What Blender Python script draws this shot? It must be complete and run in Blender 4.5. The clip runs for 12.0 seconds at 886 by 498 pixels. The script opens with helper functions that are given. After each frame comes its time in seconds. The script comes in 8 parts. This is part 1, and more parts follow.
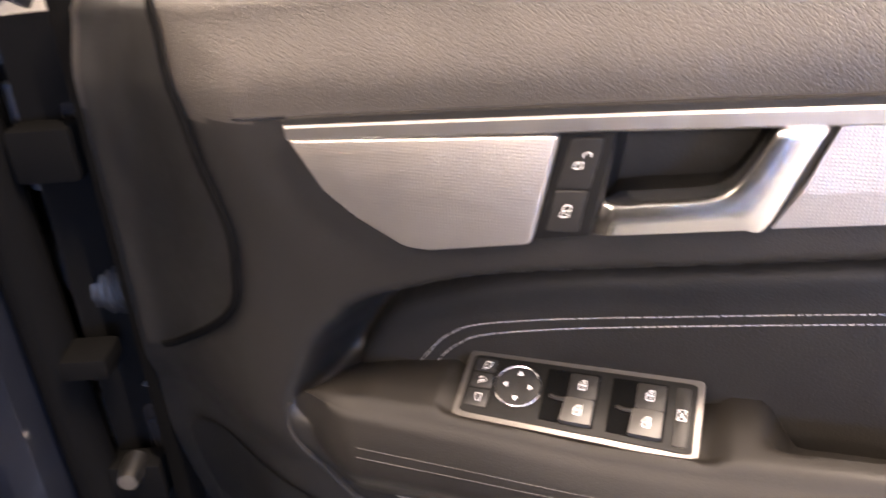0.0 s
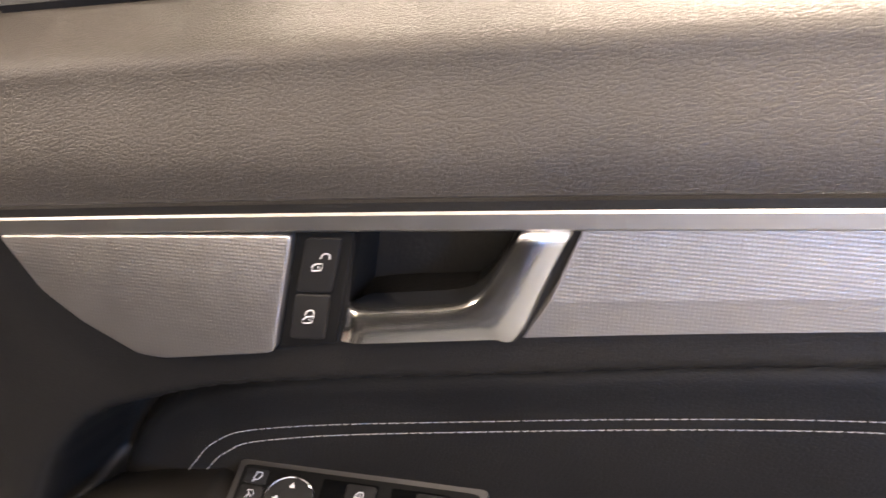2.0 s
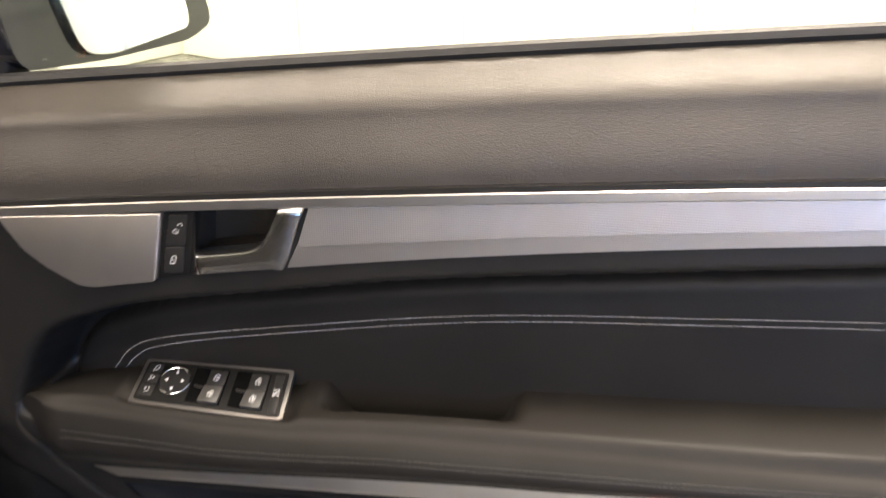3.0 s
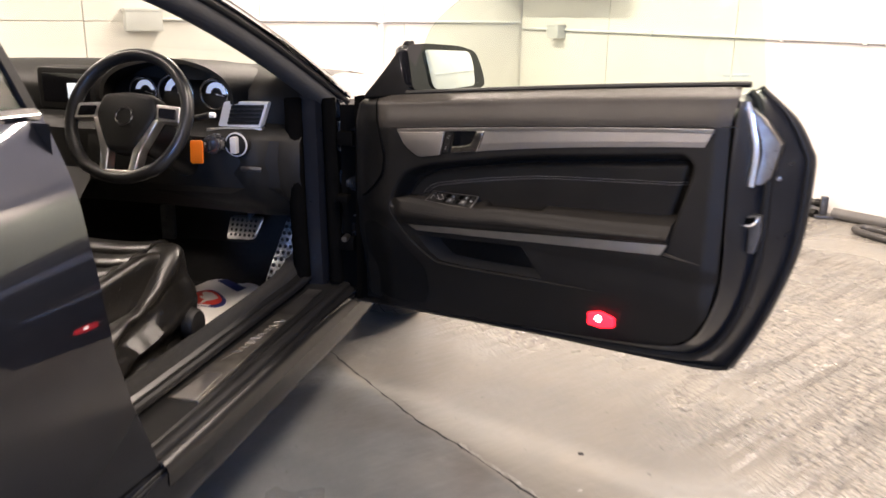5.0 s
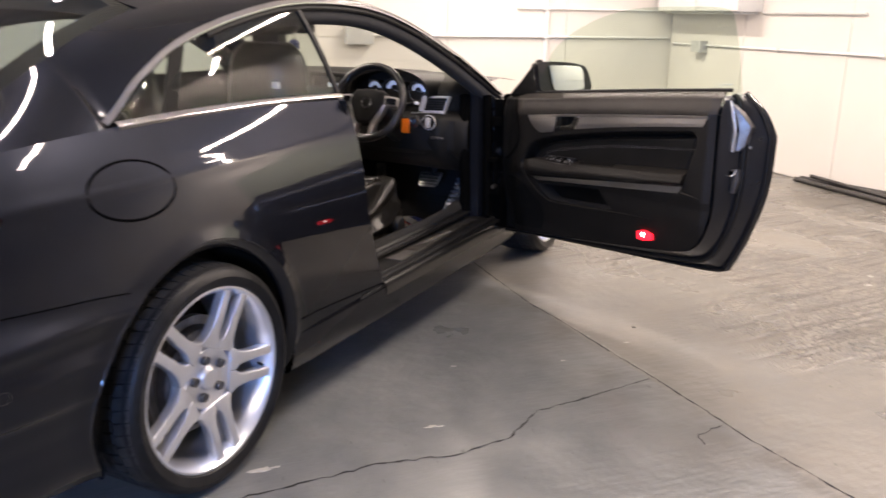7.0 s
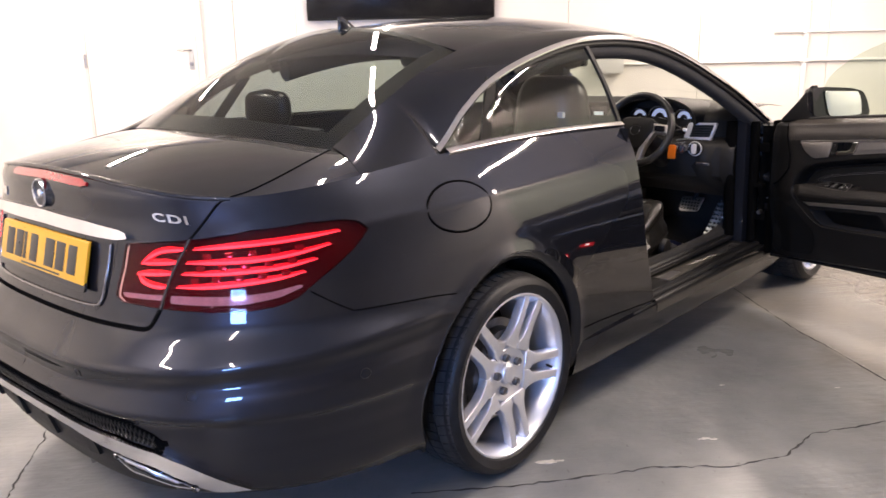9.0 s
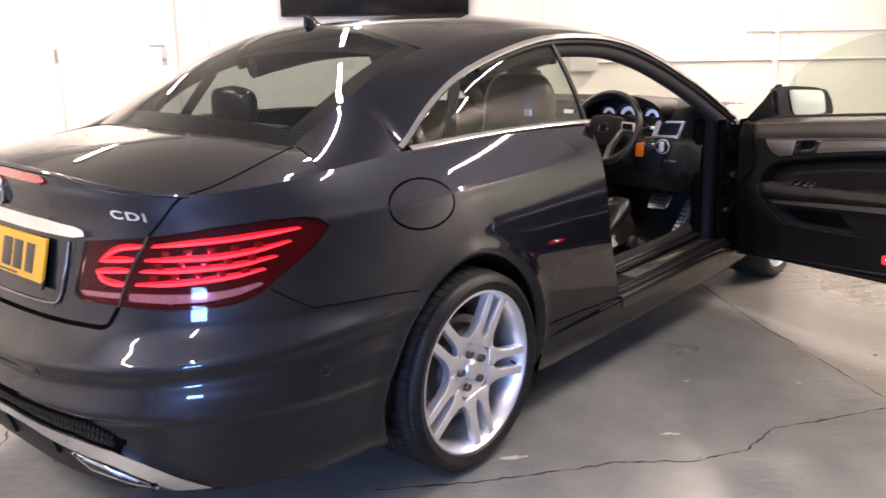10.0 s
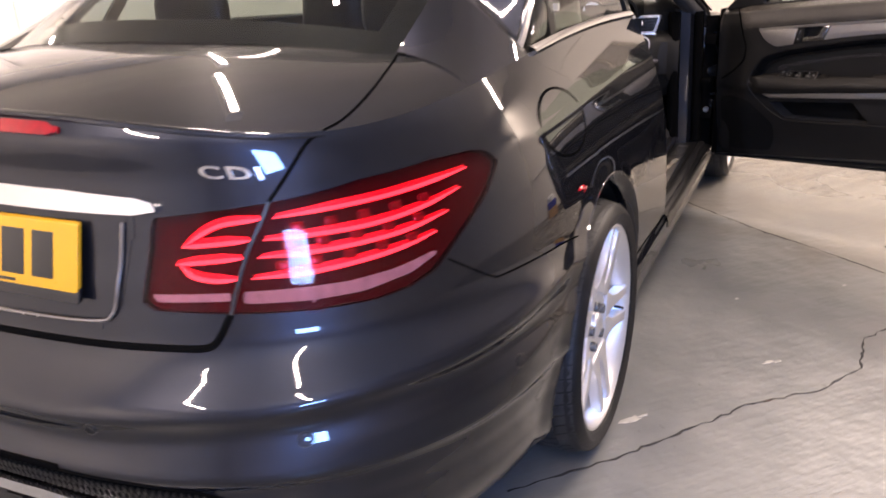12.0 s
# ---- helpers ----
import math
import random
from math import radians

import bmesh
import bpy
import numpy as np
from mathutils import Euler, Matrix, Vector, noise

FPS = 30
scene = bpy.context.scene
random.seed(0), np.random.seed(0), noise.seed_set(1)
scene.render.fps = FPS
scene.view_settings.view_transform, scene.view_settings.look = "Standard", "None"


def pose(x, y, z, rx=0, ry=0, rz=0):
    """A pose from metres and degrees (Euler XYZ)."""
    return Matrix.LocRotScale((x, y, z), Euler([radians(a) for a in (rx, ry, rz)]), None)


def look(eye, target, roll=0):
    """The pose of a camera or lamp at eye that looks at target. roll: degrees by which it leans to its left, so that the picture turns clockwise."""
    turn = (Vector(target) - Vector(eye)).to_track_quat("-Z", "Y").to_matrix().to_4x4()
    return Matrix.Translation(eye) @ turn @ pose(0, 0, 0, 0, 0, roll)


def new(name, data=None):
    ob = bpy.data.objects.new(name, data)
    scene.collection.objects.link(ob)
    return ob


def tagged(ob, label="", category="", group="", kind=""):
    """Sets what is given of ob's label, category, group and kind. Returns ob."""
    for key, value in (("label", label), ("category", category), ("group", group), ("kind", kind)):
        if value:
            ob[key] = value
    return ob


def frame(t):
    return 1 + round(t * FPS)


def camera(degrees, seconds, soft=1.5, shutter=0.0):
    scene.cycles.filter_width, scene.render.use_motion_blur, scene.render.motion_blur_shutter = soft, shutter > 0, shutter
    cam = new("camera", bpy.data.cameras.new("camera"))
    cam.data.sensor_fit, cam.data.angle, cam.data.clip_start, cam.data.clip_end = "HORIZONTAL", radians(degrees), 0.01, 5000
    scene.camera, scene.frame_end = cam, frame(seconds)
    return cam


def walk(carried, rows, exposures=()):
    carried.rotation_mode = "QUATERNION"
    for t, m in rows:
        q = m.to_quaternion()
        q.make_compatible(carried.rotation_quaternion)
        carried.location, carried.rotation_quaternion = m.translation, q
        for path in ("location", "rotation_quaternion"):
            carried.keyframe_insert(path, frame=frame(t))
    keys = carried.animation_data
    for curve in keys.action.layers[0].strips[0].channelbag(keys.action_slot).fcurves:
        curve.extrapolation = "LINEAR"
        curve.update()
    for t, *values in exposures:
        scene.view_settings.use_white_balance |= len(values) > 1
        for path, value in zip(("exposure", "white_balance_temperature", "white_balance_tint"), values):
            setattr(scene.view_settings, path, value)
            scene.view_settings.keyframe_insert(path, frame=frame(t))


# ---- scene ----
cam = camera(56.4, 12.0, shutter=0.4)
PATH = [
    (0, (1.118, 1.456, 1.013), (1.139, 3.23, 0.089), -3.3),
    (0.5, (1.163, 1.506, 0.983), (1.31, 3.23, -0.021), -2.2),
    (1, (1.171, 1.506, 0.986), (1.363, 3.24, 0.008), -1.3),
    (1.5, (1.187, 1.515, 1.009), (1.428, 3.292, 0.123), -0.8),
    (2, (1.201, 1.505, 1.017), (1.475, 3.3, 0.18), -0.4),
    (2.5, (1.264, 1.419, 1.057), (1.604, 3.196, 0.204), -0.3),
    (2.7, (1.281, 1.333, 1.086), (1.642, 3.109, 0.239), -0.2),
    (4.3, (1.45, 0.294, 1.173), (1.189, 2.194, 0.602), -0.3),
    (4.5, (1.499, 0.113, 1.187), (1.156, 2.002, 0.626), -0.1),
    (5, (1.708, -0.301, 1.176), (1.256, 1.568, 0.624), 0.9),
    (5.5, (1.959, -0.661, 1.213), (1.468, 1.193, 0.646), 0.6),
    (6, (2.105, -1.035, 1.224), (1.641, 0.821, 0.64), 0.3),
    (6.5, (2.234, -1.366, 1.248), (1.655, 0.456, 0.66), 1.2),
    (7, (2.318, -1.573, 1.277), (1.478, 0.158, 0.734), 1.0),
    (7.5, (2.332, -1.747, 1.3), (1.367, -0.073, 0.786), 1.2),
    (7.7, (2.339, -1.792, 1.3), (1.327, -0.141, 0.8), 0.6),
    (9.3, (2.278, -1.892, 1.304), (0.959, -0.468, 0.82), -1.3),
    (9.5, (2.281, -1.889, 1.303), (0.957, -0.471, 0.818), -1.4),
    (10, (2.325, -1.865, 1.306), (1.072, -0.385, 0.818), -0.8),
    (10.5, (2.3, -1.866, 1.302), (1.131, -0.313, 0.833), -0.1),
    (11, (2.145, -1.824, 1.267), (1.022, -0.246, 0.772), -0.7),
    (11.5, (1.787, -1.797, 1.254), (0.74, -0.192, 0.679), -2.8),
    (12, (1.307, -1.85, 1.214), (0.507, -0.146, 0.537), -2.5),
]
walk(
    cam,
    [(t, look(eye, target, roll)) for t, eye, target, roll in PATH],
    [(0.0, 2.06, 7900, 23), (0.6, 2.20, 8000, 22), (1.2, 2.02, 8000, 22), (1.5, 1.72, 7900, 23), (2.0, 1.28, 7600, 18), (2.5, 1.08, 7450, 13), (2.7, 1.08, 7450, 13), (4.3, 0.58, 7050, 19), (5.0, 0.25, 7100, 19), (5.8, -0.26, 7100, 19), (6.5, -0.52, 7050, 22), (7.0, -0.30, 7000, 21), (9.5, -0.12, 7050, 22), (11.3, -0.08, 7200, 18), (12.0, 0.02, 7300, 25)],
)

# ---------- light ----------
world = bpy.data.worlds.new("world")
scene.world = world
world.use_nodes = True
world.node_tree.nodes["Background"].inputs["Color"].default_value = (0.8, 0.9, 1.0, 1)
world.node_tree.nodes["Background"].inputs["Strength"].default_value = 0.05

R2 = math.sqrt(0.5)


def room(p, q, z):
    """A place by the room's own axes: p towards the end wall, q away from the long wall with the screen."""
    return Vector(((p + q) * R2, (p - q) * R2, z))


P0, P1, Q0, Q1, TOP = -3.6, 5.622, -4.844, 5.0, 3.0
# place along both axes, share of the power, whether the batten runs along p, and its length
# some tubes follow reflections in the bodywork; the others are added fill light
TUBES = [(-2.2, -3.9, 1.0, 0, 1.3), (0.2, -3.9, 1.0, 0, 1.3), (3.6, -3.9, 1.6, 0, 1.3), (-2.4, -1.2, 1.6, 0, 1.3), (-2.4, 1.6, 1.6, 0, 1.3), (0.1, -1.97, 0.6, 0, 1.3), (0.12, -0.46, 0.35, 0, 0.6), (2.0, 0.5, 1.0, 0, 1.3), (3.7, -1.05, 1.0, 0, 1.3), (4.8, -0.5, 1.35, 1, 1.3), (-0.85, 3.1, 1.0, 0, 1.3)]
TUBE_WATTS = 76


def area_lamp(name, at, target, wide, high, watts, colour):
    d = bpy.data.lights.new(name, "AREA")
    d.shape, d.size, d.size_y, d.energy, d.color = "RECTANGLE", wide, high, watts, colour
    ob = new(name, d)
    ob.matrix_basis = look(at, target)
    return ob


for tube_p, tube_q, share, turned, long in TUBES:
    lamp = area_lamp("tube_light", room(tube_p, tube_q, TOP - 0.16), room(tube_p, tube_q, 0), 0.045, long, TUBE_WATTS * share, (1.0, 0.93, 0.83))
    lamp.matrix_basis = Matrix.Translation(room(tube_p, tube_q, TOP - 0.16)) @ pose(0, 0, 0, 0, 0, 135 if turned else 45)

# daylight in the doorway behind the walk
DAY_P0, DAY_P1, DAY_Z0, DAY_Z1 = -1.25, -0.55, 1.15, 1.75
daylight = area_lamp("daylight", room((DAY_P0 + DAY_P1) / 2, Q1 - 0.02, (DAY_Z0 + DAY_Z1) / 2), room((DAY_P0 + DAY_P1) / 2, 0, (DAY_Z0 + DAY_Z1) / 2), DAY_P1 - DAY_P0, DAY_Z1 - DAY_Z0, 175, (0.16, 0.40, 1.0))

# ---------- small tools ----------
def material(name, colour, rough=0.5, metal=0.0, vary=0.12, scale=8.0, bump=0.0, bump_scale=60.0, coat=0.0, spec=0.5):
    """A node material with stains at one scale and grain at another."""
    m = bpy.data.materials.new(name)
    m.use_nodes = True
    nt = m.node_tree
    b = nt.nodes["Principled BSDF"]
    b.inputs["Roughness"].default_value = rough
    b.inputs["Metallic"].default_value = metal
    b.inputs["Coat Weight"].default_value = coat
    b.inputs["Coat Roughness"].default_value = 0.03
    b.inputs["Specular IOR Level"].default_value = spec
    tc = nt.nodes.new("ShaderNodeTexCoord")
    n = nt.nodes.new("ShaderNodeTexNoise")
    n.inputs["Scale"].default_value = scale
    n.inputs["Detail"].default_value = 6
    nt.links.new(tc.outputs["Object"], n.inputs["Vector"])
    ramp = nt.nodes.new("ShaderNodeValToRGB")
    ramp.color_ramp.elements[0].position = 0.3
    ramp.color_ramp.elements[1].position = 0.7
    ramp.color_ramp.elements[0].color = (*[c * (1 - vary) for c in colour], 1)
    ramp.color_ramp.elements[1].color = (*[min(1, c * (1 + vary)) for c in colour], 1)
    nt.links.new(n.outputs["Fac"], ramp.inputs["Fac"])
    nt.links.new(ramp.outputs["Color"], b.inputs["Base Color"])
    n2 = nt.nodes.new("ShaderNodeTexNoise")
    n2.inputs["Scale"].default_value = scale * 4
    nt.links.new(tc.outputs["Object"], n2.inputs["Vector"])
    mr = nt.nodes.new("ShaderNodeMapRange")
    mr.inputs["To Min"].default_value = max(0.0, rough - 0.06 * (rough > 0.12))
    mr.inputs["To Max"].default_value = min(1.0, rough + 0.06 * (rough > 0.12))
    nt.links.new(n2.outputs["Fac"], mr.inputs["Value"])
    nt.links.new(mr.outputs["Result"], b.inputs["Roughness"])
    if bump:
        n3 = nt.nodes.new("ShaderNodeTexNoise")
        n3.inputs["Scale"].default_value = bump_scale
        n3.inputs["Detail"].default_value = 4
        nt.links.new(tc.outputs["Object"], n3.inputs["Vector"])
        bp = nt.nodes.new("ShaderNodeBump")
        bp.inputs["Strength"].default_value = bump
        bp.inputs["Distance"].default_value = 0.002
        nt.links.new(n3.outputs["Fac"], bp.inputs["Height"])
        nt.links.new(bp.outputs["Normal"], b.inputs["Normal"])
    return m


def glass(name, tint, rough=0.0, base=0.05):
    """Thin pane: mostly clear with a mirror sheen."""
    m = bpy.data.materials.new(name)
    m.use_nodes = True
    nt = m.node_tree
    nt.nodes.remove(nt.nodes["Principled BSDF"])
    out = nt.nodes["Material Output"]
    tr = nt.nodes.new("ShaderNodeBsdfTransparent")
    tr.inputs["Color"].default_value = (*tint, 1)
    gl = nt.nodes.new("ShaderNodeBsdfGlossy")
    gl.inputs["Roughness"].default_value = rough
    fr = nt.nodes.new("ShaderNodeLayerWeight")
    fr.inputs["Blend"].default_value = 0.5
    pw = nt.nodes.new("ShaderNodeMath")
    pw.operation = "POWER"
    pw.inputs[1].default_value = 5.0
    nt.links.new(fr.outputs["Facing"], pw.inputs[0])
    sheen = nt.nodes.new("ShaderNodeMapRange")
    sheen.inputs["To Min"].default_value = base
    nt.links.new(pw.outputs["Value"], sheen.inputs["Value"])
    mix = nt.nodes.new("ShaderNodeMixShader")
    nt.links.new(sheen.outputs["Result"], mix.inputs["Fac"])
    nt.links.new(tr.outputs["BSDF"], mix.inputs[1])
    nt.links.new(gl.outputs["BSDF"], mix.inputs[2])
    nt.links.new(mix.outputs["Shader"], out.inputs["Surface"])
    return m


def glow(name, colour, strength):
    m = bpy.data.materials.new(name)
    m.use_nodes = True
    b = m.node_tree.nodes["Principled BSDF"]
    b.inputs["Base Color"].default_value = (*colour, 1)
    b.inputs["Emission Color"].default_value = (*colour, 1)
    b.inputs["Emission Strength"].default_value = strength
    return m


def mesh_of(name, bm, mat, smooth=True, sharp=35):
    me = bpy.data.meshes.new(name)
    bm.normal_update()
    bm.to_mesh(me)
    bm.free()
    if smooth:
        me.polygons.foreach_set("use_smooth", [True] * len(me.polygons))
        me.set_sharp_from_angle(angle=radians(sharp))
    for m in mat if isinstance(mat, (list, tuple)) else [mat]:
        me.materials.append(m)
    return me


def part(name, bm, mat, parent=None, label="", smooth=True, sharp=35):
    """Links a bmesh as one mesh object under a thing or a part."""
    ob = new(name, mesh_of(name, bm, mat, smooth, sharp))
    if parent:
        ob.parent = parent
        ob.matrix_parent_inverse = parent_world(parent).inverted()
    return tagged(ob, label)


def parent_world(ob):
    return parent_world(ob.parent) @ ob.matrix_parent_inverse @ ob.matrix_basis if ob.parent else ob.matrix_basis.copy()


def thing(name, at, label, category, group="", kind=""):
    """An Empty at the base of a thing, to hold its parts."""
    ob = new(name)
    ob.empty_display_size = 0.1
    ob.matrix_basis = Matrix.Translation(at)
    return tagged(ob, label, category, group, kind)


def solo(name, bm, mat, label, category, group="", kind="", smooth=True, sharp=35):
    return tagged(new(name, mesh_of(name, bm, mat, smooth, sharp)), label, category, group, kind)


def sheet(points, closed_u=False, closed_v=False, bm=None, keep=None):
    """Quads over a grid of places, points[i][j]."""
    bm = bm or bmesh.new()
    vs = [[bm.verts.new(p) for p in row] for row in points]
    ni, nj = len(vs), len(vs[0])
    for i in range(ni if closed_u else ni - 1):
        for j in range(nj if closed_v else nj - 1):
            if keep and not keep(i, j):
                continue
            quad = [vs[i][j], vs[(i + 1) % ni][j], vs[(i + 1) % ni][(j + 1) % nj], vs[i][(j + 1) % nj]]
            if len({q.index if q.index >= 0 else id(q) for q in quad}) == 4:
                bm.faces.new(quad)
    return bm


def box(x0, y0, z0, x1, y1, z1, bevel=0.0, bm=None, segments=2):
    own = bmesh.new()
    bmesh.ops.create_cube(own, size=1)
    for v in own.verts:
        v.co = Vector(((x0 + x1) / 2 + v.co.x * (x1 - x0), (y0 + y1) / 2 + v.co.y * (y1 - y0), (z0 + z1) / 2 + v.co.z * (z1 - z0)))
    if bevel:
        bmesh.ops.bevel(own, geom=own.edges[:], offset=bevel, segments=segments, affect="EDGES", profile=0.6)
    if bm is None:
        return own
    return merge(bm, own)


def merge(bm, other, m=None):
    if m is not None:
        bmesh.ops.transform(other, matrix=m, verts=other.verts)
    me = bpy.data.meshes.new("t")
    other.to_mesh(me)
    other.free()
    bm.from_mesh(me)
    bpy.data.meshes.remove(me)
    return bm


def smooth_line(pts, n):
    """n + 1 places along a Catmull-Rom line through pts, evenly by knot."""
    p = [Vector(q) for q in pts]
    p = [p[0] * 2 - p[1]] + p + [p[-1] * 2 - p[-2]]
    lengths = [0.0]
    for a, b in zip(p[1:-2], p[2:-1]):
        lengths.append(lengths[-1] + max((b - a).length, 1e-6))
    out = []
    for k in range(n + 1):
        s = lengths[-1] * k / n
        i = 0
        while i < len(lengths) - 2 and s > lengths[i + 1]:
            i += 1
        f = (s - lengths[i]) / (lengths[i + 1] - lengths[i])
        a, b, c, d = p[i : i + 4]
        out.append(0.5 * ((2 * b) + (c - a) * f + (2 * a - 5 * b + 4 * c - d) * f * f + (3 * b - a - 3 * c + d) * f ** 3))
    return out


def sweep(path, profile, up=(0, 0, 1), closed=False, bm=None, cap=True, scale=None):
    """A profile of (side, up) pairs carried along a path."""
    bm = bm or bmesh.new()
    path = [Vector(p) for p in path]
    n = len(path)
    rows = []
    for i, p in enumerate(path):
        a = path[(i - 1) % n] if closed else path[max(i - 1, 0)]
        b = path[(i + 1) % n] if closed else path[min(i + 1, n - 1)]
        t = (b - a).normalized()
        u = Vector(up[i] if isinstance(up, list) else up)
        side = t.cross(u)
        if side.length < 1e-5:
            side = t.cross(Vector((1, 0, 0)))
        side.normalize()
        u = side.cross(t)
        k = scale[i] if scale else 1.0
        rows.append([bm.verts.new(p + side * (x * k) + u * (y * k)) for x, y in profile])
    m = len(profile)
    for i in range(n if closed else n - 1):
        for j in range(m):
            r, q = rows[i], rows[(i + 1) % n]
            bm.faces.new((r[j], q[j], q[(j + 1) % m], r[(j + 1) % m]))
    if cap and not closed:
        bm.faces.new(rows[0])
        bm.faces.new(list(reversed(rows[-1])))
    return bm


def ring(r, n=10, squash=1.0):
    return [(r * math.cos(2 * math.pi * k / n), r * squash * math.sin(2 * math.pi * k / n)) for k in range(n)]


def lathe(profile, axis="x", n=48, at=(0, 0, 0), bm=None):
    """Turns (radius, along) pairs about an axis."""
    bm = bm or bmesh.new()
    rows = []
    for k in range(n):
        a = 2 * math.pi * k / n
        c, s = math.cos(a), math.sin(a)
        rows.append([])
        for r, h in profile:
            p = {"x": (h, r * c, r * s), "y": (r * c, h, r * s), "z": (r * c, r * s, h)}[axis]
            rows[-1].append(bm.verts.new(Vector(p) + Vector(at)))
    m = len(profile)
    for i in range(n):
        for j in range(m - 1):
            bm.faces.new((rows[i][j], rows[(i + 1) % n][j], rows[(i + 1) % n][j + 1], rows[i][j + 1]))
    return bm


def inset_outline(pts, d):
    """The outline of (a, b) pairs moved inwards by d (counter-clockwise or clockwise alike)."""
    n = len(pts)
    area = sum(pts[i][0] * pts[(i + 1) % n][1] - pts[(i + 1) % n][0] * pts[i][1] for i in range(n))
    sgn = 1 if area > 0 else -1
    out = []
    for i in range(n):
        a, b, c = Vector(pts[i - 1]), Vector(pts[i]), Vector(pts[(i + 1) % n])
        e1, e2 = (b - a), (c - b)
        if e1.length < 1e-9 or e2.length < 1e-9:
            out.append(tuple(b))
            continue
        e1.normalize()
        e2.normalize()
        n1, n2 = Vector((-e1.y, e1.x)) * sgn, Vector((-e2.y, e2.x)) * sgn
        h = n1 + n2
        h = h / max(h.length_squared / 2, 0.35)
        out.append(tuple(b + h * d))
    return out


def pad(outline, place, low, high, edge=0.002, bm=None, steps=3):
    """A slab with a rounded rim over an outline of (a, b) pairs. place(a, b, h) gives the world."""
    bm = bm or bmesh.new()
    rows = [[place(a, b, low) for a, b in outline]]
    edge = min(edge, abs(high - low) * 0.98)
    for k in range(steps + 1):
        f = k / steps * math.pi / 2
        o = inset_outline(outline, edge * (1 - math.cos(f)))
        rows.append([place(a, b, high - (edge - edge * math.sin(f)) * (1 if high > low else -1)) for a, b in o])
    vs = [[bm.verts.new(p) for p in r] for r in rows]
    n = len(outline)
    for r, q in zip(vs, vs[1:]):
        for j in range(n):
            bm.faces.new((r[j], r[(j + 1) % n], q[(j + 1) % n], q[j]))
    top = bm.faces.new(vs[-1])
    bmesh.ops.recalc_face_normals(bm, faces=bm.faces)
    bmesh.ops.triangulate(bm, faces=[top], ngon_method="EAR_CLIP")
    return bm


def rounded(corners, r=0.004, n=4):
    """Rounds the corners of an outline of pairs."""
    out = []
    m = len(corners)
    for i in range(m):
        a, b, c = Vector(corners[i - 1]), Vector(corners[i]), Vector(corners[(i + 1) % m])
        d1, d2 = a - b, c - b
        k = min(r, d1.length * 0.45, d2.length * 0.45)
        p, q = b + d1.normalized() * k, b + d2.normalized() * k
        for j in range(n + 1):
            f = j / n
            out.append(tuple(p * (1 - f) ** 2 + b * 2 * f * (1 - f) + q * f * f))
    return out


def inside(p, poly):
    x, y = p
    hit = False
    for (x0, y0), (x1, y1) in zip(poly, poly[1:] + poly[:1]):
        if (y0 > y) != (y1 > y) and x < (x1 - x0) * (y - y0) / (y1 - y0) + x0:
            hit = not hit
    return hit


def nearest(p, poly, closed=True):
    """The place of a line of pairs that lies nearest to p, and how far."""
    best, far = p, 1e9
    ends = list(zip(poly, poly[1:] + poly[:1])) if closed else list(zip(poly, poly[1:]))
    for (x0, y0), (x1, y1) in ends:
        dx, dy = x1 - x0, y1 - y0
        k = dx * dx + dy * dy
        f = 0 if k == 0 else min(1, max(0, ((p[0] - x0) * dx + (p[1] - y0) * dy) / k))
        q = (x0 + f * dx, y0 + f * dy)
        d = math.hypot(q[0] - p[0], q[1] - p[1])
        if d < far:
            best, far = q, d
    return best, far


def trimmed(place, us, vs, keep, cuts):
    """A grid over (u, v) of which only quads with keep(u, v) at their middle stay; their free edges are drawn onto the cut outlines."""
    bm = bmesh.new()
    made = {}
    cells = [(i, j) for i in range(len(us) - 1) for j in range(len(vs) - 1) if keep((us[i] + us[i + 1]) / 2, (vs[j] + vs[j + 1]) / 2)]
    have = set(cells)
    corners = {}
    for i, j in cells:
        for a, b in ((i, j), (i + 1, j), (i + 1, j + 1), (i, j + 1)):
            corners[(a, b)] = None
    for a, b in corners:
        uv = (us[a], vs[b])
        rim = not all(c in have for c in ((a - 1, b - 1), (a, b - 1), (a - 1, b), (a, b)))
        if rim and 0 < a < len(us) - 1 and 0 < b < len(vs) - 1:
            du = max(us[a + 1] - us[a], us[a] - us[a - 1])
            dv = max(vs[b + 1] - vs[b], vs[b] - vs[b - 1])
            best, far = uv, 1.2 * math.hypot(du, dv)
            for cut in cuts:
                q, d = nearest(uv, cut)
                if d < far:
                    best, far = q, d
            uv = best
        made[(a, b)] = bm.verts.new(place(*uv))
    for i, j in cells:
        q = [made[(i, j)], made[(i + 1, j)], made[(i + 1, j + 1)], made[(i, j + 1)]]
        bm.faces.new(q)
    return bm


def thicken(bm, depth):
    """Gives a sheet a back and rims, against its normals."""
    bm.normal_update()
    geom = bm.faces[:]
    bmesh.ops.solidify(bm, geom=geom, thickness=depth)
    return bm


def steps(a, b, n):
    return [a + (b - a) * k / n for k in range(n + 1)]
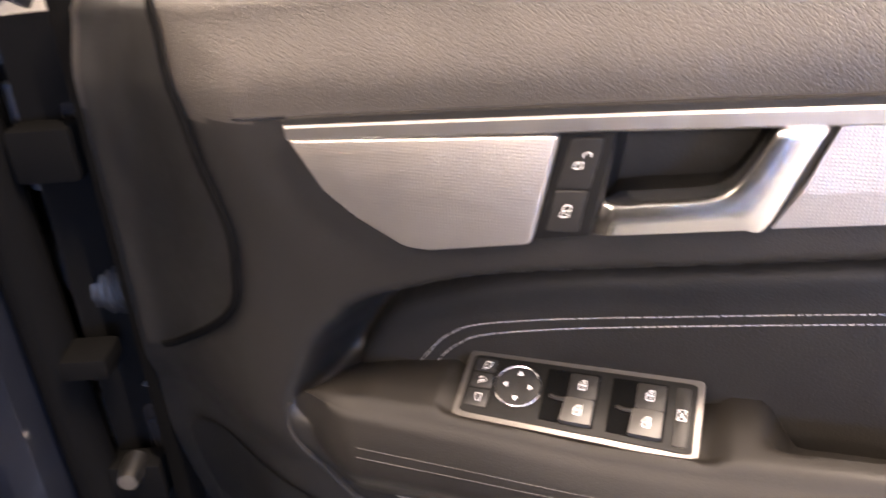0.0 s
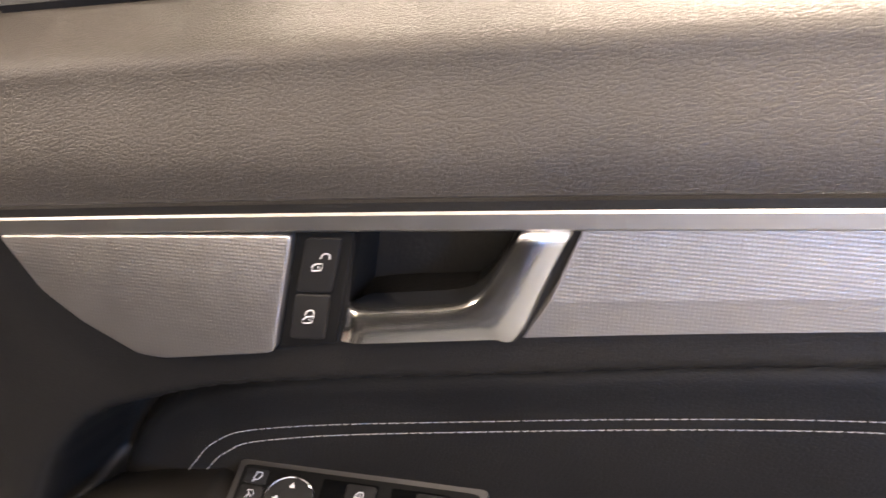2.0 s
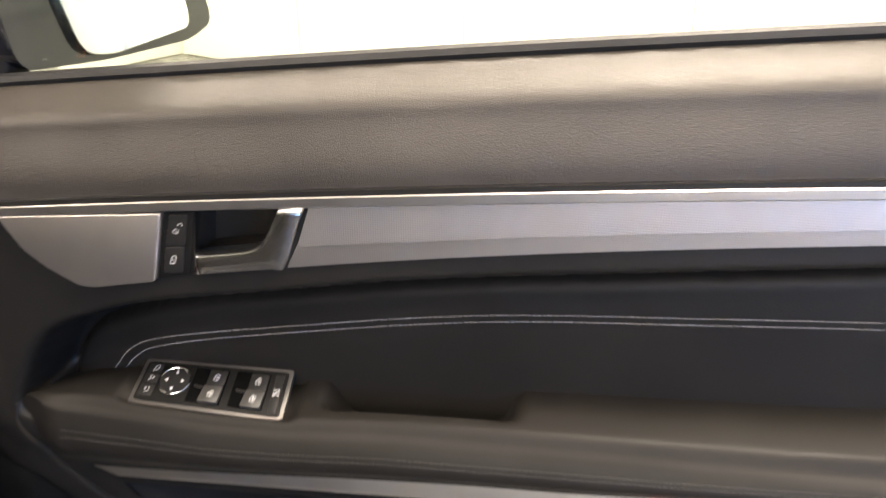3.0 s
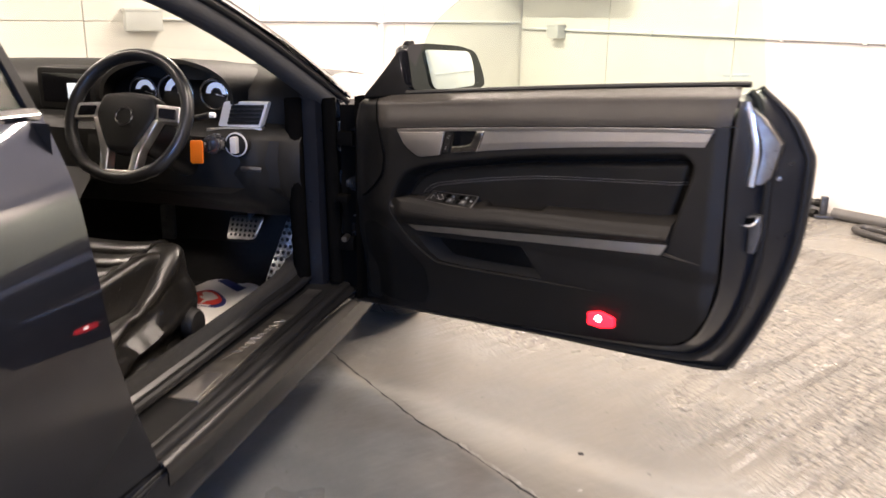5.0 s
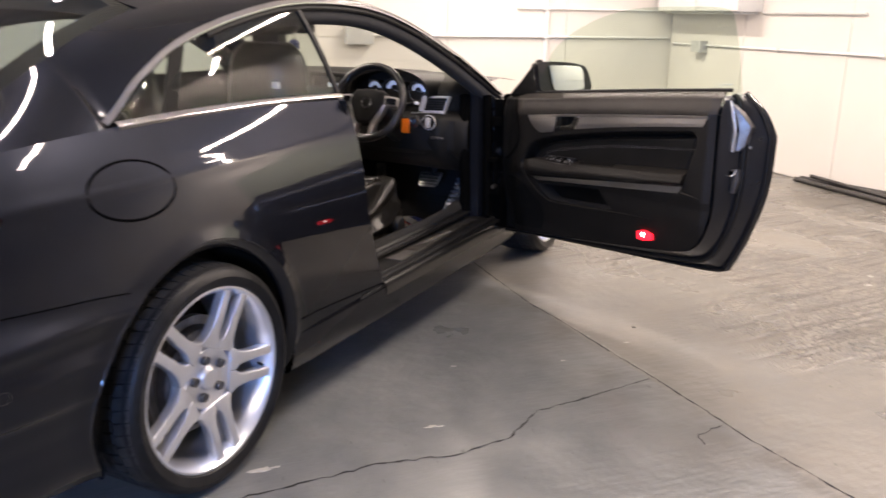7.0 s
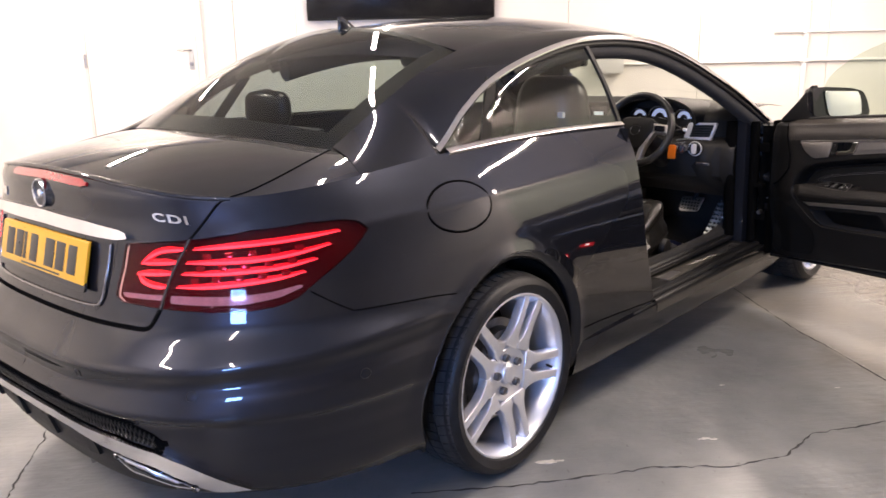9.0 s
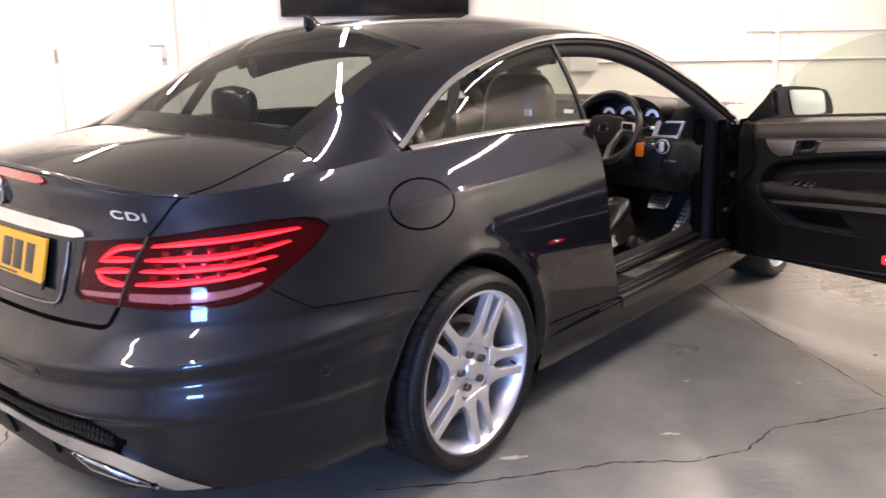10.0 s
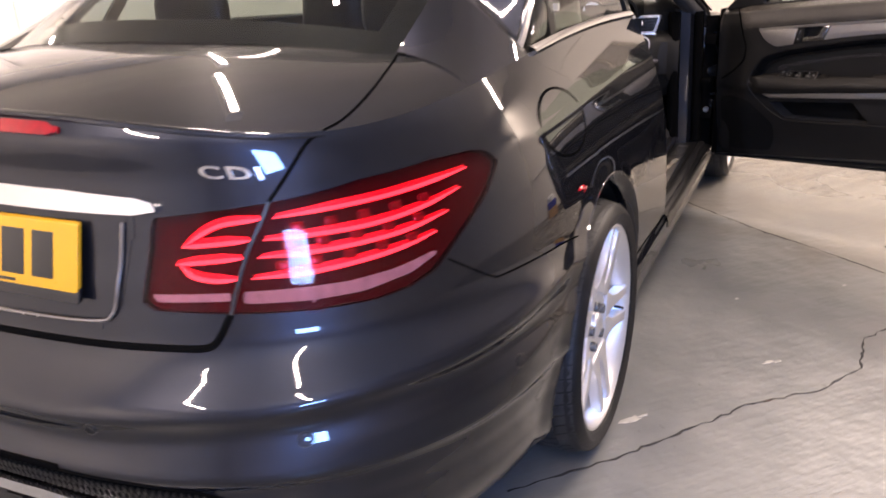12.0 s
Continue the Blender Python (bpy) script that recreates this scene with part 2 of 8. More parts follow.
# ---------- materials ----------
PAINT = material("grey_metallic_paint", (0.0158, 0.0175, 0.0240), 0.38, 0.80, 0.06, 3, 0.0, coat=1.0, spec=0.1)
PAINT.node_tree.nodes["Principled BSDF"].inputs["Coat IOR"].default_value = 1.43
PAINT.node_tree.nodes["Principled BSDF"].inputs["Specular Tint"].default_value = (0.14, 0.15, 0.18, 1)
CHROME = material("bright_chrome", (0.72, 0.72, 0.74), 0.12, 1.0, 0.05, 20)
SATIN = material("satin_aluminium", (0.62, 0.60, 0.58), 0.32, 1.0, 0.05, 30)
BLACK = material("black_plastic", (0.0075, 0.0071, 0.0066), 0.48, 0.0, 0.2, 25, 0.15, 400, spec=0.22)
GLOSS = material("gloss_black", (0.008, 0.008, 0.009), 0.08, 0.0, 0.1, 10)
RUBBER = material("rubber", (0.005, 0.005, 0.0055), 0.55, 0.0, 0.25, 30, 0.2, 300, spec=0.3)
SEAT_LEATHER = material("black_leather", (0.0072, 0.0065, 0.0055), 0.30, 0.0, 0.25, 22, 0.4, 160, spec=0.32)
CARPET = material("carpet", (0.008, 0.0075, 0.007), 0.95, 0.0, 0.3, 60, 0.6, 900)
HEADLINER = material("headliner", (0.10, 0.10, 0.10), 0.9, 0.0, 0.1, 40, 0.2, 600)
WALLPAINT = material("white_wall_paint", (0.71, 0.68, 0.63), 0.38, 0.0, 0.03, 1.5, 0.05, 30)
# tones of the two unseen walls, set for bounce and reflections in the paint
WALLPALE = material("unseen_pale_wall", (0.68, 0.65, 0.60), 0.6, 0.0, 0.08, 2.0, 0.1, 30)
WALLGREY = material("unseen_grey_wall", (0.42, 0.42, 0.43), 0.7, 0.0, 0.15, 2.0, 0.2, 30)
CEILING = material("ceiling_paint", (0.75, 0.73, 0.70), 0.7, 0.0, 0.05, 2)
PVC = material("white_plastic", (0.70, 0.70, 0.68), 0.35, 0.0, 0.05, 10)
DARKTUBE = material("dark_tube", (0.03, 0.028, 0.027), 0.4, 0.0, 0.3, 12)
SCREEN = material("dark_screen", (0.006, 0.006, 0.007), 0.12, 0.0, 0.1, 5)
ALLOY = material("silver_alloy", (0.74, 0.75, 0.79), 0.36, 0.85, 0.04, 15, coat=0.4)
YELLOW = material("yellow_plate", (0.52, 0.265, 0.012), 0.3, 0.0, 0.04, 15)
INK = material("black_ink", (0.01, 0.01, 0.01), 0.4)
ORANGE = material("orange_plastic", (0.85, 0.17, 0.01), 0.35, 0.0, 0.04, 20)
PANE = glass("tinted_pane", (0.62, 0.68, 0.64))
PANE_CLEAR = glass("clear_pane", (0.90, 0.95, 0.91))
PANE_REAR = glass("rear_pane", (0.42, 0.47, 0.45))
DOORPANE = glass("door_pane", (0.72, 0.82, 0.74))
MIRROR = material("mirror", (0.85, 0.88, 0.9), 0.02, 1.0, 0.0)
RED_LIT = glow("lit_red", (1.0, 0.015, 0.03), 3.0)
WHITE_LIT = glow("lit_white", (1.0, 0.9, 0.85), 14.0)


def pattern_bump(m, kind, scale, strength, dist, turn=0.0):
    """Adds a relief of cells, weave or holes to a material."""
    nt = m.node_tree
    b = nt.nodes["Principled BSDF"]
    tc = nt.nodes.new("ShaderNodeTexCoord")
    mp = nt.nodes.new("ShaderNodeMapping")
    mp.inputs["Rotation"].default_value = (0, 0, turn)
    nt.links.new(tc.outputs["Object"], mp.inputs["Vector"])
    bp = nt.nodes.new("ShaderNodeBump")
    bp.inputs["Strength"].default_value = strength
    bp.inputs["Distance"].default_value = dist
    if kind == "cells":
        wob = nt.nodes.new("ShaderNodeTexNoise")
        wob.inputs["Scale"].default_value = scale * 0.5
        nt.links.new(mp.outputs["Vector"], wob.inputs["Vector"])
        add = nt.nodes.new("ShaderNodeMixRGB")
        add.blend_type = "ADD"
        add.inputs["Fac"].default_value = 0.0018
        nt.links.new(mp.outputs["Vector"], add.inputs["Color1"])
        nt.links.new(wob.outputs["Color"], add.inputs["Color2"])
        v = nt.nodes.new("ShaderNodeTexVoronoi")
        v.feature = "DISTANCE_TO_EDGE"
        v.inputs["Scale"].default_value = scale
        nt.links.new(add.outputs["Color"], v.inputs["Vector"])
        cr = nt.nodes.new("ShaderNodeMapRange")
        cr.inputs["From Max"].default_value = 0.22
        nt.links.new(v.outputs["Distance"], cr.inputs["Value"])
        out = cr.outputs["Result"]
    else:
        waves = []
        for way in ("X", "Z"):
            w = nt.nodes.new("ShaderNodeTexWave")
            w.bands_direction = way
            w.inputs["Scale"].default_value = scale
            nt.links.new(mp.outputs["Vector"], w.inputs["Vector"])
            waves.append(w)
        mul = nt.nodes.new("ShaderNodeMath")
        mul.operation = "MULTIPLY"
        nt.links.new(waves[0].outputs["Fac"], mul.inputs[0])
        nt.links.new(waves[1].outputs["Fac"], mul.inputs[1])
        out = mul.outputs["Value"]
    nt.links.new(out, bp.inputs["Height"])
    nt.links.new(bp.outputs["Normal"], b.inputs["Normal"])
    return m


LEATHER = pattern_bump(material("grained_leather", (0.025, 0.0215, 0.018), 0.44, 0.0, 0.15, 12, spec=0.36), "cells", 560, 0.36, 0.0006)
LEATHER_SOFT = pattern_bump(material("smooth_leather", (0.0100, 0.0090, 0.0078), 0.50, 0.0, 0.15, 12, spec=0.18), "cells", 420, 0.18, 0.0006)
ARM_LEATHER = pattern_bump(material("armrest_leather", (0.0086, 0.0077, 0.0068), 0.46, 0.0, 0.15, 12, spec=0.18), "cells", 480, 0.10, 0.0006)
# the grained leather again, darkened to paint in the shade lower down
LEATHER_SHADED = pattern_bump(material("shaded_grained_leather", (0.0076, 0.0070, 0.0064), 0.46, 0.0, 0.15, 12, spec=0.26), "cells", 560, 0.20, 0.0006)
WOVEN = pattern_bump(material("woven_aluminium", (0.42, 0.398, 0.378), 0.44, 1.0, 0.03, 40), "weave", 165, 0.26, 0.0005, radians(22.56))
BEZEL = material("satin_bezel", (0.085, 0.080, 0.076), 0.40, 0.7, 0.08, 30)
GRILLE = pattern_bump(material("speaker_mesh", (0.005, 0.005, 0.005), 0.6, 0.0, 0.1, 20, spec=0.08), "weave", 130, 0.8, 0.001, radians(22.56))
SATIN_HANDLE = material("polished_aluminium", (0.70, 0.69, 0.68), 0.20, 1.0, 0.05, 20)
CHROME_DULL = material("dull_chrome", (0.22, 0.21, 0.21), 0.25, 0.9, 0.08, 30)
GLOSS_SOFT = material("soft_gloss_black", (0.007, 0.007, 0.007), 0.36, 0.0, 0.1, 10)
BUTTON = material("button_black", (0.012, 0.0115, 0.011), 0.45, 0.0, 0.1, 30, 0.1, 800, spec=0.15)
PANEL_BLACK = material("matt_black_panel", (0.006, 0.0058, 0.0055), 0.5, 0.0, 0.1, 20, spec=0.08)
ROCKER = material("satin_grey_rocker", (0.034, 0.033, 0.031), 0.5, 0.15, 0.1, 30)
MARK = material("white_marking", (0.55, 0.55, 0.53), 0.5)
THREAD = material("pale_thread", (0.34, 0.33, 0.31), 0.7, 0.0, 0.2, 300)
THREAD_DARK = material("dark_thread", (0.026, 0.025, 0.023), 0.7, 0.0, 0.2, 300)
JAMB = material("jamb_paint", (0.018, 0.020, 0.026), 0.30, 0.4, 0.1, 6, coat=0.6)

LAMP_DARK = material("lamp_housing_red", (0.035, 0.0008, 0.002), 0.35, 0.0, 0.2, 40, spec=0.04)
LAMP_CELL = material("lamp_reflector_red", (0.30, 0.01, 0.02), 0.15, 0.6, 0.2, 40)
PINKWHITE = material("pale_pink_lens", (0.24, 0.20, 0.21), 0.15, 0.0, 0.15, 60, coat=0.8)
RED_BAR = glow("glowing_red_bar", (1.0, 0.060, 0.080), 2.3)
# weak emission for the red glow spreading from the bars
RED_HALO = glow("red_bar_halo", (1.0, 0.008, 0.016), 0.42)
RED_SOFT = material("red_plastic_lens", (0.26, 0.006, 0.009), 0.12, 0.0, 0.15, 60, coat=0.8)
LENS = glass("clear_red_lens", (1.0, 0.72, 0.75), base=0.012)
SILVER_TRIM = material("silver_painted_plastic", (0.66, 0.65, 0.64), 0.30, 0.30, 0.05, 30)
STEEL = material("brushed_steel", (0.35, 0.34, 0.33), 0.30, 1.0, 0.15, 40)
STEELWORN = material("worn_steel", (0.32, 0.30, 0.27), 0.36, 1.0, 0.45, 16, 0.2, 60)
STEELDARK = material("dark_steel", (0.10, 0.10, 0.105), 0.4, 0.8, 0.2, 40)
POSTPAINT = material("post_paint", (0.0095, 0.0112, 0.0160), 0.30, 0.5, 0.06, 6, coat=0.9)
TRIM_DARK = material("dark_cloth_trim", (0.022, 0.022, 0.023), 0.85, 0.0, 0.1, 40, 0.2, 700)

GLOSS_LEATHER = material("polished_leather", (0.012, 0.012, 0.012), 0.32, 0.0, 0.15, 30)
DASH = material("soft_dash_plastic", (0.0095, 0.009, 0.008), 0.55, 0.0, 0.1, 30, 0.2, 900, spec=0.2)
DIALLIT = glow("lit_dial", (0.50, 0.60, 0.78), 0.5)
SCREENLIT = glow("lit_screen", (0.75, 0.85, 0.95), 0.5)
CHROME_SATIN = material("satin_chrome", (0.50, 0.485, 0.465), 0.36, 1.0, 0.05, 30)
BRIGHT_STEEL = material("bright_steel", (0.75, 0.77, 0.82), 0.22, 0.9, 0.05, 40)
PAPER = material("white_paper", (0.80, 0.77, 0.72), 0.6, 0.0, 0.04, 20)
PRINTBLUE = material("dark_blue_print", (0.02, 0.03, 0.14), 0.5, 0.0, 0.05, 20)
PRINTRED = material("red_print", (0.65, 0.05, 0.03), 0.5, 0.0, 0.05, 20)
FRIT = material("black_print", (0.004, 0.004, 0.004), 0.5, 0.0, 0.05, 20, spec=0.1)
TYRE = material("tyre_rubber", (0.008, 0.008, 0.0088), 0.46, 0.0, 0.4, 30, 0.3, 200, spec=0.26)
TREAD = material("tread_rubber", (0.022, 0.022, 0.022), 0.55, 0.0, 0.5, 25, 0.3, 120, spec=0.4)
# near-black for shut gaps, and for painted shade round the hinges
GAP_SHADE = material("gap_shade_black", (0.003, 0.003, 0.003), 0.9, 0.0, 0.05, 20, spec=0.0)


# ---------- the room ----------
def room_box(p0, q0, z0, p1, q1, z1, bevel=0.0, bm=None):
    own = box(p0, q0, z0, p1, q1, z1, bevel)
    for v in own.verts:
        v.co = room(*v.co)
    bmesh.ops.recalc_face_normals(own, faces=own.faces)
    return merge(bm, own) if bm else own


def floor_material():
    """Painted concrete: trowelled smooth before the joint, combed into ridges beyond it."""
    m = bpy.data.materials.new("painted_concrete")
    m.use_nodes = True
    nt = m.node_tree
    b = nt.nodes["Principled BSDF"]

    def node(kind, **ins):
        n = nt.nodes.new(kind)
        for k, v in ins.items():
            n.inputs[k.replace("_", " ")].default_value = v
        return n

    def link(a, c):
        nt.links.new(a, c)

    def math_node(op, a, c):
        n = nt.nodes.new("ShaderNodeMath")
        n.operation = op
        for i, v in enumerate((a, c)):
            if isinstance(v, (int, float)):
                n.inputs[i].default_value = v
            else:
                link(v, n.inputs[i])
        return n.outputs["Value"]

    def noise(scale, detail=4.0, vec=None):
        n = node("ShaderNodeTexNoise", Scale=scale, Detail=detail)
        link(vec or tc.outputs["Object"], n.inputs["Vector"])
        return n.outputs["Fac"]

    def ranged(v, a0, a1, b0, b1):
        n = node("ShaderNodeMapRange", From_Min=a0, From_Max=a1, To_Min=b0, To_Max=b1)
        link(v, n.inputs["Value"])
        return n.outputs["Result"]

    tc = nt.nodes.new("ShaderNodeTexCoord")
    turn = nt.nodes.new("ShaderNodeMapping")
    turn.inputs["Rotation"].default_value = (0, 0, radians(42))
    link(tc.outputs["Object"], turn.inputs["Vector"])
    dot = nt.nodes.new("ShaderNodeVectorMath")
    dot.operation = "DOT_PRODUCT"
    dot.inputs[1].default_value = (0.64, 0.77, 0)
    link(tc.outputs["Object"], dot.inputs[0])
    edge = math_node("ADD", dot.outputs["Value"], math_node("MULTIPLY", noise(2.2), 0.5))
    beyond = ranged(edge, 2.84, 3.10, 0.0, 1.0)
    patches = ranged(noise(1.5, 3.0), 0.38, 0.52, 0.15, 1.0)
    combed = math_node("MULTIPLY", beyond, patches)
    stretch = nt.nodes.new("ShaderNodeMapping")
    stretch.inputs["Scale"].default_value = (1.0, 0.22, 1.0)
    link(turn.outputs["Vector"], stretch.inputs["Vector"])
    streak = noise(38.0, 3.0, stretch.outputs["Vector"])

    def drawn(degrees, thin):
        """Coordinates turned to run along a direction of the floor and drawn out by it."""
        lay = nt.nodes.new("ShaderNodeMapping")
        lay.inputs["Rotation"].default_value = (0, 0, radians(-degrees))
        link(tc.outputs["Object"], lay.inputs["Vector"])
        pull = nt.nodes.new("ShaderNodeMapping")
        pull.inputs["Scale"].default_value = (thin, 1.0, 1.0)
        link(lay.outputs["Vector"], pull.inputs["Vector"])
        return pull.outputs["Vector"]

    # long trowel bands one way, short comb marks across them
    bands = ranged(noise(20.0, 2.0, drawn(55, 0.07)), 0.36, 0.64, 0.0, 1.0)
    dash = ranged(noise(82.0, 2.0, drawn(-55, 0.34)), 0.34, 0.66, 0.0, 1.0)
    ridge = math_node("ADD", math_node("MULTIPLY", bands, 0.95), math_node("MULTIPLY", dash, math_node("ADD", math_node("MULTIPLY", bands, 0.42), 0.30)))
    ridge = math_node("ADD", ridge, math_node("MULTIPLY", noise(46.0, 4.0), 0.14))
    rough_part = math_node("MULTIPLY", ridge, combed)
    smooth_part = math_node("MULTIPLY", math_node("ADD", math_node("MULTIPLY", streak, 0.26), math_node("MULTIPLY", noise(14.0, 6.0), 0.42)), 1.0)
    height = math_node("ADD", rough_part, smooth_part)
    bump = node("ShaderNodeBump", Strength=1.0, Distance=0.0090)
    link(height, bump.inputs["Height"])
    link(bump.outputs["Normal"], b.inputs["Normal"])
    # colour: worn grey paint, stains, pits
    ramp = nt.nodes.new("ShaderNodeValToRGB")
    ramp.color_ramp.elements[0].position, ramp.color_ramp.elements[1].position = 0.36, 0.64
    ramp.color_ramp.elements[0].color = (0.115, 0.121, 0.122, 1)
    ramp.color_ramp.elements[1].color = (0.190, 0.192, 0.184, 1)
    link(math_node("ADD", math_node("MULTIPLY", noise(1.1, 5.0), 0.5), math_node("MULTIPLY", noise(6.0, 8.0), 0.5)), ramp.inputs["Fac"])
    worn = nt.nodes.new("ShaderNodeMixRGB")
    worn.inputs["Color2"].default_value = (0.285, 0.258, 0.218, 1)
    warm = nt.nodes.new("ShaderNodeMixRGB")
    warm.inputs["Color2"].default_value = (0.190, 0.176, 0.153, 1)
    # brown stains where dirt has crept along the joint
    stain = nt.nodes.new("ShaderNodeMixRGB")
    stain.inputs["Color2"].default_value = (0.098, 0.086, 0.074, 1)
    link(ramp.outputs["Color"], stain.inputs["Color1"])
    near = math_node("MULTIPLY", ranged(dot.outputs["Value"], 1.75, 2.12, 0.0, 1.0), ranged(dot.outputs["Value"], 2.16, 2.42, 1.0, 0.0))
    link(math_node("MULTIPLY", near, ranged(noise(4.2, 7.0), 0.40, 0.64, 0.0, 0.75)), stain.inputs["Fac"])
    link(stain.outputs["Color"], warm.inputs["Color1"])
    slab_two = ranged(dot.outputs["Value"], 2.13, 2.15, 0.0, 1.0)
    link(math_node("MULTIPLY", slab_two, ranged(noise(3.4, 5.0), 0.32, 0.62, 0.35, 0.9)), warm.inputs["Fac"])
    link(warm.outputs["Color"], worn.inputs["Color1"])
    link(math_node("MULTIPLY", ranged(math_node("MULTIPLY", dash, noise(9.0, 3.0)), 0.22, 0.46, 0.0, 0.75), combed), worn.inputs["Fac"])
    pits = nt.nodes.new("ShaderNodeMixRGB")
    pits.inputs["Color2"].default_value = (0.045, 0.045, 0.045, 1)
    # darker towards the troughs of the trowel bands
    trough_tone = nt.nodes.new("ShaderNodeMixRGB")
    trough_tone.inputs["Color2"].default_value = (0.085, 0.078, 0.070, 1)
    link(worn.outputs["Color"], trough_tone.inputs["Color1"])
    link(math_node("MULTIPLY", ranged(bands, 0.05, 0.45, 0.6, 0.0), combed), trough_tone.inputs["Fac"])
    link(trough_tone.outputs["Color"], pits.inputs["Color1"])
    holes = math_node("ADD", noise(60.0, 3.0, drawn(-55, 0.36)), math_node("MULTIPLY", combed, 0.17))
    link(ranged(holes, 0.68, 0.76, 0.0, 0.6), pits.inputs["Fac"])
    link(pits.outputs["Color"], b.inputs["Base Color"])
    link(math_node("SUBTRACT", ranged(noise(2.6, 6.0), 0.3, 0.7, 0.27, 0.46), math_node("MULTIPLY", combed, 0.16)), b.inputs["Roughness"])
    return m


CONCRETE = floor_material()


def build_room():
    bm = bmesh.new()
    n = 60
    grid = [[room(P0 - 0.2 + (P1 - P0 + 0.4) * i / n, Q0 - 0.2 + (Q1 - Q0 + 0.4) * j / n, 0) for j in range(n + 1)] for i in range(n + 1)]
    solo("floor", sheet(grid), CONCRETE, "grey painted concrete floor, scuffed and cracked", "floor", kind="structure")
    solo("wall_end", room_box(P1, Q0, -0.02, P1 + 0.2, Q1, TOP), WALLPAINT, "white painted panelled wall of the bay", "wall", kind="structure", smooth=False)
    solo("wall_long", room_box(P0 - 0.2, Q0 - 0.2, -0.02, P1 + 0.2, Q0, TOP), WALLPAINT, "white painted long wall with pipes", "wall", kind="structure", smooth=False)
    # back and far walls are unseen and close the room to shape its light
    solo("wall_back", room_box(P0 - 0.2, Q0, -0.02, P0, Q1, TOP), WALLPALE, "unseen pale wall, toned for the light it throws back", "wall", kind="structure", smooth=False)
    bm = room_box(P0 - 0.2, Q1, -0.02, DAY_P0, Q1 + 0.2, TOP)
    room_box(DAY_P1, Q1, -0.02, P1 + 0.2, Q1 + 0.2, TOP, 0, bm)
    room_box(DAY_P0, Q1, -0.02, DAY_P1, Q1 + 0.2, DAY_Z0, 0, bm)
    room_box(DAY_P0, Q1, DAY_Z1, DAY_P1, Q1 + 0.2, TOP, 0, bm)
    solo("wall_far", bm, WALLGREY, "unseen grey wall with a window opening, toned for reflections", "wall", kind="structure", smooth=False)
    solo("ceiling", room_box(P0 - 0.2, Q0 - 0.2, TOP, P1 + 0.2, Q1 + 0.2, TOP + 0.15), CEILING, "pale painted ceiling of the bay", "ceiling", kind="structure", smooth=False)


build_room()


# ---------- fittings of the room ----------
def floor_line(name, pts, width, label, wobble=0.0, seed=1, z=0.0016, mat=None):
    rnd = random.Random(seed)
    line = smooth_line([(x, y, z) for x, y in pts], 140) if wobble == 0 else [Vector((x, y, z)) for x, y in pts]
    if wobble:
        fine = []
        for a, b in zip(line, line[1:]):
            n = max(2, int((b - a).length / 0.022))
            for k in range(n):
                fine.append(a.lerp(b, k / n) + Vector((rnd.uniform(-1, 1), rnd.uniform(-1, 1), 0)) * wobble)
        line = fine + [line[-1]]
    bm = bmesh.new()
    sweep(line, [(-width, -0.001), (width, -0.001), (width * 0.8, 0), (-width * 0.8, 0)], bm=bm, scale=[rnd.uniform(0.12, 1.25) for p in line] if wobble else [rnd.uniform(0.75, 1.2) for p in line])
    return solo(name, bm, mat or CRACK, label, "floor crack", kind="structure")


CRACK = material("dark_crack", (0.022, 0.022, 0.022), 0.9, 0.0, 0.3, 40)
CHIP = material("pale_paint_chip", (0.42, 0.40, 0.36), 0.5, 0.0, 0.2, 60)
JOINT = [(-0.9, 3.65), (0.1, 2.78), (0.567, 2.372), (0.653, 2.292), (1.108, 1.858), (1.262, 1.745), (1.594, 1.470), (1.806, 1.300), (2.17, 0.985), (2.484, 0.755), (3.4, 0.0), (4.6, -0.95)]
floor_line("floor_joint", JOINT, 0.0034, "dark worn joint across the concrete floor", 0.003, 5)
FILLER = material("chalky_filler", (0.29, 0.28, 0.255), 0.7, 0.0, 0.3, 50, 0.3, 120)
floor_line("joint_filler", [(x + 0.008, y + 0.008) for x, y in JOINT[5:8]], 0.0055, "pale chalky filler along the floor joint", 0.006, 9, 0.0009, FILLER)
floor_line("floor_crack", [(1.80, 1.32), (1.615, 1.011), (1.505, 0.849), (1.49, 0.64), (1.395, 0.47), (1.203, 0.296), (1.038, 0.072), (0.88, -0.13), (0.72, -0.30)], 0.0042, "jagged crack in the concrete floor", 0.006, 2)
floor_line("floor_crack", [(-1.24, -0.31), (-0.95, -0.55), (-0.649, -0.77), (-0.48, -0.88), (-0.325, -1.013), (-0.18, -1.113), (0.1, -1.4)], 0.0035, "jagged crack in the concrete floor", 0.006, 3)
floor_line("floor_crack", [(2.08, 1.04), (2.02, 0.94), (2.05, 0.88)], 0.0022, "short crack beside the floor joint", 0.008, 4)


def chip(cx, cy, size, seed):
    rnd = random.Random(seed)
    o = [(cx + size * (0.55 + 0.45 * rnd.random()) * math.cos(a) * 1.5 * R2 - size * rnd.uniform(0.2, 0.5) * math.sin(a) * R2, cy + size * (0.55 + 0.45 * rnd.random()) * math.cos(a) * 1.1 + size * rnd.uniform(0.2, 0.5) * math.sin(a)) for a in steps(0, 2 * math.pi, 16)[:-1]]
    solo("paint_scuff", pad(o, lambda a, b, h: Vector((a, b, h)), 0.0002, 0.0014, 0.0005), CHIP, "pale scuff of paint on the floor", "paint scuff", kind="structure")


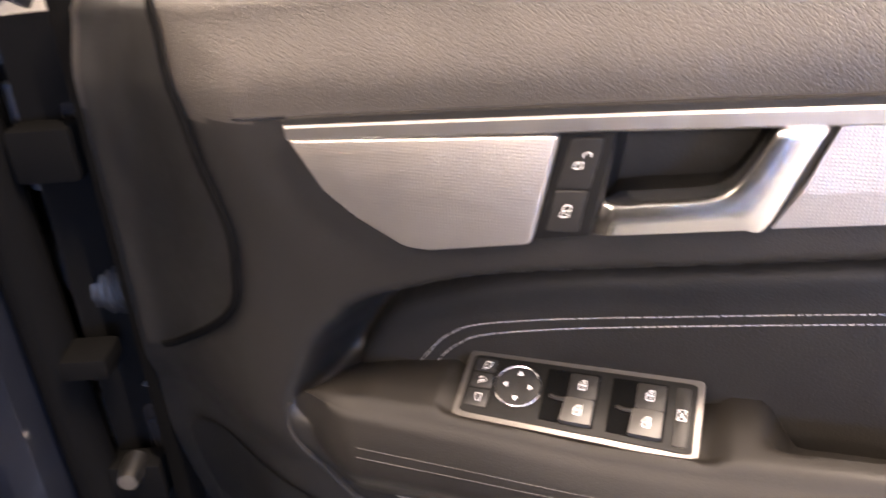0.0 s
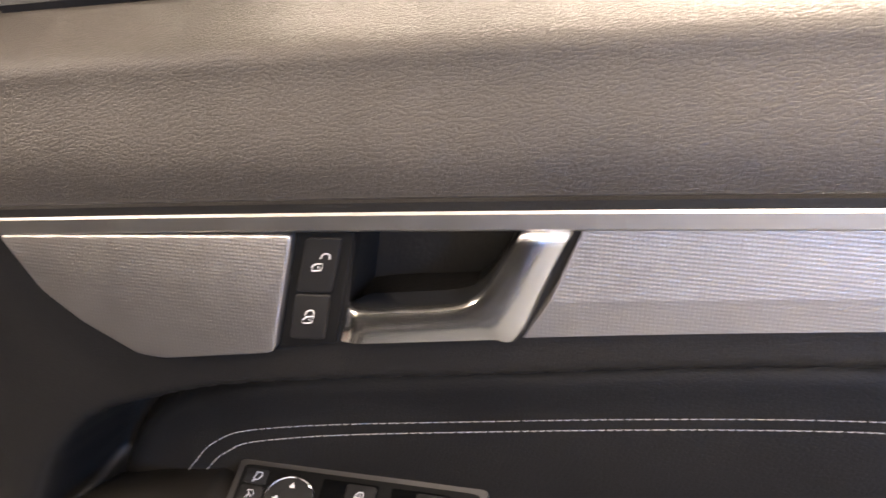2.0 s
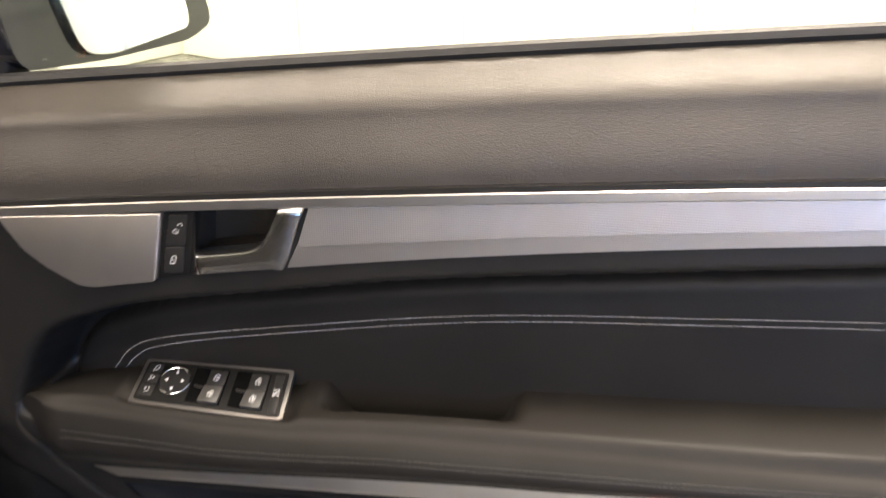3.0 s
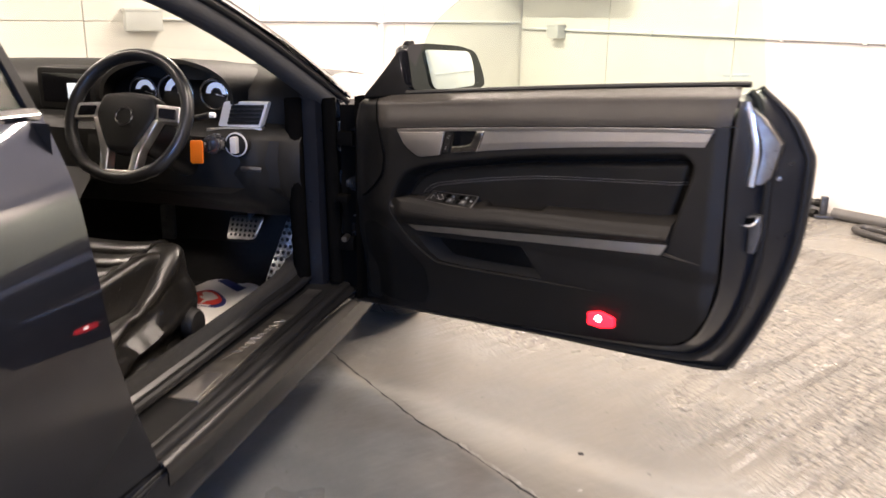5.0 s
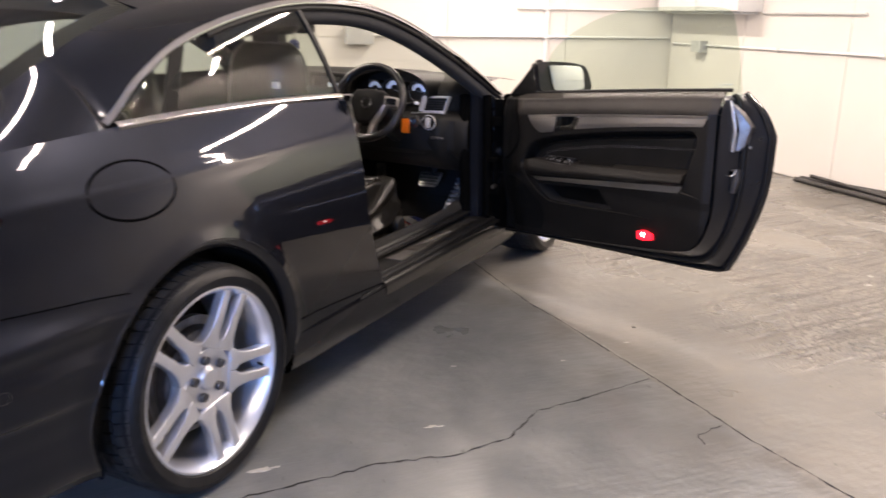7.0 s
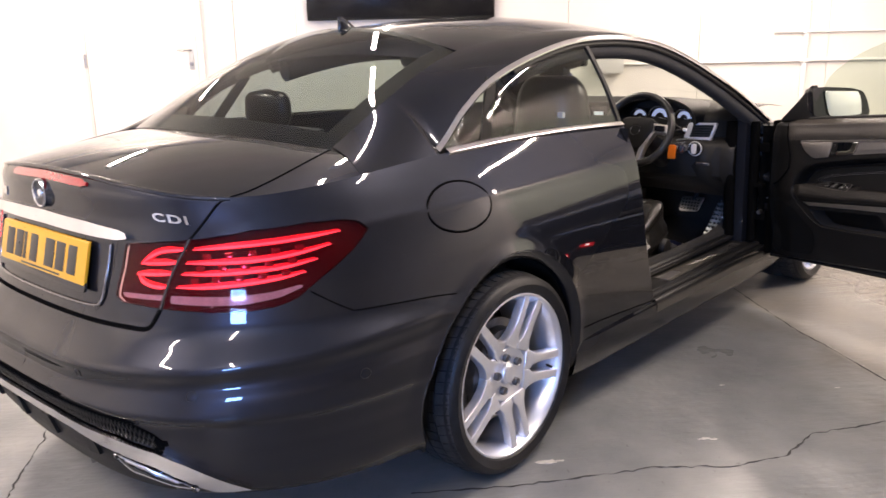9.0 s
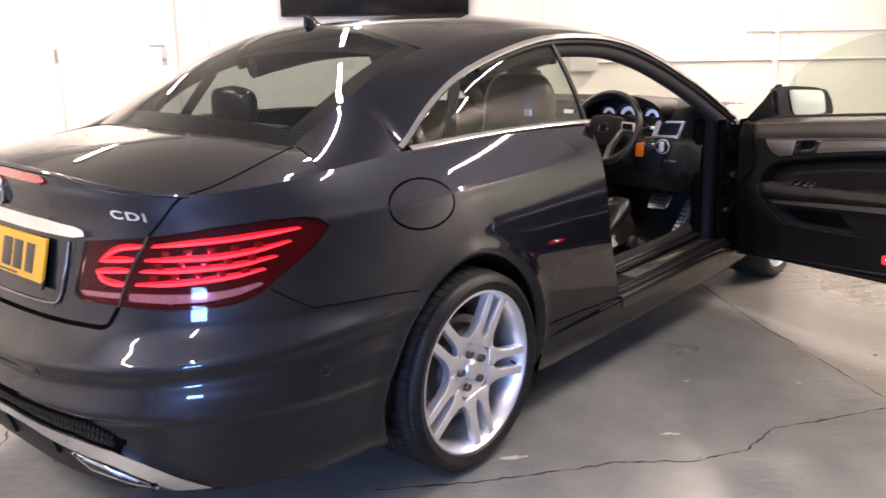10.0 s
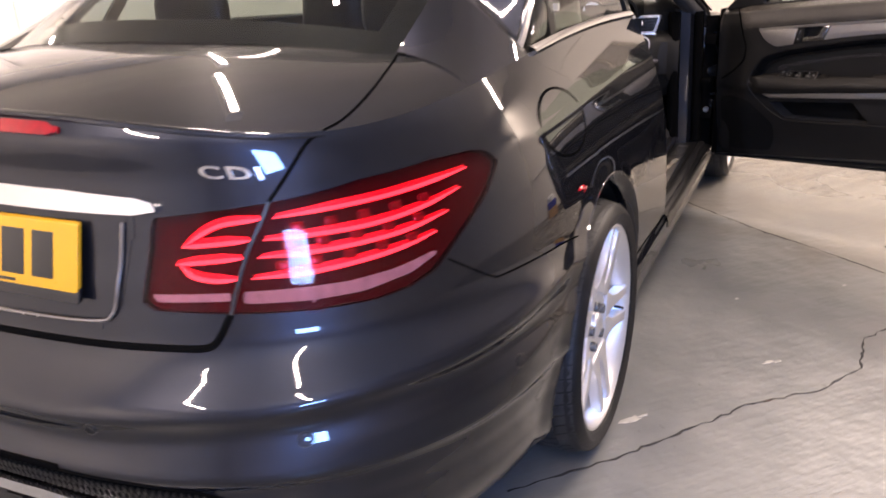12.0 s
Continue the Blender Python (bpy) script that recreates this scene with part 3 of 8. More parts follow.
for chip_x, chip_y, chip_size in ((1.24, 0.585, 0.018), (1.265, 0.60, 0.010), (0.92, 0.113, 0.030), (0.95, 0.15, 0.012), (1.45, 1.30, 0.010), (1.62, 1.60, 0.008), (1.10, 1.05, 0.008)):
    chip(chip_x, chip_y, chip_size, int(chip_x * 1000))
solo("floor_spot", pad([(1.606 + 0.008 * math.cos(a), 1.786 + 0.006 * math.sin(a)) for a in steps(0, 2 * math.pi, 10)[:-1]], lambda a, b, h: Vector((a, b, h)), 0.0002, 0.004, 0.002), CRACK, "dark speck on the floor", "floor speck", kind="structure")

# wall boards of both seen walls
PANEL_SEAMS = [-4.80, -3.68, -2.44, -1.18, 0.07, 1.32, 2.57, 3.82, 4.98]


def wall_boards():
    end, side = bpy.data.objects["wall_end"], bpy.data.objects["wall_long"]
    for q0, q1 in zip(PANEL_SEAMS, PANEL_SEAMS[1:]):
        for z0, z1 in ((0.006, 1.030), (1.036, 2.2), (2.206, TOP - 0.01)):
            part("panel", room_box(P1 - 0.012, q0 + 0.003, z0, P1 - 0.0005, q1 - 0.003, z1, 0.002), WALLPAINT, end, smooth=False)
    seams = [5.59, 4.40, 3.16, 1.92, 0.68, -0.56]
    for p1, p0 in zip(seams, seams[1:]):
        for z0, z1 in ((0.006, 1.075), (1.081, 2.2), (2.206, TOP - 0.01)):
            part("panel", room_box(p0 + 0.003, Q0 + 0.0005, z0, p1 - 0.003, Q0 + 0.012, z1, 0.002), WALLPAINT, side, smooth=False)
    for p0, p1 in ((-0.557, -1.11), (-1.116, -1.25)):
        part("panel", room_box(p1 + 0.003, Q0 + 0.0005, 0.006, p0 - 0.003, Q0 + 0.012, TOP - 0.01, 0.002), WALLPAINT, side, smooth=False)


wall_boards()


def pipe(name, pts, r, mat, label, category="conduit", n=10):
    return solo(name, sweep([room(*p) for p in pts], ring(r, n)), mat, label, category)


def junction_box(p, q, z, dp, dq, high, label):
    bx = thing("junction_box", room(p, q, z), label, "junction box", "wall boxes")
    part("box_body", room_box(p - dp, q - dq, z - high, p + dp, q + dq, z + high, 0.008), BOXGREY, bx)
    part("box_lid", room_box(p - dp * 1.06, q - dq * 1.04, z + high * 0.72, p + dp * 1.06, q + dq * 1.04, z + high * 1.04, 0.004), BOXGREY, bx)
    return bx


BOXGREY = material("grey_box_plastic", (0.52, 0.52, 0.50), 0.4, 0.0, 0.06, 12)
W1F, W2F = P1 - 0.012, Q0 + 0.012
pipe("conduit", [(W1F - 0.013, q, 1.045) for q in steps(Q0 + 0.05, 4.9, 30)], 0.011, PVC, "white plastic conduit along the end wall")
pipe("conduit", [(p, W2F + 0.013, 1.095) for p in steps(2.42, P1 - 0.05, 20)], 0.011, PVC, "white plastic conduit along the long wall")
pipe("conduit", [(p, W2F + 0.011, 1.36) for p in steps(3.87, P1 - 0.05, 10)], 0.009, PVC, "thin white conduit on the long wall")
pipe("conduit", [(W1F - 0.011, q, 1.345) for q in steps(-3.44, -2.3, 10)], 0.014, BOXGREY, "grey conduit on the end wall")
pipe("wall_pipe", [(4.17, W2F + 0.024, z) for z in steps(0.02, TOP - 0.02, 12)], 0.024, PVC, "white upright pipe on the long wall", "pipe", 14)
for clip_z in (0.5, 1.095, 1.36, 1.9):
    solo("pipe_clip", room_box(4.135, W2F, clip_z - 0.014, 4.205, W2F + 0.052, clip_z + 0.014, 0.004), PVC, "white clip round the wall pipe", "pipe clip", "pipe clips")
for clip_q in (-2.06, -1.5, -0.3, 0.6, -3.2):
    solo("conduit_clip", room_box(W1F - 0.027, clip_q - 0.012, 1.028, W1F, clip_q + 0.012, 1.062, 0.003), BOXGREY, "small clip holding the conduit", "conduit clip", "conduit clips")
junction_box(W1F - 0.045, -4.28, 1.03, 0.045, 0.075, 0.055, "grey plastic junction box on the end wall")
junction_box(W1F - 0.04, -0.80, 1.035, 0.04, 0.06, 0.055, "grey plastic junction box with a hanging cable")
junction_box(2.30, W2F + 0.05, 1.09, 0.125, 0.05, 0.075, "pale grey junction box on the long wall")
pipe("hanging_cable", [tuple(p) for p in smooth_line([(W1F - 0.02, -0.80, 0.98), (W1F - 0.02, -0.83, 0.72), (W1F - 0.02, -0.79, 0.52), (W1F - 0.03, -0.72, 0.40), (W1F - 0.06, -0.66, 0.10), (W1F - 0.10, -0.60, 0.012)], 40)], 0.005, BOXGREY, "thin grey cable hanging down the end wall", "cable", 8)

# white cupboard near the corner and the louvred vent
cup = thing("wall_cabinet", room(W1F - 0.12, -4.1, 1.35), "bright white cabinet fixed high in the corner", "cabinet")
part("cabinet_body", room_box(W1F - 0.24, -4.72, 1.355, W1F, -3.47, 2.05, 0.006), PVC, cup)
part("cabinet_door", room_box(W1F - 0.262, -4.715, 1.362, W1F - 0.242, -4.10, 2.043, 0.005), PVC, cup)
part("cabinet_door", room_box(W1F - 0.262, -4.092, 1.362, W1F - 0.242, -3.475, 2.043, 0.005), PVC, cup)
part("base_strip", room_box(W1F - 0.20, -4.68, 1.335, W1F - 0.02, -3.5, 1.355, 0.003), BOXGREY, cup)
VENT = material("vent_brown_grey", (0.36, 0.33, 0.29), 0.5, 0.1, 0.1, 20)
vent = thing("wall_vent", room(W1F, -2.88, 1.5), "louvred grey vent in the end wall", "vent")
for v0, v1 in ((-3.13, -3.105), (-2.885, -2.865), (-2.655, -2.63)):
    part("vent_frame", room_box(W1F - 0.03, v0, 1.50, W1F, v1, 1.86, 0.003), VENT, vent)
for v0, v1 in ((1.485, 1.505), (1.855, 1.875)):
    part("vent_frame", room_box(W1F - 0.036, -3.14, v0, W1F, -2.62, v1, 0.003), VENT, vent)
for k in range(11):
    part("slat", room_box(W1F - 0.026, -3.105, 1.512 + 0.031 * k, W1F - 0.004, -2.655, 1.524 + 0.031 * k, 0.002), VENT, vent)

# screen
tv = thing("wall_screen", room(0.39, W2F, 1.535), "large dark flat screen fixed to the white wall", "screen")
part("screen_body", room_box(-0.45, W2F + 0.02, 1.535, 1.233, W2F + 0.07, 2.48, 0.008), BLACK, tv)
part("screen_glass", room_box(-0.437, W2F + 0.0705, 1.555, 1.22, W2F + 0.073, 2.468, 0.001), SCREEN, tv, "black glossy screen")
part("bracket", room_box(0.2, W2F + 0.0005, 1.8, 0.6, W2F + 0.02, 2.2, 0.002), STEELDARK, tv)

# white door in the long wall
FRAMEPAINT = material("door_frame_paint", (0.66, 0.63, 0.59), 0.4, 0.0, 0.05, 10)
LEAF = material("door_leaf_paint", (0.78, 0.75, 0.70), 0.4, 0.0, 0.03, 4, 0.04, 80)
door1 = thing("door_1", room(-1.93, W2F, 0), "white painted double door in the long wall, closed", "door", kind="structure")
for l0, l1 in ((-2.425, -1.455), (-3.42, -2.455)):
    part("door_leaf", room_box(l0, Q0 + 0.001, 0.01, l1, Q0 + 0.028, 2.25, 0.004), LEAF, door1, "white painted door leaf", smooth=False)
for l0, l1 in ((-1.45, -1.395), (-3.48, -3.425)):
    part("door_post", room_box(l0, Q0 + 0.001, 0.0, l1, Q0 + 0.045, 2.31, 0.004), FRAMEPAINT, door1, "grey-white door frame post", smooth=False)
part("door_post", room_box(-2.452, Q0 + 0.001, 0.01, -2.428, Q0 + 0.038, 2.25, 0.004), FRAMEPAINT, door1, smooth=False)
part("door_head", room_box(-3.48, Q0 + 0.001, 2.255, -1.395, Q0 + 0.045, 2.31, 0.004), FRAMEPAINT, door1, smooth=False)
for hz in (0.35, 1.22, 1.95):
    part("hinge", sweep([room(-2.44, Q0 + 0.045, hz - 0.06), room(-2.44, Q0 + 0.045, hz + 0.06)], ring(0.014, 10)), STEEL, door1, "steel hinge")
hp = part("handle_plate", room_box(-1.53, Q0 + 0.028, 1.13, -1.485, Q0 + 0.036, 1.36, 0.003), BOXGREY, door1, "steel handle plate")
part("door_handle", sweep([room(*p) for p in smooth_line([(-1.508, Q0 + 0.034, 1.30), (-1.508, Q0 + 0.075, 1.30), (-1.53, Q0 + 0.085, 1.30), (-1.62, Q0 + 0.085, 1.30)], 16)], ring(0.009, 10)), STEEL, hp)
part("lock_knob", sweep([room(-1.508, Q0 + 0.034, 1.18), room(-1.508, Q0 + 0.06, 1.18)], ring(0.016, 14)), STEEL, hp)

# poles, pipe and hose on the floor by the end wall
PIPEGREY = material("grey_plastic_pipe", (0.10, 0.095, 0.09), 0.4, 0.0, 0.15, 12)


def floor_pole(a, b, r, label, mat=DARKTUBE):
    pole = thing("pole", (*a[:2], 0), label, "pole", "poles by the wall")
    part("tube", sweep([Vector(a), Vector(b)], ring(r, 14)), mat, pole)
    d = (Vector(b) - Vector(a)).normalized()
    part("end_ring", sweep([Vector(b) - d * 0.03, Vector(b) + d * 0.006], ring(r * 1.25, 14)), BLACK, pole)
    return pole


floor_pole((2.02, 5.86, 0.024), (2.80, 5.10, 0.075), 0.020, "dark grey plastic pole lying along the wall")
floor_pole((1.98, 5.80, 0.022), (2.76, 5.03, 0.024), 0.020, "dark grey plastic pole lying on the floor")
floor_pole((2.10, 5.78, 0.060), (2.72, 5.12, 0.050), 0.016, "thin dark pole lying on the others")
stand = thing("pole_clamp", (2.80, 5.04, 0), "dark metal clamp holding the pole ends", "clamp")
part("foot", box(2.75, 4.98, 0.0, 2.86, 5.10, 0.02, 0.004), STEELDARK, stand)
part("upright", box(2.785, 5.02, 0.021, 2.825, 5.06, 0.13, 0.005), STEELDARK, stand)
solo("floor_pipe", sweep([Vector(p) for p in ((2.86, 5.02, 0.035), (3.15, 4.80, 0.035), (3.55, 4.42, 0.035), (4.0, 3.98, 0.035))], ring(0.034, 16)), PIPEGREY, "thick grey pipe lying along the foot of the wall", "pipe")
hose = smooth_line([(3.75, 4.05, 0.03), (3.45, 4.30, 0.022), (3.22, 4.50, 0.020), (3.02, 4.72, 0.020), (2.93, 4.72, 0.020), (2.93, 4.62, 0.020), (3.10, 4.40, 0.020), (3.28, 4.12, 0.020), (3.33, 3.98, 0.025), (3.30, 3.86, 0.025), (3.42, 3.75, 0.03)], 110)
solo("vacuum_hose", sweep(hose, ring(0.020, 12), scale=[1.0 + 0.08 * (k % 2) for k in range(111)]), DARKTUBE, "ribbed black hose looped on the floor", "hose")
wand = thing("hose_wand", (3.30, 4.42, 0), "grey metal hose wand lying on the floor", "wand")
part("wand_tube", sweep([Vector((3.16, 4.62, 0.06)), Vector((3.50, 4.20, 0.075))], ring(0.016, 12)), STEEL, wand)
part("wand_joint", sweep([Vector((3.30, 4.45, 0.067)), Vector((3.37, 4.36, 0.070))], ring(0.026, 12)), BLACK, wand)
cable_line = smooth_line([(3.30, 3.70, 0.008), (3.14, 3.55, 0.008), (3.12, 3.42, 0.008), (3.22, 3.28, 0.008), (3.30, 3.30, 0.010), (3.22, 3.42, 0.016), (3.14, 3.30, 0.018), (3.24, 3.12, 0.010), (3.5, 3.0, 0.008)], 80)
solo("power_cable", sweep(cable_line, ring(0.007, 8)), BLACK, "black power cable in loose loops on the floor", "cable")
WOODEN = material("pale_plywood", (0.45, 0.26, 0.11), 0.55, 0.0, 0.2, 9, 0.1, 60)
BLUE = material("blue_plastic", (0.012, 0.03, 0.30), 0.3, 0.0, 0.08, 14)
crate = thing("wooden_crate", (3.50, 3.62, 0), "small pale plywood crate on the floor", "crate")
tilt = Matrix.Translation((3.50, 3.62, 0)) @ pose(0, 0, 0, 0, 0, -45)
for b0 in ((-0.16, -0.14, 0.0, 0.16, -0.125, 0.20), (-0.16, 0.125, 0.0, 0.16, 0.14, 0.20), (-0.16, -0.124, 0.0, -0.145, 0.124, 0.20), (0.145, -0.124, 0.0, 0.16, 0.124, 0.20), (-0.144, -0.124, 0.185, 0.144, 0.124, 0.20)):
    part("board", merge(bmesh.new(), box(*b0, 0.002), tilt), WOODEN, crate, smooth=False)
tool = thing("vacuum_machine", (3.50, 3.62, 0.201), "blue plastic machine with a white top on a crate", "machine")
part("blue_body", merge(bmesh.new(), box(-0.15, -0.13, 0.201, 0.15, 0.13, 0.36, 0.025), tilt), BLUE, tool)
part("white_top", merge(bmesh.new(), lathe([(0.0, 0.50), (0.07, 0.495), (0.115, 0.46), (0.13, 0.40), (0.125, 0.361), (0.0, 0.361)], "z", 28), tilt), PVC, tool, "white domed top")
part("hose_port", sweep([Vector((3.43, 3.70, 0.28)), Vector((3.38, 3.76, 0.27))], ring(0.03, 14)), BLACK, tool)

# ceiling lamps, some of them added as fill
for tube_p, tube_q, share, turned, long in TUBES:
    lampthing = thing("ceiling_lamp", room(tube_p, tube_q, TOP - 0.15), "white batten lamp under the ceiling, lit, some added as fill", "lamp", "ceiling lamps")
    half = long / 2 + 0.02
    half_p, half_q = (half, 0.045) if turned else (0.045, half)
    part("lamp_body", room_box(tube_p - half_p, tube_q - half_q, TOP - 0.13, tube_p + half_p, tube_q + half_q, TOP - 0.0005, 0.006), PVC, lampthing)
    for s in (-1, 1):
        cap_p, cap_q = (tube_p + s * (half + 0.005), tube_q) if turned else (tube_p, tube_q + s * (half + 0.005))
        wide_p, wide_q = (0.012, 0.05) if turned else (0.05, 0.012)
        part("end_cap", room_box(cap_p - wide_p, cap_q - wide_q, TOP - 0.155, cap_p + wide_p, cap_q + wide_q, TOP - 0.01, 0.004), PVC, lampthing)
window = thing("window_1", room((DAY_P0 + DAY_P1) / 2, Q1, DAY_Z0), "daylit window in the unseen grey wall", "window", kind="structure")
for w0, w1, z0, z1 in ((DAY_P0, DAY_P0 + 0.05, DAY_Z0, DAY_Z1), (DAY_P1 - 0.05, DAY_P1, DAY_Z0, DAY_Z1), (DAY_P0 + 0.051, DAY_P1 - 0.051, DAY_Z0, DAY_Z0 + 0.05), (DAY_P0 + 0.051, DAY_P1 - 0.051, DAY_Z1 - 0.05, DAY_Z1)):
    part("window_frame", room_box(w0, Q1 + 0.04, z0, w1, Q1 + 0.10, z1, 0.004), PVC, window)

# ---------- the car ----------
def lerp_table(table, v):
    """Smooth reading of a short table of (key, value) pairs."""
    if v <= table[0][0]:
        return table[0][1]
    for (a, p), (b, q) in zip(table, table[1:]):
        if v <= b:
            f = (v - a) / (b - a)
            f = f * f * (3 - 2 * f) * 0.35 + f * 0.65
            return p + (q - p) * f
    return table[-1][1]


def bends(table):
    """Second derivatives of a natural cubic line through a table's pairs."""
    n = len(table)
    x, y = [p[0] for p in table], [p[1] for p in table]
    m, u = [0.0] * n, [0.0] * n
    for i in range(1, n - 1):
        s = (x[i] - x[i - 1]) / (x[i + 1] - x[i - 1])
        p = s * m[i - 1] + 2
        m[i] = (s - 1) / p
        d = (y[i + 1] - y[i]) / (x[i + 1] - x[i]) - (y[i] - y[i - 1]) / (x[i] - x[i - 1])
        u[i] = (6 * d / (x[i + 1] - x[i - 1]) - s * u[i - 1]) / p
    for i in range(n - 2, -1, -1):
        m[i] = m[i] * m[i + 1] + u[i]
    return m


BENDS = {}


def fair(table, v):
    """A fair curve through a table of (key, value) pairs."""
    key = id(table)
    if key not in BENDS:
        BENDS[key] = bends(table)
    m = BENDS[key]
    v = min(max(v, table[0][0]), table[-1][0])
    i = 0
    while i < len(table) - 2 and v > table[i + 1][0]:
        i += 1
    (x0, y0), (x1, y1) = table[i], table[i + 1]
    h = x1 - x0
    a, b = (x1 - v) / h, (v - x0) / h
    return a * y0 + b * y1 + ((a ** 3 - a) * m[i] + (b ** 3 - b) * m[i + 1]) * h * h / 6


# half width of the body at the rear axle, by height
WIDE = [(0.16, 0.795), (0.22, 0.834), (0.31, 0.857), (0.42, 0.868), (0.55, 0.873), (0.66, 0.867), (0.74, 0.854), (0.82, 0.830), (0.88, 0.805), (0.93, 0.776), (1.02, 0.715)]
# rearmost line of the body on its middle, by height
TAIL = [(0.16, -0.94), (0.22, -0.995), (0.30, -1.040), (0.36, -1.060), (0.40, -1.068), (0.432, -1.072), (0.444, -1.084), (0.452, -1.085), (0.468, -1.074), (0.486, -1.062), (0.500, -1.058), (0.515, -1.061), (0.530, -1.067), (0.538, -1.069), (0.545, -1.065), (0.555, -1.055), (0.57, -1.041), (0.59, -1.025), (0.61, -1.011), (0.63, -1.001), (0.65, -0.994), (0.72, -0.980), (0.80, -0.962), (0.90, -0.943), (0.955, -0.948), (1.0, -0.925)]
# the same line with the bumper's ledge smoothed away
CORNER = [(0.16, -0.93), (0.22, -0.985), (0.30, -1.030), (0.36, -1.045), (0.44, -1.045), (0.54, -1.028), (0.65, -0.995), (0.72, -0.980), (0.80, -0.962), (0.90, -0.943), (0.955, -0.948), (1.0, -0.925)]
# how far the ledge climbs on its way round the corner
CLIMB = [(-1.57, 0.0), (-1.35, 0.0), (-1.0, 0.022), (-0.7, 0.045), (-0.4, 0.065), (0.0, 0.07)]
# how the width changes towards the front
ALONG = [(0.0, 1.0), (0.5, 0.99), (1.0, 0.985), (2.0, 1.0), (2.6, 1.005), (3.1, 0.93), (3.5, 0.70), (3.62, 0.5)]
# top edge of the lower body: height by place along the side
SHOULDER = [(-1.57, 1.000), (-1.25, 0.993), (-1.0, 0.972), (-0.80, 0.957), (-0.55, 0.972), (-0.3, 0.995), (-0.12, 1.004), (0.4, 1.012), (0.88, 1.0), (1.5, 0.965), (2.1, 0.915), (2.7, 0.86), (3.4, 0.72), (3.62, 0.64)]
REAR_LENGTH = 1.57


def ease01(f):
    f = min(1.0, max(0.0, f))
    return f * f * (3 - 2 * f)


def body(u, z):
    """A place on the right flank and the tail: u is y ahead of the rear axle, and runs round the corner behind it."""
    w = fair(WIDE, z)
    if u >= 0:
        return (w * fair(ALONG, u), u, z)
    low = z - lerp_table(CLIMB, u) * ease01((z - 0.44) / 0.08) * ease01((0.71 - z) / 0.11)
    r = sum(lerp_table(TAIL, low + d) for d in (-0.006, 0, 0.006)) / 3
    b = (1 + u / REAR_LENGTH) * math.pi / 2
    s, c = math.sin(b), math.cos(b)
    w += (lerp_table(CORNER, low) - r) * ease01(c / 0.6)
    k = (abs(s) ** 3.1 + abs(c) ** 3.1) ** (-1 / 3.1)
    return (w * k * s, r * k * c, z)


def shoulder_z(u):
    return fair(SHOULDER, u)


ARCH_Y, ARCH_Z, ARCH_R = 0.014, 0.322, 0.352
B_EDGE = [(0.90, 1.03), (0.895, 0.995), (0.872, 0.90), (0.845, 0.80), (0.833, 0.70), (0.838, 0.60), (0.868, 0.50), (0.915, 0.40), (0.95, 0.33), (0.957, 0.318)]
car = thing("car", (0, 1.3, 0), "dark grey metallic two-door coupe with its driver door wide open", "car")


def flip(bm):
    """The mirror image on the other side of the car."""
    bmesh.ops.scale(bm, vec=(-1, 1, 1), verts=bm.verts)
    bmesh.ops.reverse_faces(bm, faces=bm.faces)
    return bm


def faced(bm, way=None):
    bmesh.ops.recalc_face_normals(bm, faces=bm.faces)
    return bm


def outward(bm, centre=(0, 0.8, 0.6)):
    """Turns a sheet's faces away from a place inside."""
    bm.normal_update()
    c = Vector(centre)
    s = sum((f.calc_center_median() - c).dot(f.normal) for f in bm.faces)
    if s < 0:
        bmesh.ops.reverse_faces(bm, faces=bm.faces)
    bm.normal_update()
    return bm


def arch_line(y0, n=40):
    r = ARCH_R + 0.027
    return [(y0 + r * math.cos(2 * math.pi * k / n), ARCH_Z + r * math.sin(2 * math.pi * k / n)) for k in range(n)]


SILL_TOP = 0.318
DOOR_FRONT = 2.10
OPENING = B_EDGE + [(1.2, SILL_TOP), (1.6, SILL_TOP), (DOOR_FRONT, SILL_TOP), (DOOR_FRONT, 0.6), (DOOR_FRONT, 1.1), (1.5, 1.1)]


def foot_z(u):
    """Lower edge of the body."""
    return 0.18 + 0.03 * (1 if u < -0.4 else max(0.0, -u / 0.4))


def rolled(u, z):
    """The skin, flared towards the edge of the rear wheel opening."""
    x, y, z = body(u, z)
    far = (math.hypot(u - ARCH_Y, z - ARCH_Z) - ARCH_R) / 0.075
    x += 0.014 * (1 - ease01(far)) * ease01((u + 0.75) / 0.3)
    # shoulder crease from the lamp's tip forward
    crease = (z - 0.868 - 0.02 * (u + 0.49)) / 0.015
    x += 0.0028 * math.exp(-crease * crease) * ease01((u + 0.62) / 0.16) * ease01((0.9 - u) / 0.8)
    return (x, y, z)


def flank(u, f):
    """By u and the share f of the height from the skirt to the shoulder."""
    return rolled(u, foot_z(u) + (shoulder_z(u) - foot_z(u)) * f)


def to_f(line):
    return [(u, (z - foot_z(u)) / (shoulder_z(u) - foot_z(u))) for u, z in line]


LAMP = [(-1.164, 0.712), (-1.155, 0.75), (-1.129, 0.842), (-1.05, 0.85), (-0.934, 0.860), (-0.775, 0.880), (-0.64, 0.888), (-0.552, 0.886), (-0.515, 0.878), (-0.489, 0.856), (-0.505, 0.842), (-0.538, 0.814), (-0.632, 0.754), (-0.684, 0.716), (-0.73, 0.701), (-0.785, 0.694), (-0.89, 0.693), (-1.009, 0.696), (-1.141, 0.700)]


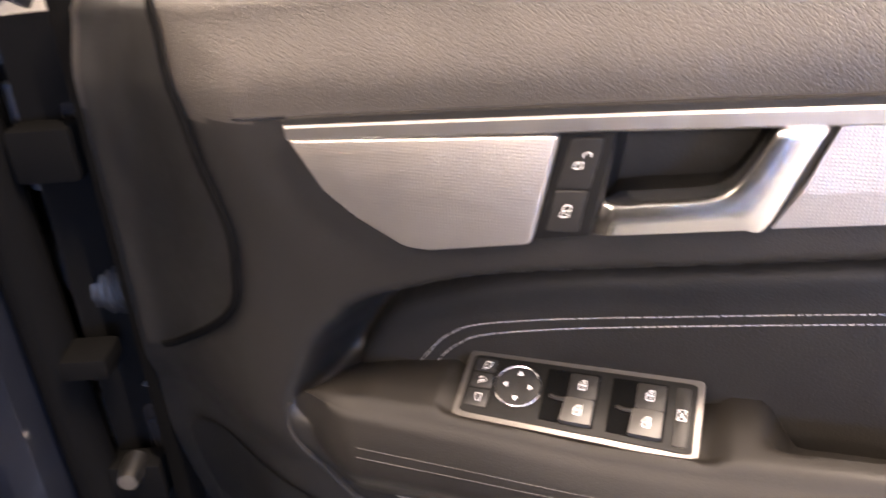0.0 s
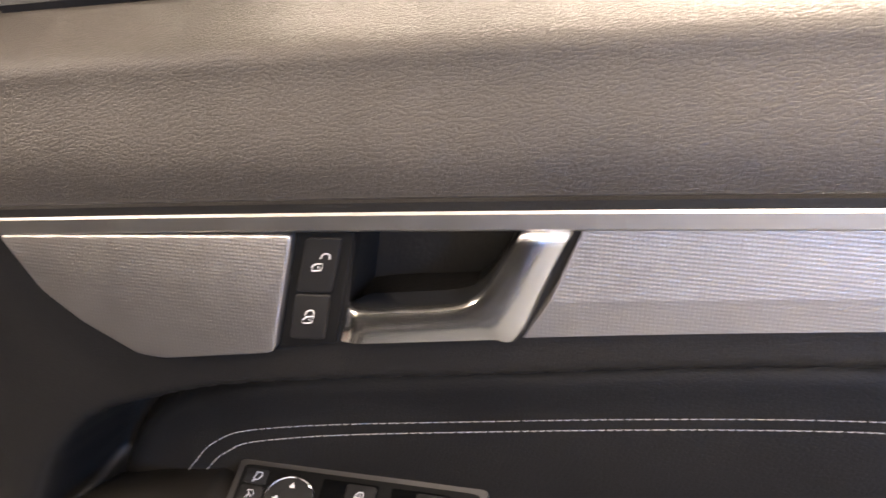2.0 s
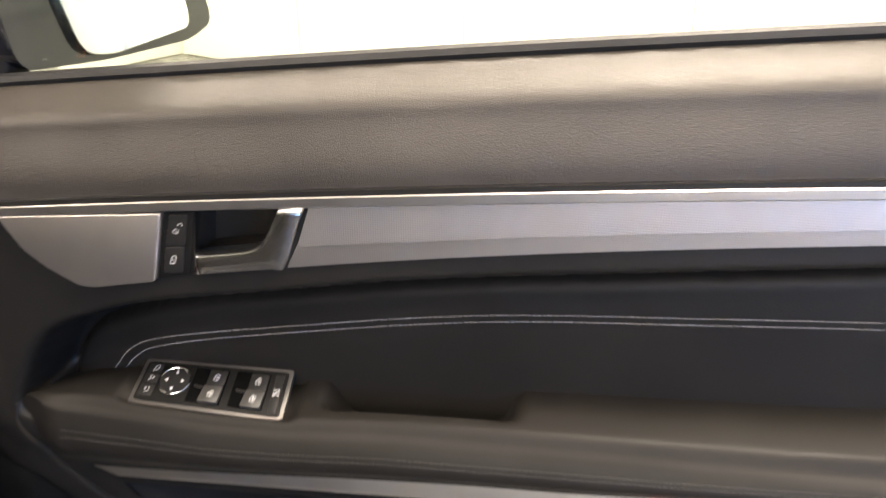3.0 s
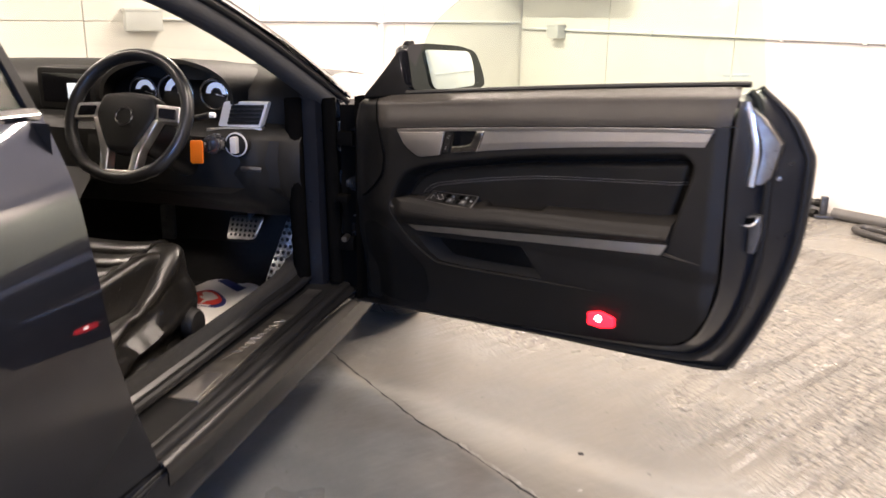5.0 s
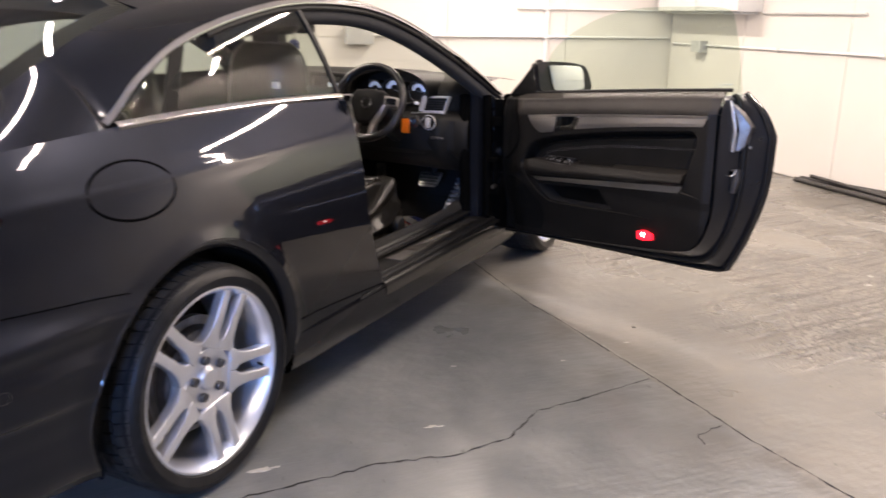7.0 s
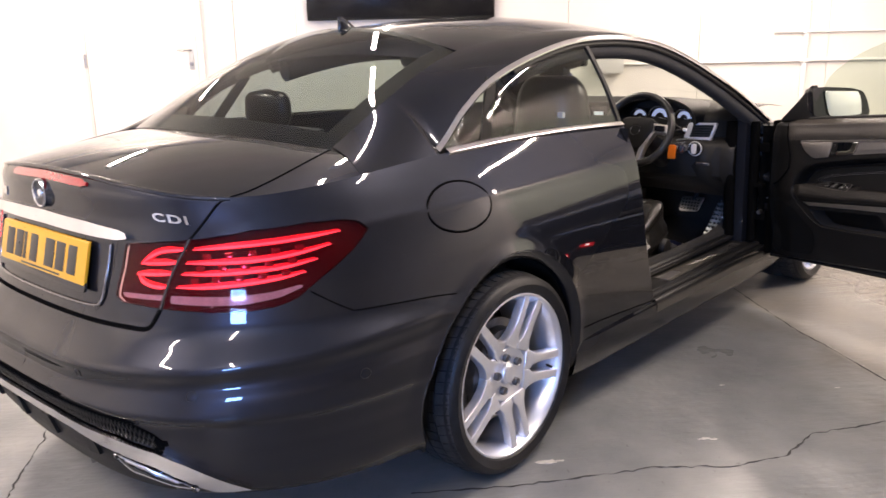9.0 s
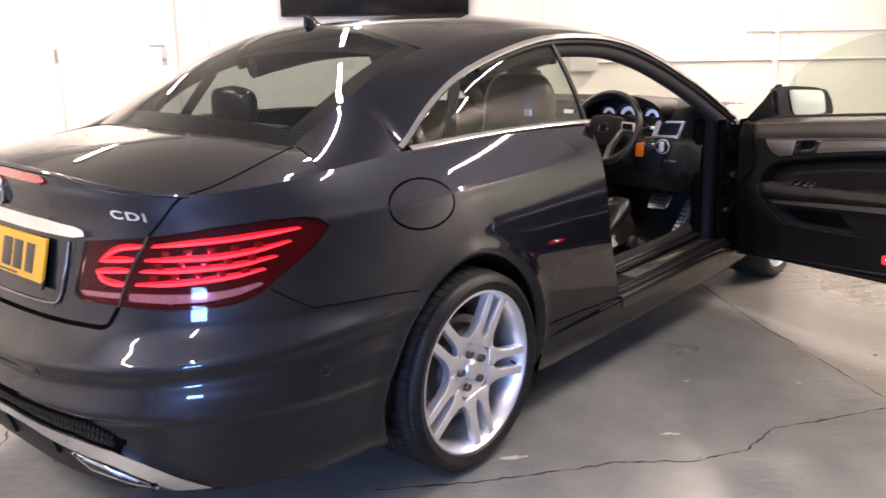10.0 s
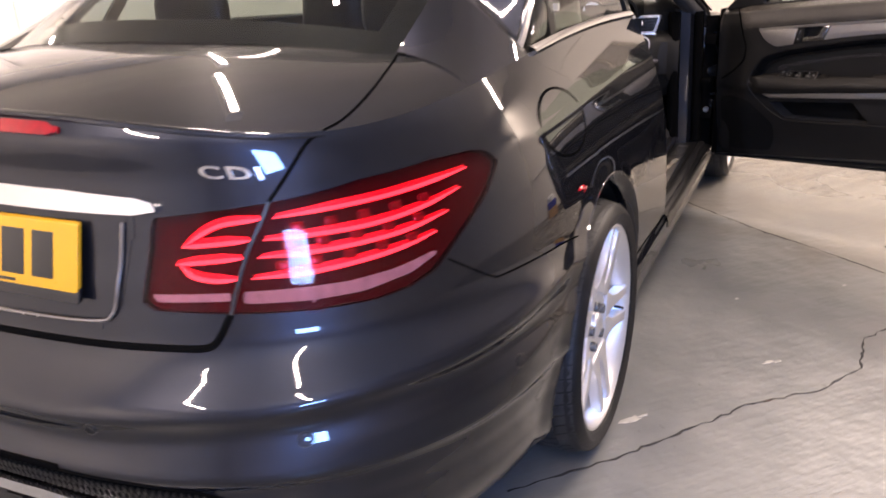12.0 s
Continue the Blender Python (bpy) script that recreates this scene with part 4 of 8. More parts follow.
def build_shell():
    us = steps(-1.57, -0.40, 130) + steps(-0.40, 0.0, 36)[1:] + steps(0, 3.62, 181)[1:]
    fs = steps(0, 1, 84)
    arch_r, arch_f = to_f(arch_line(ARCH_Y)), to_f(arch_line(2.76))
    opening = to_f(OPENING)
    lamp = to_f(LAMP)

    def keep(u, f):
        return not (inside((u, f), arch_r) or inside((u, f), arch_f) or inside((u, f), opening) or inside((u, f), lamp))

    cuts = [arch_r, arch_f, opening, lamp]
    bm = outward(trimmed(flank, us, fs, keep, cuts))
    part("side_panel", thicken(bm, 0.006), PAINT, car, "dark grey metallic quarter panel, wing and bumper skin", sharp=50)

    def keep_left(u, f):
        return not (inside((u, f), arch_r) or inside((u, f), arch_f) or inside((u, f), lamp))

    bm = trimmed(flank, us[::2], fs[::2], keep_left, [arch_r, arch_f, lamp])
    part("side_panel", thicken(outward(flip(bm)), 0.006), PAINT, car, sharp=50)


RAIL = [(0.80, 2.16, 0.920), (0.745, 2.03, 1.01), (0.69, 1.86, 1.109), (0.643, 1.6, 1.217), (0.611, 1.35, 1.287), (0.60, 1.09, 1.314), (0.602, 0.76, 1.309), (0.624, 0.45, 1.262), (0.651, 0.19, 1.195), (0.675, 0.02, 1.115), (0.688, -0.08, 1.040), (0.69, -0.125, 1.006)]
SEAM = [(0.56, 2.20, 1.02), (0.535, 1.75, 1.215), (0.51, 1.40, 1.318), (0.495, 0.9, 1.352), (0.49, 0.5, 1.332), (0.485, 0.215, 1.284), (0.511, 0.0, 1.219), (0.532, -0.2, 1.130), (0.537, -0.40, 1.024)]


def by_y(line, y):
    """A place on a line by its y."""
    pts = smooth_line(line, 120)
    for a, b in zip(pts, pts[1:]):
        if min(a.y, b.y) <= y <= max(a.y, b.y) and abs(a.y - b.y) > 1e-9:
            return a.lerp(b, (y - a.y) / (b.y - a.y))
    return pts[0] if abs(pts[0].y - y) < abs(pts[-1].y - y) else pts[-1]


def shoulder(u):
    return Vector(body(u, shoulder_z(u)))


def build_top():
    # roof side and rear pillar
    outer = smooth_line(RAIL, 60)
    outer += [shoulder(u) for u in steps(-0.16, -0.46, 16)]
    inner = [by_y(SEAM, 2.27 + (p.y - 2.16) * (2.27 - 1.9) / (2.16 - 1.75) if p.y > 1.75 else (p.y + 0.14 if p.y > 1.4 else (p.y + 0.14 * ease01((p.y - 0.9) / 0.5) if p.y > 0.2 else (p.y if p.y > -0.1 else -0.1 + (p.y + 0.1) * 0.292 / 0.36)))) for p in outer]
    rows = []
    for a, b in zip(outer, inner):
        mid = (a + b) / 2 + Vector((0.5, 0, 0.5)) * 0.030
        rows.append([a * (1 - f) ** 2 + mid * 2 * f * (1 - f) + b * f * f for f in steps(0, 1, 8)])
    for side in (1, -1):
        bm = sheet(rows)
        if side < 0:
            flip(bm)
        part("pillar", thicken(outward(bm), 0.012), PAINT, car, sharp=85)
    # roof skin
    rows = []
    for y in steps(1.40, 0.215, 24):
        e = by_y(SEAM, y)
        drop = 0.062 if y > 0.4 else 0.062 + (0.4 - y) * 0.07
        rows.append([Vector((e.x * k, e.y - (0.045 * (1 - k * k) if y < 0.6 else 0) * (1 if y < 0.4 else (0.6 - y) / 0.2), e.z + drop * (1 - k * k))) for k in steps(1, -1, 20)])
    part("roof", thicken(outward(sheet(rows)), 0.012), PAINT, car, "dark grey metallic roof skin")
    # rear window
    rows = []
    for f in steps(0, 1, 24):
        y = 0.200 + (-0.390 - 0.200) * f
        e = by_y(SEAM, y)
        back, up = 0.045 + 0.075 * f, 0.088 - 0.054 * f * f
        rows.append([Vector((e.x * k, e.y - back * (1 - k * k), e.z + up * (1 - abs(k) ** 2.4))) for k in steps(1.0, -1.0, 24)])
    ob = part("rear_window", outward(sheet(rows)), PANE_REAR, car, "dark tinted rear window")
    # black printed border just under the glass
    inward = Vector((0, 0.0015, -0.0025))

    def glass_at(f, k):
        y = 0.200 + (-0.390 - 0.200) * f
        e = by_y(SEAM, y)
        back, up = 0.045 + 0.075 * f, 0.088 - 0.054 * f * f
        return Vector((e.x * k, e.y - back * (1 - k * k), e.z + up * (1 - abs(k) ** 2.4))) + inward

    for k0, k1 in ((0.90, 0.995), (-0.995, -0.90)):
        part("window_border", sheet([[glass_at(f, k) for k in steps(k0, k1, 4)] for f in steps(0.0, 1.0, 24)]), FRIT, car, "black printed border of the rear window")
    for f0, f1 in ((0.0, 0.05), (0.90, 1.0)):
        part("window_border", sheet([[glass_at(f, k) for k in steps(-0.90, 0.90, 24)] for f in steps(f0, f1, 4)]), FRIT, car, "black printed border of the rear window")
    ob.visible_shadow = False
    base = rows[-1]
    # boot deck
    line = [base[k] + Vector((0, -0.004, -0.003)) * ease01(k / 2) for k in range(0, 13)]
    line = smooth_line(line, 48)
    rows = []
    for i, a in enumerate(line):
        f = i / 48
        u = -0.46 + (-1.57 + 0.46) * f
        b = shoulder(u)
        mid = (a + b) / 2 + Vector((0.015, 0, 0.015)).lerp(Vector((0, 0, 0.018)), ease01(f / 0.16))
        rows.append([a * (1 - t) ** 2 + mid * 2 * t * (1 - t) + b * t * t for t in steps(0, 1, 14)])
    full = rows + [[Vector((-p.x, p.y, p.z)) for p in r] for r in reversed(rows[:-1])]
    part("boot_deck", thicken(outward(sheet(full)), 0.008), PAINT, car, "dark grey metallic boot lid top")

    def on_deck(i, t):
        k = min(int(i), len(rows) - 2)
        pair = []
        for row in rows[k : k + 2]:
            j = min(int(t * 14), 13)
            pair.append(row[j].lerp(row[j + 1], t * 14 - j))
        return pair[0].lerp(pair[1], i - k)

    edge = smooth_line([(0.2, 0.03, 0), (2.5, 0.20, 0), (6.0, 0.46, 0), (10.0, 0.74, 0), (12.8, 0.92, 0), (14.6, 0.995, 0)], 50)
    for side in (1, -1):
        path = [on_deck(p.x, p.y) + Vector((0, 0, 0.0008)) for p in edge]
        path = [Vector((p.x * side, p.y, p.z)) for p in path]
        part("shut_line", sweep(path, [(-0.0028, -0.001), (0.0028, -0.001), (0.002, 0.0006), (-0.002, 0.0006)]), GAP_SHADE, car)


build_shell()
build_top()

# ---------- the open driver door ----------
HINGE = Vector((1.038, 1.921, 0.0))
ALONG_DOOR = Vector((0.9235, -0.3836, 0.0))
FACING = Vector((-0.3836, -0.9235, 0.0))


def on_door(u, z, d=0.0):
    """u along the door from its hinge side, z up, d out of the trim towards the seat."""
    return HINGE + ALONG_DOOR * u + FACING * d + Vector((0, 0, z))


def ease(a, b, v):
    f = min(1.0, max(0.0, (v - a) / (b - a)))
    return f * f * (3 - 2 * f)


PAD_LINE = [(p.x, p.y) for p in smooth_line([(-0.022, 0.625, 0), (-0.006, 0.655, 0), (0.010, 0.688, 0), (0.037, 0.720, 0), (0.074, 0.736, 0), (0.125, 0.753, 0), (0.262, 0.779, 0), (0.406, 0.804, 0), (0.657, 0.835, 0), (0.80, 0.852, 0)], 40)] + [(0.815, 0.853), (0.823, 0.846), (0.822, 0.83), (0.815, 0.802), (0.786, 0.695), (0.775, 0.655), (0.4, 0.61)]
CARD = [(-0.215, 0.29), (0.2, 0.335), (0.6, 0.372), (0.76, 0.392), (0.82, 0.405), (0.868, 0.440), (0.903, 0.502), (0.922, 0.603), (0.918, 0.792), (0.914, 0.943), (0.924, 1.012), (0.9, 1.05), (0.3, 1.05), (-0.215, 1.0)]
RECESS = [(0.191, 0.872), (0.266, 0.880), (0.262, 0.868), (0.256, 0.853), (0.249, 0.842), (0.242, 0.836), (0.2, 0.830), (0.184, 0.826)]
POCKET = [(0.064, 0.560), (0.094, 0.528), (0.130, 0.503), (0.142, 0.498), (0.25, 0.499), (0.46, 0.510), (0.472, 0.514), (0.405, 0.586), (0.395, 0.588)]


def trim_low(u):
    return 0.7713 + 0.23409 * u - 0.13913 * u * u + 0.04458 * u ** 3


def trim_top(u):
    return 0.8536 + 0.1108 * u - 0.0215 * u * u


def sill_top(u):
    return 0.9505 + 0.0995 * u - 0.0145 * u * u


def card_depth(u, z):
    """Depth of the leather-covered card."""
    top = sill_top(u)
    d = -0.014 * ease(top - 0.075, top - 0.02, z) - 0.05 * ease(top - 0.024, top + 0.006, z)
    q, far = nearest((u, z), PAD_LINE)
    far = 0.0 if inside((u, z), PAD_LINE) else far
    d -= 0.066 * (1 - ease(0.003, 0.025, far)) * ease(0.630, 0.668, z)
    # lower card
    d -= 0.008 * ease(0.62, 0.58, z)
    d -= 0.035 * ease(0.55, 0.36, z) + 0.06 * ease(-0.03, -0.20, u)
    d -= 0.012 * ease(0.88, 0.925, u)
    return d


def pad_depth(u, z):
    """Depth of the soft pad between trim and armrest."""
    q, far = nearest((u, z), PAD_LINE)
    if not inside((u, z), PAD_LINE):
        far = 0.0
    return -0.067 + 0.020 * math.sqrt(max(0.0, 1 - (1 - min(1.0, far / 0.015)) ** 2)) + 0.002 * ease(0.0, 0.06, far)


def shade_line(name, line, off, width, mat, parent, label=""):
    """A narrow dark strip laid on the card along (u, z) pairs, for a groove's shade."""
    pts = [on_door(u, z, card_depth(u, z) + off) for u, z in line]
    return part(name, sweep(pts, [(-width, 0), (width, 0), (width * 0.6, 0.0012), (-width * 0.6, 0.0012)], up=tuple(FACING)), mat, parent, label)


def dashes(line, size, gap, thick, off):
    """Single stitches along (u, z) pairs."""
    bm = bmesh.new()
    pts = smooth_line([(u, z, 0) for u, z in line], 900)
    total, last = 0.0, -1
    for a, b in zip(pts, pts[1:]):
        total += (b - a).length
        k = int(total / (size + gap))
        if k > last:
            last = k
            t = (b - a).normalized()
            p, q = a, a + t * size
            ends = [on_door(v.x, v.y, pad_depth(v.x, v.y) + off) for v in (p, (p + q) / 2, q)]
            ends[1] += FACING * 0.0005
            sweep(ends, ring(thick, 5), up=tuple(FACING), bm=bm)
    return bm


# armrest: back line, crest and foot by place along the door
ARM_BACK = [(-0.034, 0.640), (-0.018, 0.646), (0.01, 0.656), (0.045, 0.668), (0.09, 0.680), (0.245, 0.685), (0.284, 0.688), (0.45, 0.700), (0.66, 0.715), (0.81, 0.728)]
ARM_CREST = [(-0.034, 0.646), (-0.02, 0.660), (0.03, 0.668), (0.10, 0.667), (0.18, 0.664), (0.24, 0.667), (0.36, 0.679), (0.58, 0.690), (0.81, 0.703)]
ARM_FOOT = [(-0.034, 0.628), (-0.026, 0.606), (-0.01, 0.592), (0.031, 0.594), (0.475, 0.637), (0.81, 0.671)]


def arm_surface(u, s):
    """s: 0 at the pad, 1 at the crest, 2 at the foot of the armrest. It runs out into a point at its front end."""
    zb, zc, zf = lerp_table(ARM_BACK, u), lerp_table(ARM_CREST, u), lerp_table(ARM_FOOT, u)
    swell = ease(-0.036, 0.030, u)
    out = -0.004 + 0.018 * swell
    back = -0.008 - 0.054 * ease(-0.036, 0.000, u)
    if s <= 1:
        d = back + (out - 0.002 - back) * s
        z = zb + (zc - zb) * s
        z += 0.004 * math.sin(math.pi * s) * swell
        z -= 0.008 * ease(0.84, 1.0, s) * swell
        pit = ease(0.278, 0.306, u) * ease(0.466, 0.440, u) * ease(0.74, 0.54, s)
        z -= 0.034 * pit
        z -= 0.007 * ease(0.080, 0.090, u) * ease(0.262, 0.252, u) * ease(0.02, 0.1, s) * ease(0.90, 0.8, s)
        return d, z
    f = s - 1
    drop = 0.008 * swell
    z = zc - drop + (zf - zc + drop) * f
    d = out - 0.002 + 0.012 * swell * math.sin(min(1.0, f * 1.7) * math.pi * 0.5) - 0.012 * ease(0.6, 1.0, f)
    return d, z


def switch_place(a, b, h):
    """On the sloping switch panel: a along the door, b from its front rim to its back rim."""
    fl, fr = Vector((0.0945, 0.6660, -0.005)), Vector((0.2430, 0.6655, -0.005))
    bl, br = Vector((0.0950, 0.6850, -0.043)), Vector((0.2415, 0.6900, -0.043))
    lo, hi = fl.lerp(fr, a), bl.lerp(br, a)
    p = lo.lerp(hi, b)
    h *= 0.36
    return on_door(p.x, p.y + 0.92 * h, p.z + 0.38 * h)


def slab(a0, b0, a1, b1, low, high, edge=0.0006, r=0.02, place=switch_place):
    return pad(rounded([(a0, b0), (a1, b0), (a1, b1), (a0, b1)], r, 3), place, low, high, edge)


def strokes(place, lines, thick, h):
    """Thin raised marks along lines of pairs."""
    bm = bmesh.new()
    for line in lines:
        sweep([place(a, b, h) for a, b in line], ring(thick, 5), up=(0.1, 0.2, 0.97), bm=bm)
    return bm


def build_door():
    door = part("door", pad(rounded([(-0.2, 0.30), (0.86, 0.38), (0.9, 0.5), (0.9, 0.98), (-0.19, 0.90)], 0.05), on_door, -0.165, -0.085, 0.01), BLACK, car, "wide open driver door, black leather card with silver trim")
    # the card
    us, zs = steps(-0.215, 0.926, 270), steps(0.285, 1.05, 186)

    def card_place(u, z):
        return on_door(u, min(z, sill_top(u)), card_depth(u, min(z, sill_top(u))) - max(0.0, z - sill_top(u)) * 1.2)

    holes = [RECESS, POCKET]

    def keep(u, z):
        return inside((u, z), CARD) and not any(inside((u, z), h) for h in holes) and z < sill_top(u) + 0.035

    bm = trimmed(card_place, us, zs, keep, [CARD] + holes)
    # lit leather above the trim, its shaded copy below
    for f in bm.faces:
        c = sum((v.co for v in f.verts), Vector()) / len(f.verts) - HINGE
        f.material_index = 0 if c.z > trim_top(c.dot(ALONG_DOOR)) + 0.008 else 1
    part("door_card", bm, [LEATHER, LEATHER_SHADED], door, "black grained leather door card, shade painted in below the trim", sharp=60)
    fine = steps(-0.04, 0.84, 220)
    bm = trimmed(lambda u, z: on_door(u, z, pad_depth(u, z)), fine, steps(0.60, 0.865, 66), lambda u, z: inside((u, z), PAD_LINE), [PAD_LINE])
    part("door_pad", bm, LEATHER_SOFT, door, "soft black leather pad with a double seam", sharp=80)
    # recess behind the handle and the map pocket
    for name, hole, depth, mat in (("handle_recess", RECESS, -0.034, BLACK), ("door_pocket", POCKET, -0.085, CARPET)):
        o = inset_outline(hole, -0.004)
        bm = bmesh.new()
        rims = [[on_door(u, z, card_depth(u, z) + 0.001) for u, z in o], [on_door(u, z, depth) for u, z in inset_outline(hole, 0.002)]]
        sheet([list(r) for r in rims], closed_v=True, bm=bm)
        bm.verts.ensure_lookup_table()
        bm.faces.new(bm.verts[len(o):])
        part(name, faced(bm), mat, door, sharp=30)
    # satin trim
    left = rounded([(0.001, 0.851), (0.1615, 0.8665), (0.1465, 0.802), (0.085, 0.790), (0.07, 0.7905), (0.04, 0.806), (0.02, 0.8215)], 0.004)
    part("trim_panel", pad(left, on_door, -0.016, 0.0060, 0.0015), WOVEN, door, "satin aluminium trim with a fine woven pattern")

    def main_place(u, z, h):
        low = trim_low(u)
        k = low + 0.33 * (trim_top(u) - low)
        return on_door(u, z, h + (0.0 if z > k else -0.10 * (k - z)))

    ridge = [(u, trim_low(u) + 0.33 * (trim_top(u) - trim_low(u))) for u in steps(0.279, 0.873, 14)]
    tops = [(u, trim_top(u) - 0.0035) for u in steps(0.2915, 0.881, 14)]
    lows = [(u, trim_low(u)) for u in steps(0.268, 0.866, 14)]
    rows = [[main_place(u, z, 0.0) for u, z in lows], [main_place(u, z, 0.0035) for u, z in lows], [main_place(u, z, 0.0035) for u, z in ridge], [main_place(u, z, 0.0040) for u, z in ridge], [main_place(u, z, 0.0035) for u, z in tops], [main_place(u, z, -0.01) for u, z in tops]]
    bm = sheet(rows)
    bm.verts.ensure_lookup_table()
    for side in (0, -1):
        bm.faces.new([bm.verts[i * 15 + (0 if side == 0 else 14)] for i in range(6)])
    part("trim_panel", faced(bm), WOVEN, door, "satin aluminium trim with a fine woven pattern", sharp=10)
    line = [on_door(u, trim_top(u) + 0.0015, 0.0035) for u in steps(0.0, 0.884, 40)]
    part("chrome_strip", sweep(line, [(-0.0052, -0.008), (0.0050, -0.008), (0.0050, 0.0005), (0.0034, 0.0026), (-0.0036, 0.0030), (-0.0052, 0.001)], up=tuple(FACING)), CHROME_SATIN, door, "slim polished strip above the trim")
    part("trim_gap", sweep([p + Vector((0, 0, 0.0068)) + FACING * 0.0002 for p in line], [(-0.0022, -0.006), (0.0022, -0.006), (0.0022, 0.0015), (-0.0022, 0.0015)], up=tuple(FACING)), LEATHER_SHADED, door)
    # black strip that paints the shade line above the trim
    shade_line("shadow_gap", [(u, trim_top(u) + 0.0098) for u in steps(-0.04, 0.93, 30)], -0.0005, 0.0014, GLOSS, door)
    # lock panel
    o = rounded([(0.1625, 0.867), (0.1905, 0.8695), (0.178, 0.8095), (0.147, 0.803)], 0.002)
    part("lock_panel", pad(o, on_door, -0.01, 0.002, 0.001), PANEL_BLACK, door, "black lock switch panel")
    o = rounded([(0.1672, 0.8645), (0.1848, 0.8660), (0.1775, 0.8374), (0.1597, 0.8358)], 0.0022)
    part("lock_button", pad(o, on_door, 0.0010, 0.0030, 0.0006), BUTTON, door)
    o = rounded([(0.1593, 0.8346), (0.1771, 0.8362), (0.1722, 0.8115), (0.1542, 0.8099)], 0.0022)
    part("lock_button", pad(o, on_door, 0.0010, 0.0030, 0.0006), BUTTON, door)
    for cu, cz, shut in ((0.1715, 0.8512, False), (0.1648, 0.8226, True)):
        def mark(a, b, h, cu=cu, cz=cz):
            return on_door(cu + (a * 0.90 + b * 0.30) * 0.0031, cz + (b * 0.95 + a * 0.1) * 0.0031, h)
        body_lines = [[(-0.2, -1.0), (0.9, -0.9), (0.95, 0.3), (-0.3, 0.25), (-0.8, -0.3), (-0.7, -0.9), (-0.2, -1.0)], [(0.3, -0.5), (0.3, -0.1)]]
        arc = [(0.9 if shut else 1.9, 0.4 if shut else 1.1)] + [((0.15 if shut else 1.15) + 0.75 * math.cos(t), (0.9 if shut else 1.5) + 0.6 * math.sin(t)) for t in steps(0, math.pi, 8)] + [(-0.6 if shut else 0.4, 0.4 if shut else 1.2)]
        part("lock_mark", strokes(mark, body_lines + [arc], 0.00026, 0.0031), MARK, door)
    # pull handle
    inner = smooth_line([(0.1845, 0.8300, 0), (0.205, 0.8335, 0), (0.2300, 0.8378, 0), (0.2420, 0.8418, 0), (0.2505, 0.8502, 0), (0.2590, 0.8660, 0), (0.2668, 0.8800, 0)], 40)
    outer = smooth_line([(0.1800, 0.8100, 0), (0.205, 0.8142, 0), (0.235, 0.8193, 0), (0.2560, 0.8228, 0), (0.2655, 0.8245, 0), (0.2775, 0.8545, 0), (0.2882, 0.8818, 0)], 40)
    rows = []
    for k, (p, q) in enumerate(zip(inner, outer)):
        end = min(1.0, 0.25 + k / 3, 0.25 + (40 - k) / 2)
        rows.append([on_door(p.x + (q.x - p.x) * f, p.y + (q.y - p.y) * f, h * end) for f, h in ((0.0, -0.012), (0.0, 0.002), (0.02, 0.0045), (0.07, 0.0062), (0.16, 0.0068), (0.55, 0.0062), (0.62, 0.0061), (0.95, 0.0045), (1.0, 0.0028), (1.0, -0.012))])
    part("door_handle", faced(sheet(rows)), SATIN_HANDLE, door, "polished aluminium inner door handle", sharp=32)
    # armrest
    us = steps(-0.0335, 0.807, 140)
    ss = steps(0, 1, 30) + [1 + k / 14 for k in range(1, 15)]
    rows = [[on_door(u, arm_surface(u, s)[1], arm_surface(u, s)[0]) for s in ss] for u in us]
    bm = sheet(rows)
    bm.verts.ensure_lookup_table()
    ends = [[bm.verts[i * len(ss) + j] for j in range(len(ss))] for i in (0, 140)]
    for i, loop in zip((0, 140), ends):
        bm.faces.new(loop + [bm.verts.new(on_door(us[i], lerp_table(ARM_FOOT, us[i]), -0.06))])
    part("armrest", faced(bm), ARM_LEATHER, door, "black leather armrest with a pull cup", sharp=60)
    for k in (0.30, 0.40):
        line = [(u, arm_surface(u, 1 + k)) for u in steps(0.03, 0.79, 160)]
        bm = bmesh.new()
        for a, b in zip(line[::1], line[1::1]):
            p, q = on_door(a[0], a[1][1], a[1][0] + 0.0004), on_door(b[0], b[1][1], b[1][0] + 0.0004)
            sweep([p, p.lerp(q, 0.7)], ring(0.0004, 4), up=tuple(FACING), bm=bm)
        part("stitching", bm, THREAD_DARK, door)
    # satin strip below
    top = [(u, 0.591 + 0.0985 * (u - 0.031)) for u in steps(0.031, 0.806, 20)]
    bot = [(0.797, 0.655), (0.788, 0.638)] + [(u, 0.577 + (u - 0.068) * 0.083) for u in steps(0.78, 0.068, 18)]
    part("trim_strip", pad(top + bot, on_door, -0.03, 0.004, 0.003), SATIN, door, "satin aluminium strip under the armrest")
    part("trim_edge", sweep([on_door(u, z - 0.0005, 0.0042) for u, z in top], ring(0.0016, 6), up=tuple(FACING)), CHROME, door)
    # moulded edge round armrest and pocket
    line = [(-0.034, 0.646), (-0.036, 0.626), (-0.022, 0.598), (0.002, 0.570), (0.06, 0.526), (0.116, 0.494), (0.135, 0.489), (0.25, 0.491), (0.476, 0.503), (0.687, 0.512)]
    pts = smooth_line([(u, z, 0) for u, z in line], 90)
    part("edge_moulding", sweep([on_door(p.x, p.y, card_depth(p.x, p.y) + 0.001) for p in pts], ring(0.0042, 8), up=tuple(FACING), scale=[min(1, (90 - k) / 30, 0.3 + k / 20) for k in range(91)]), LEATHER_SOFT, door)
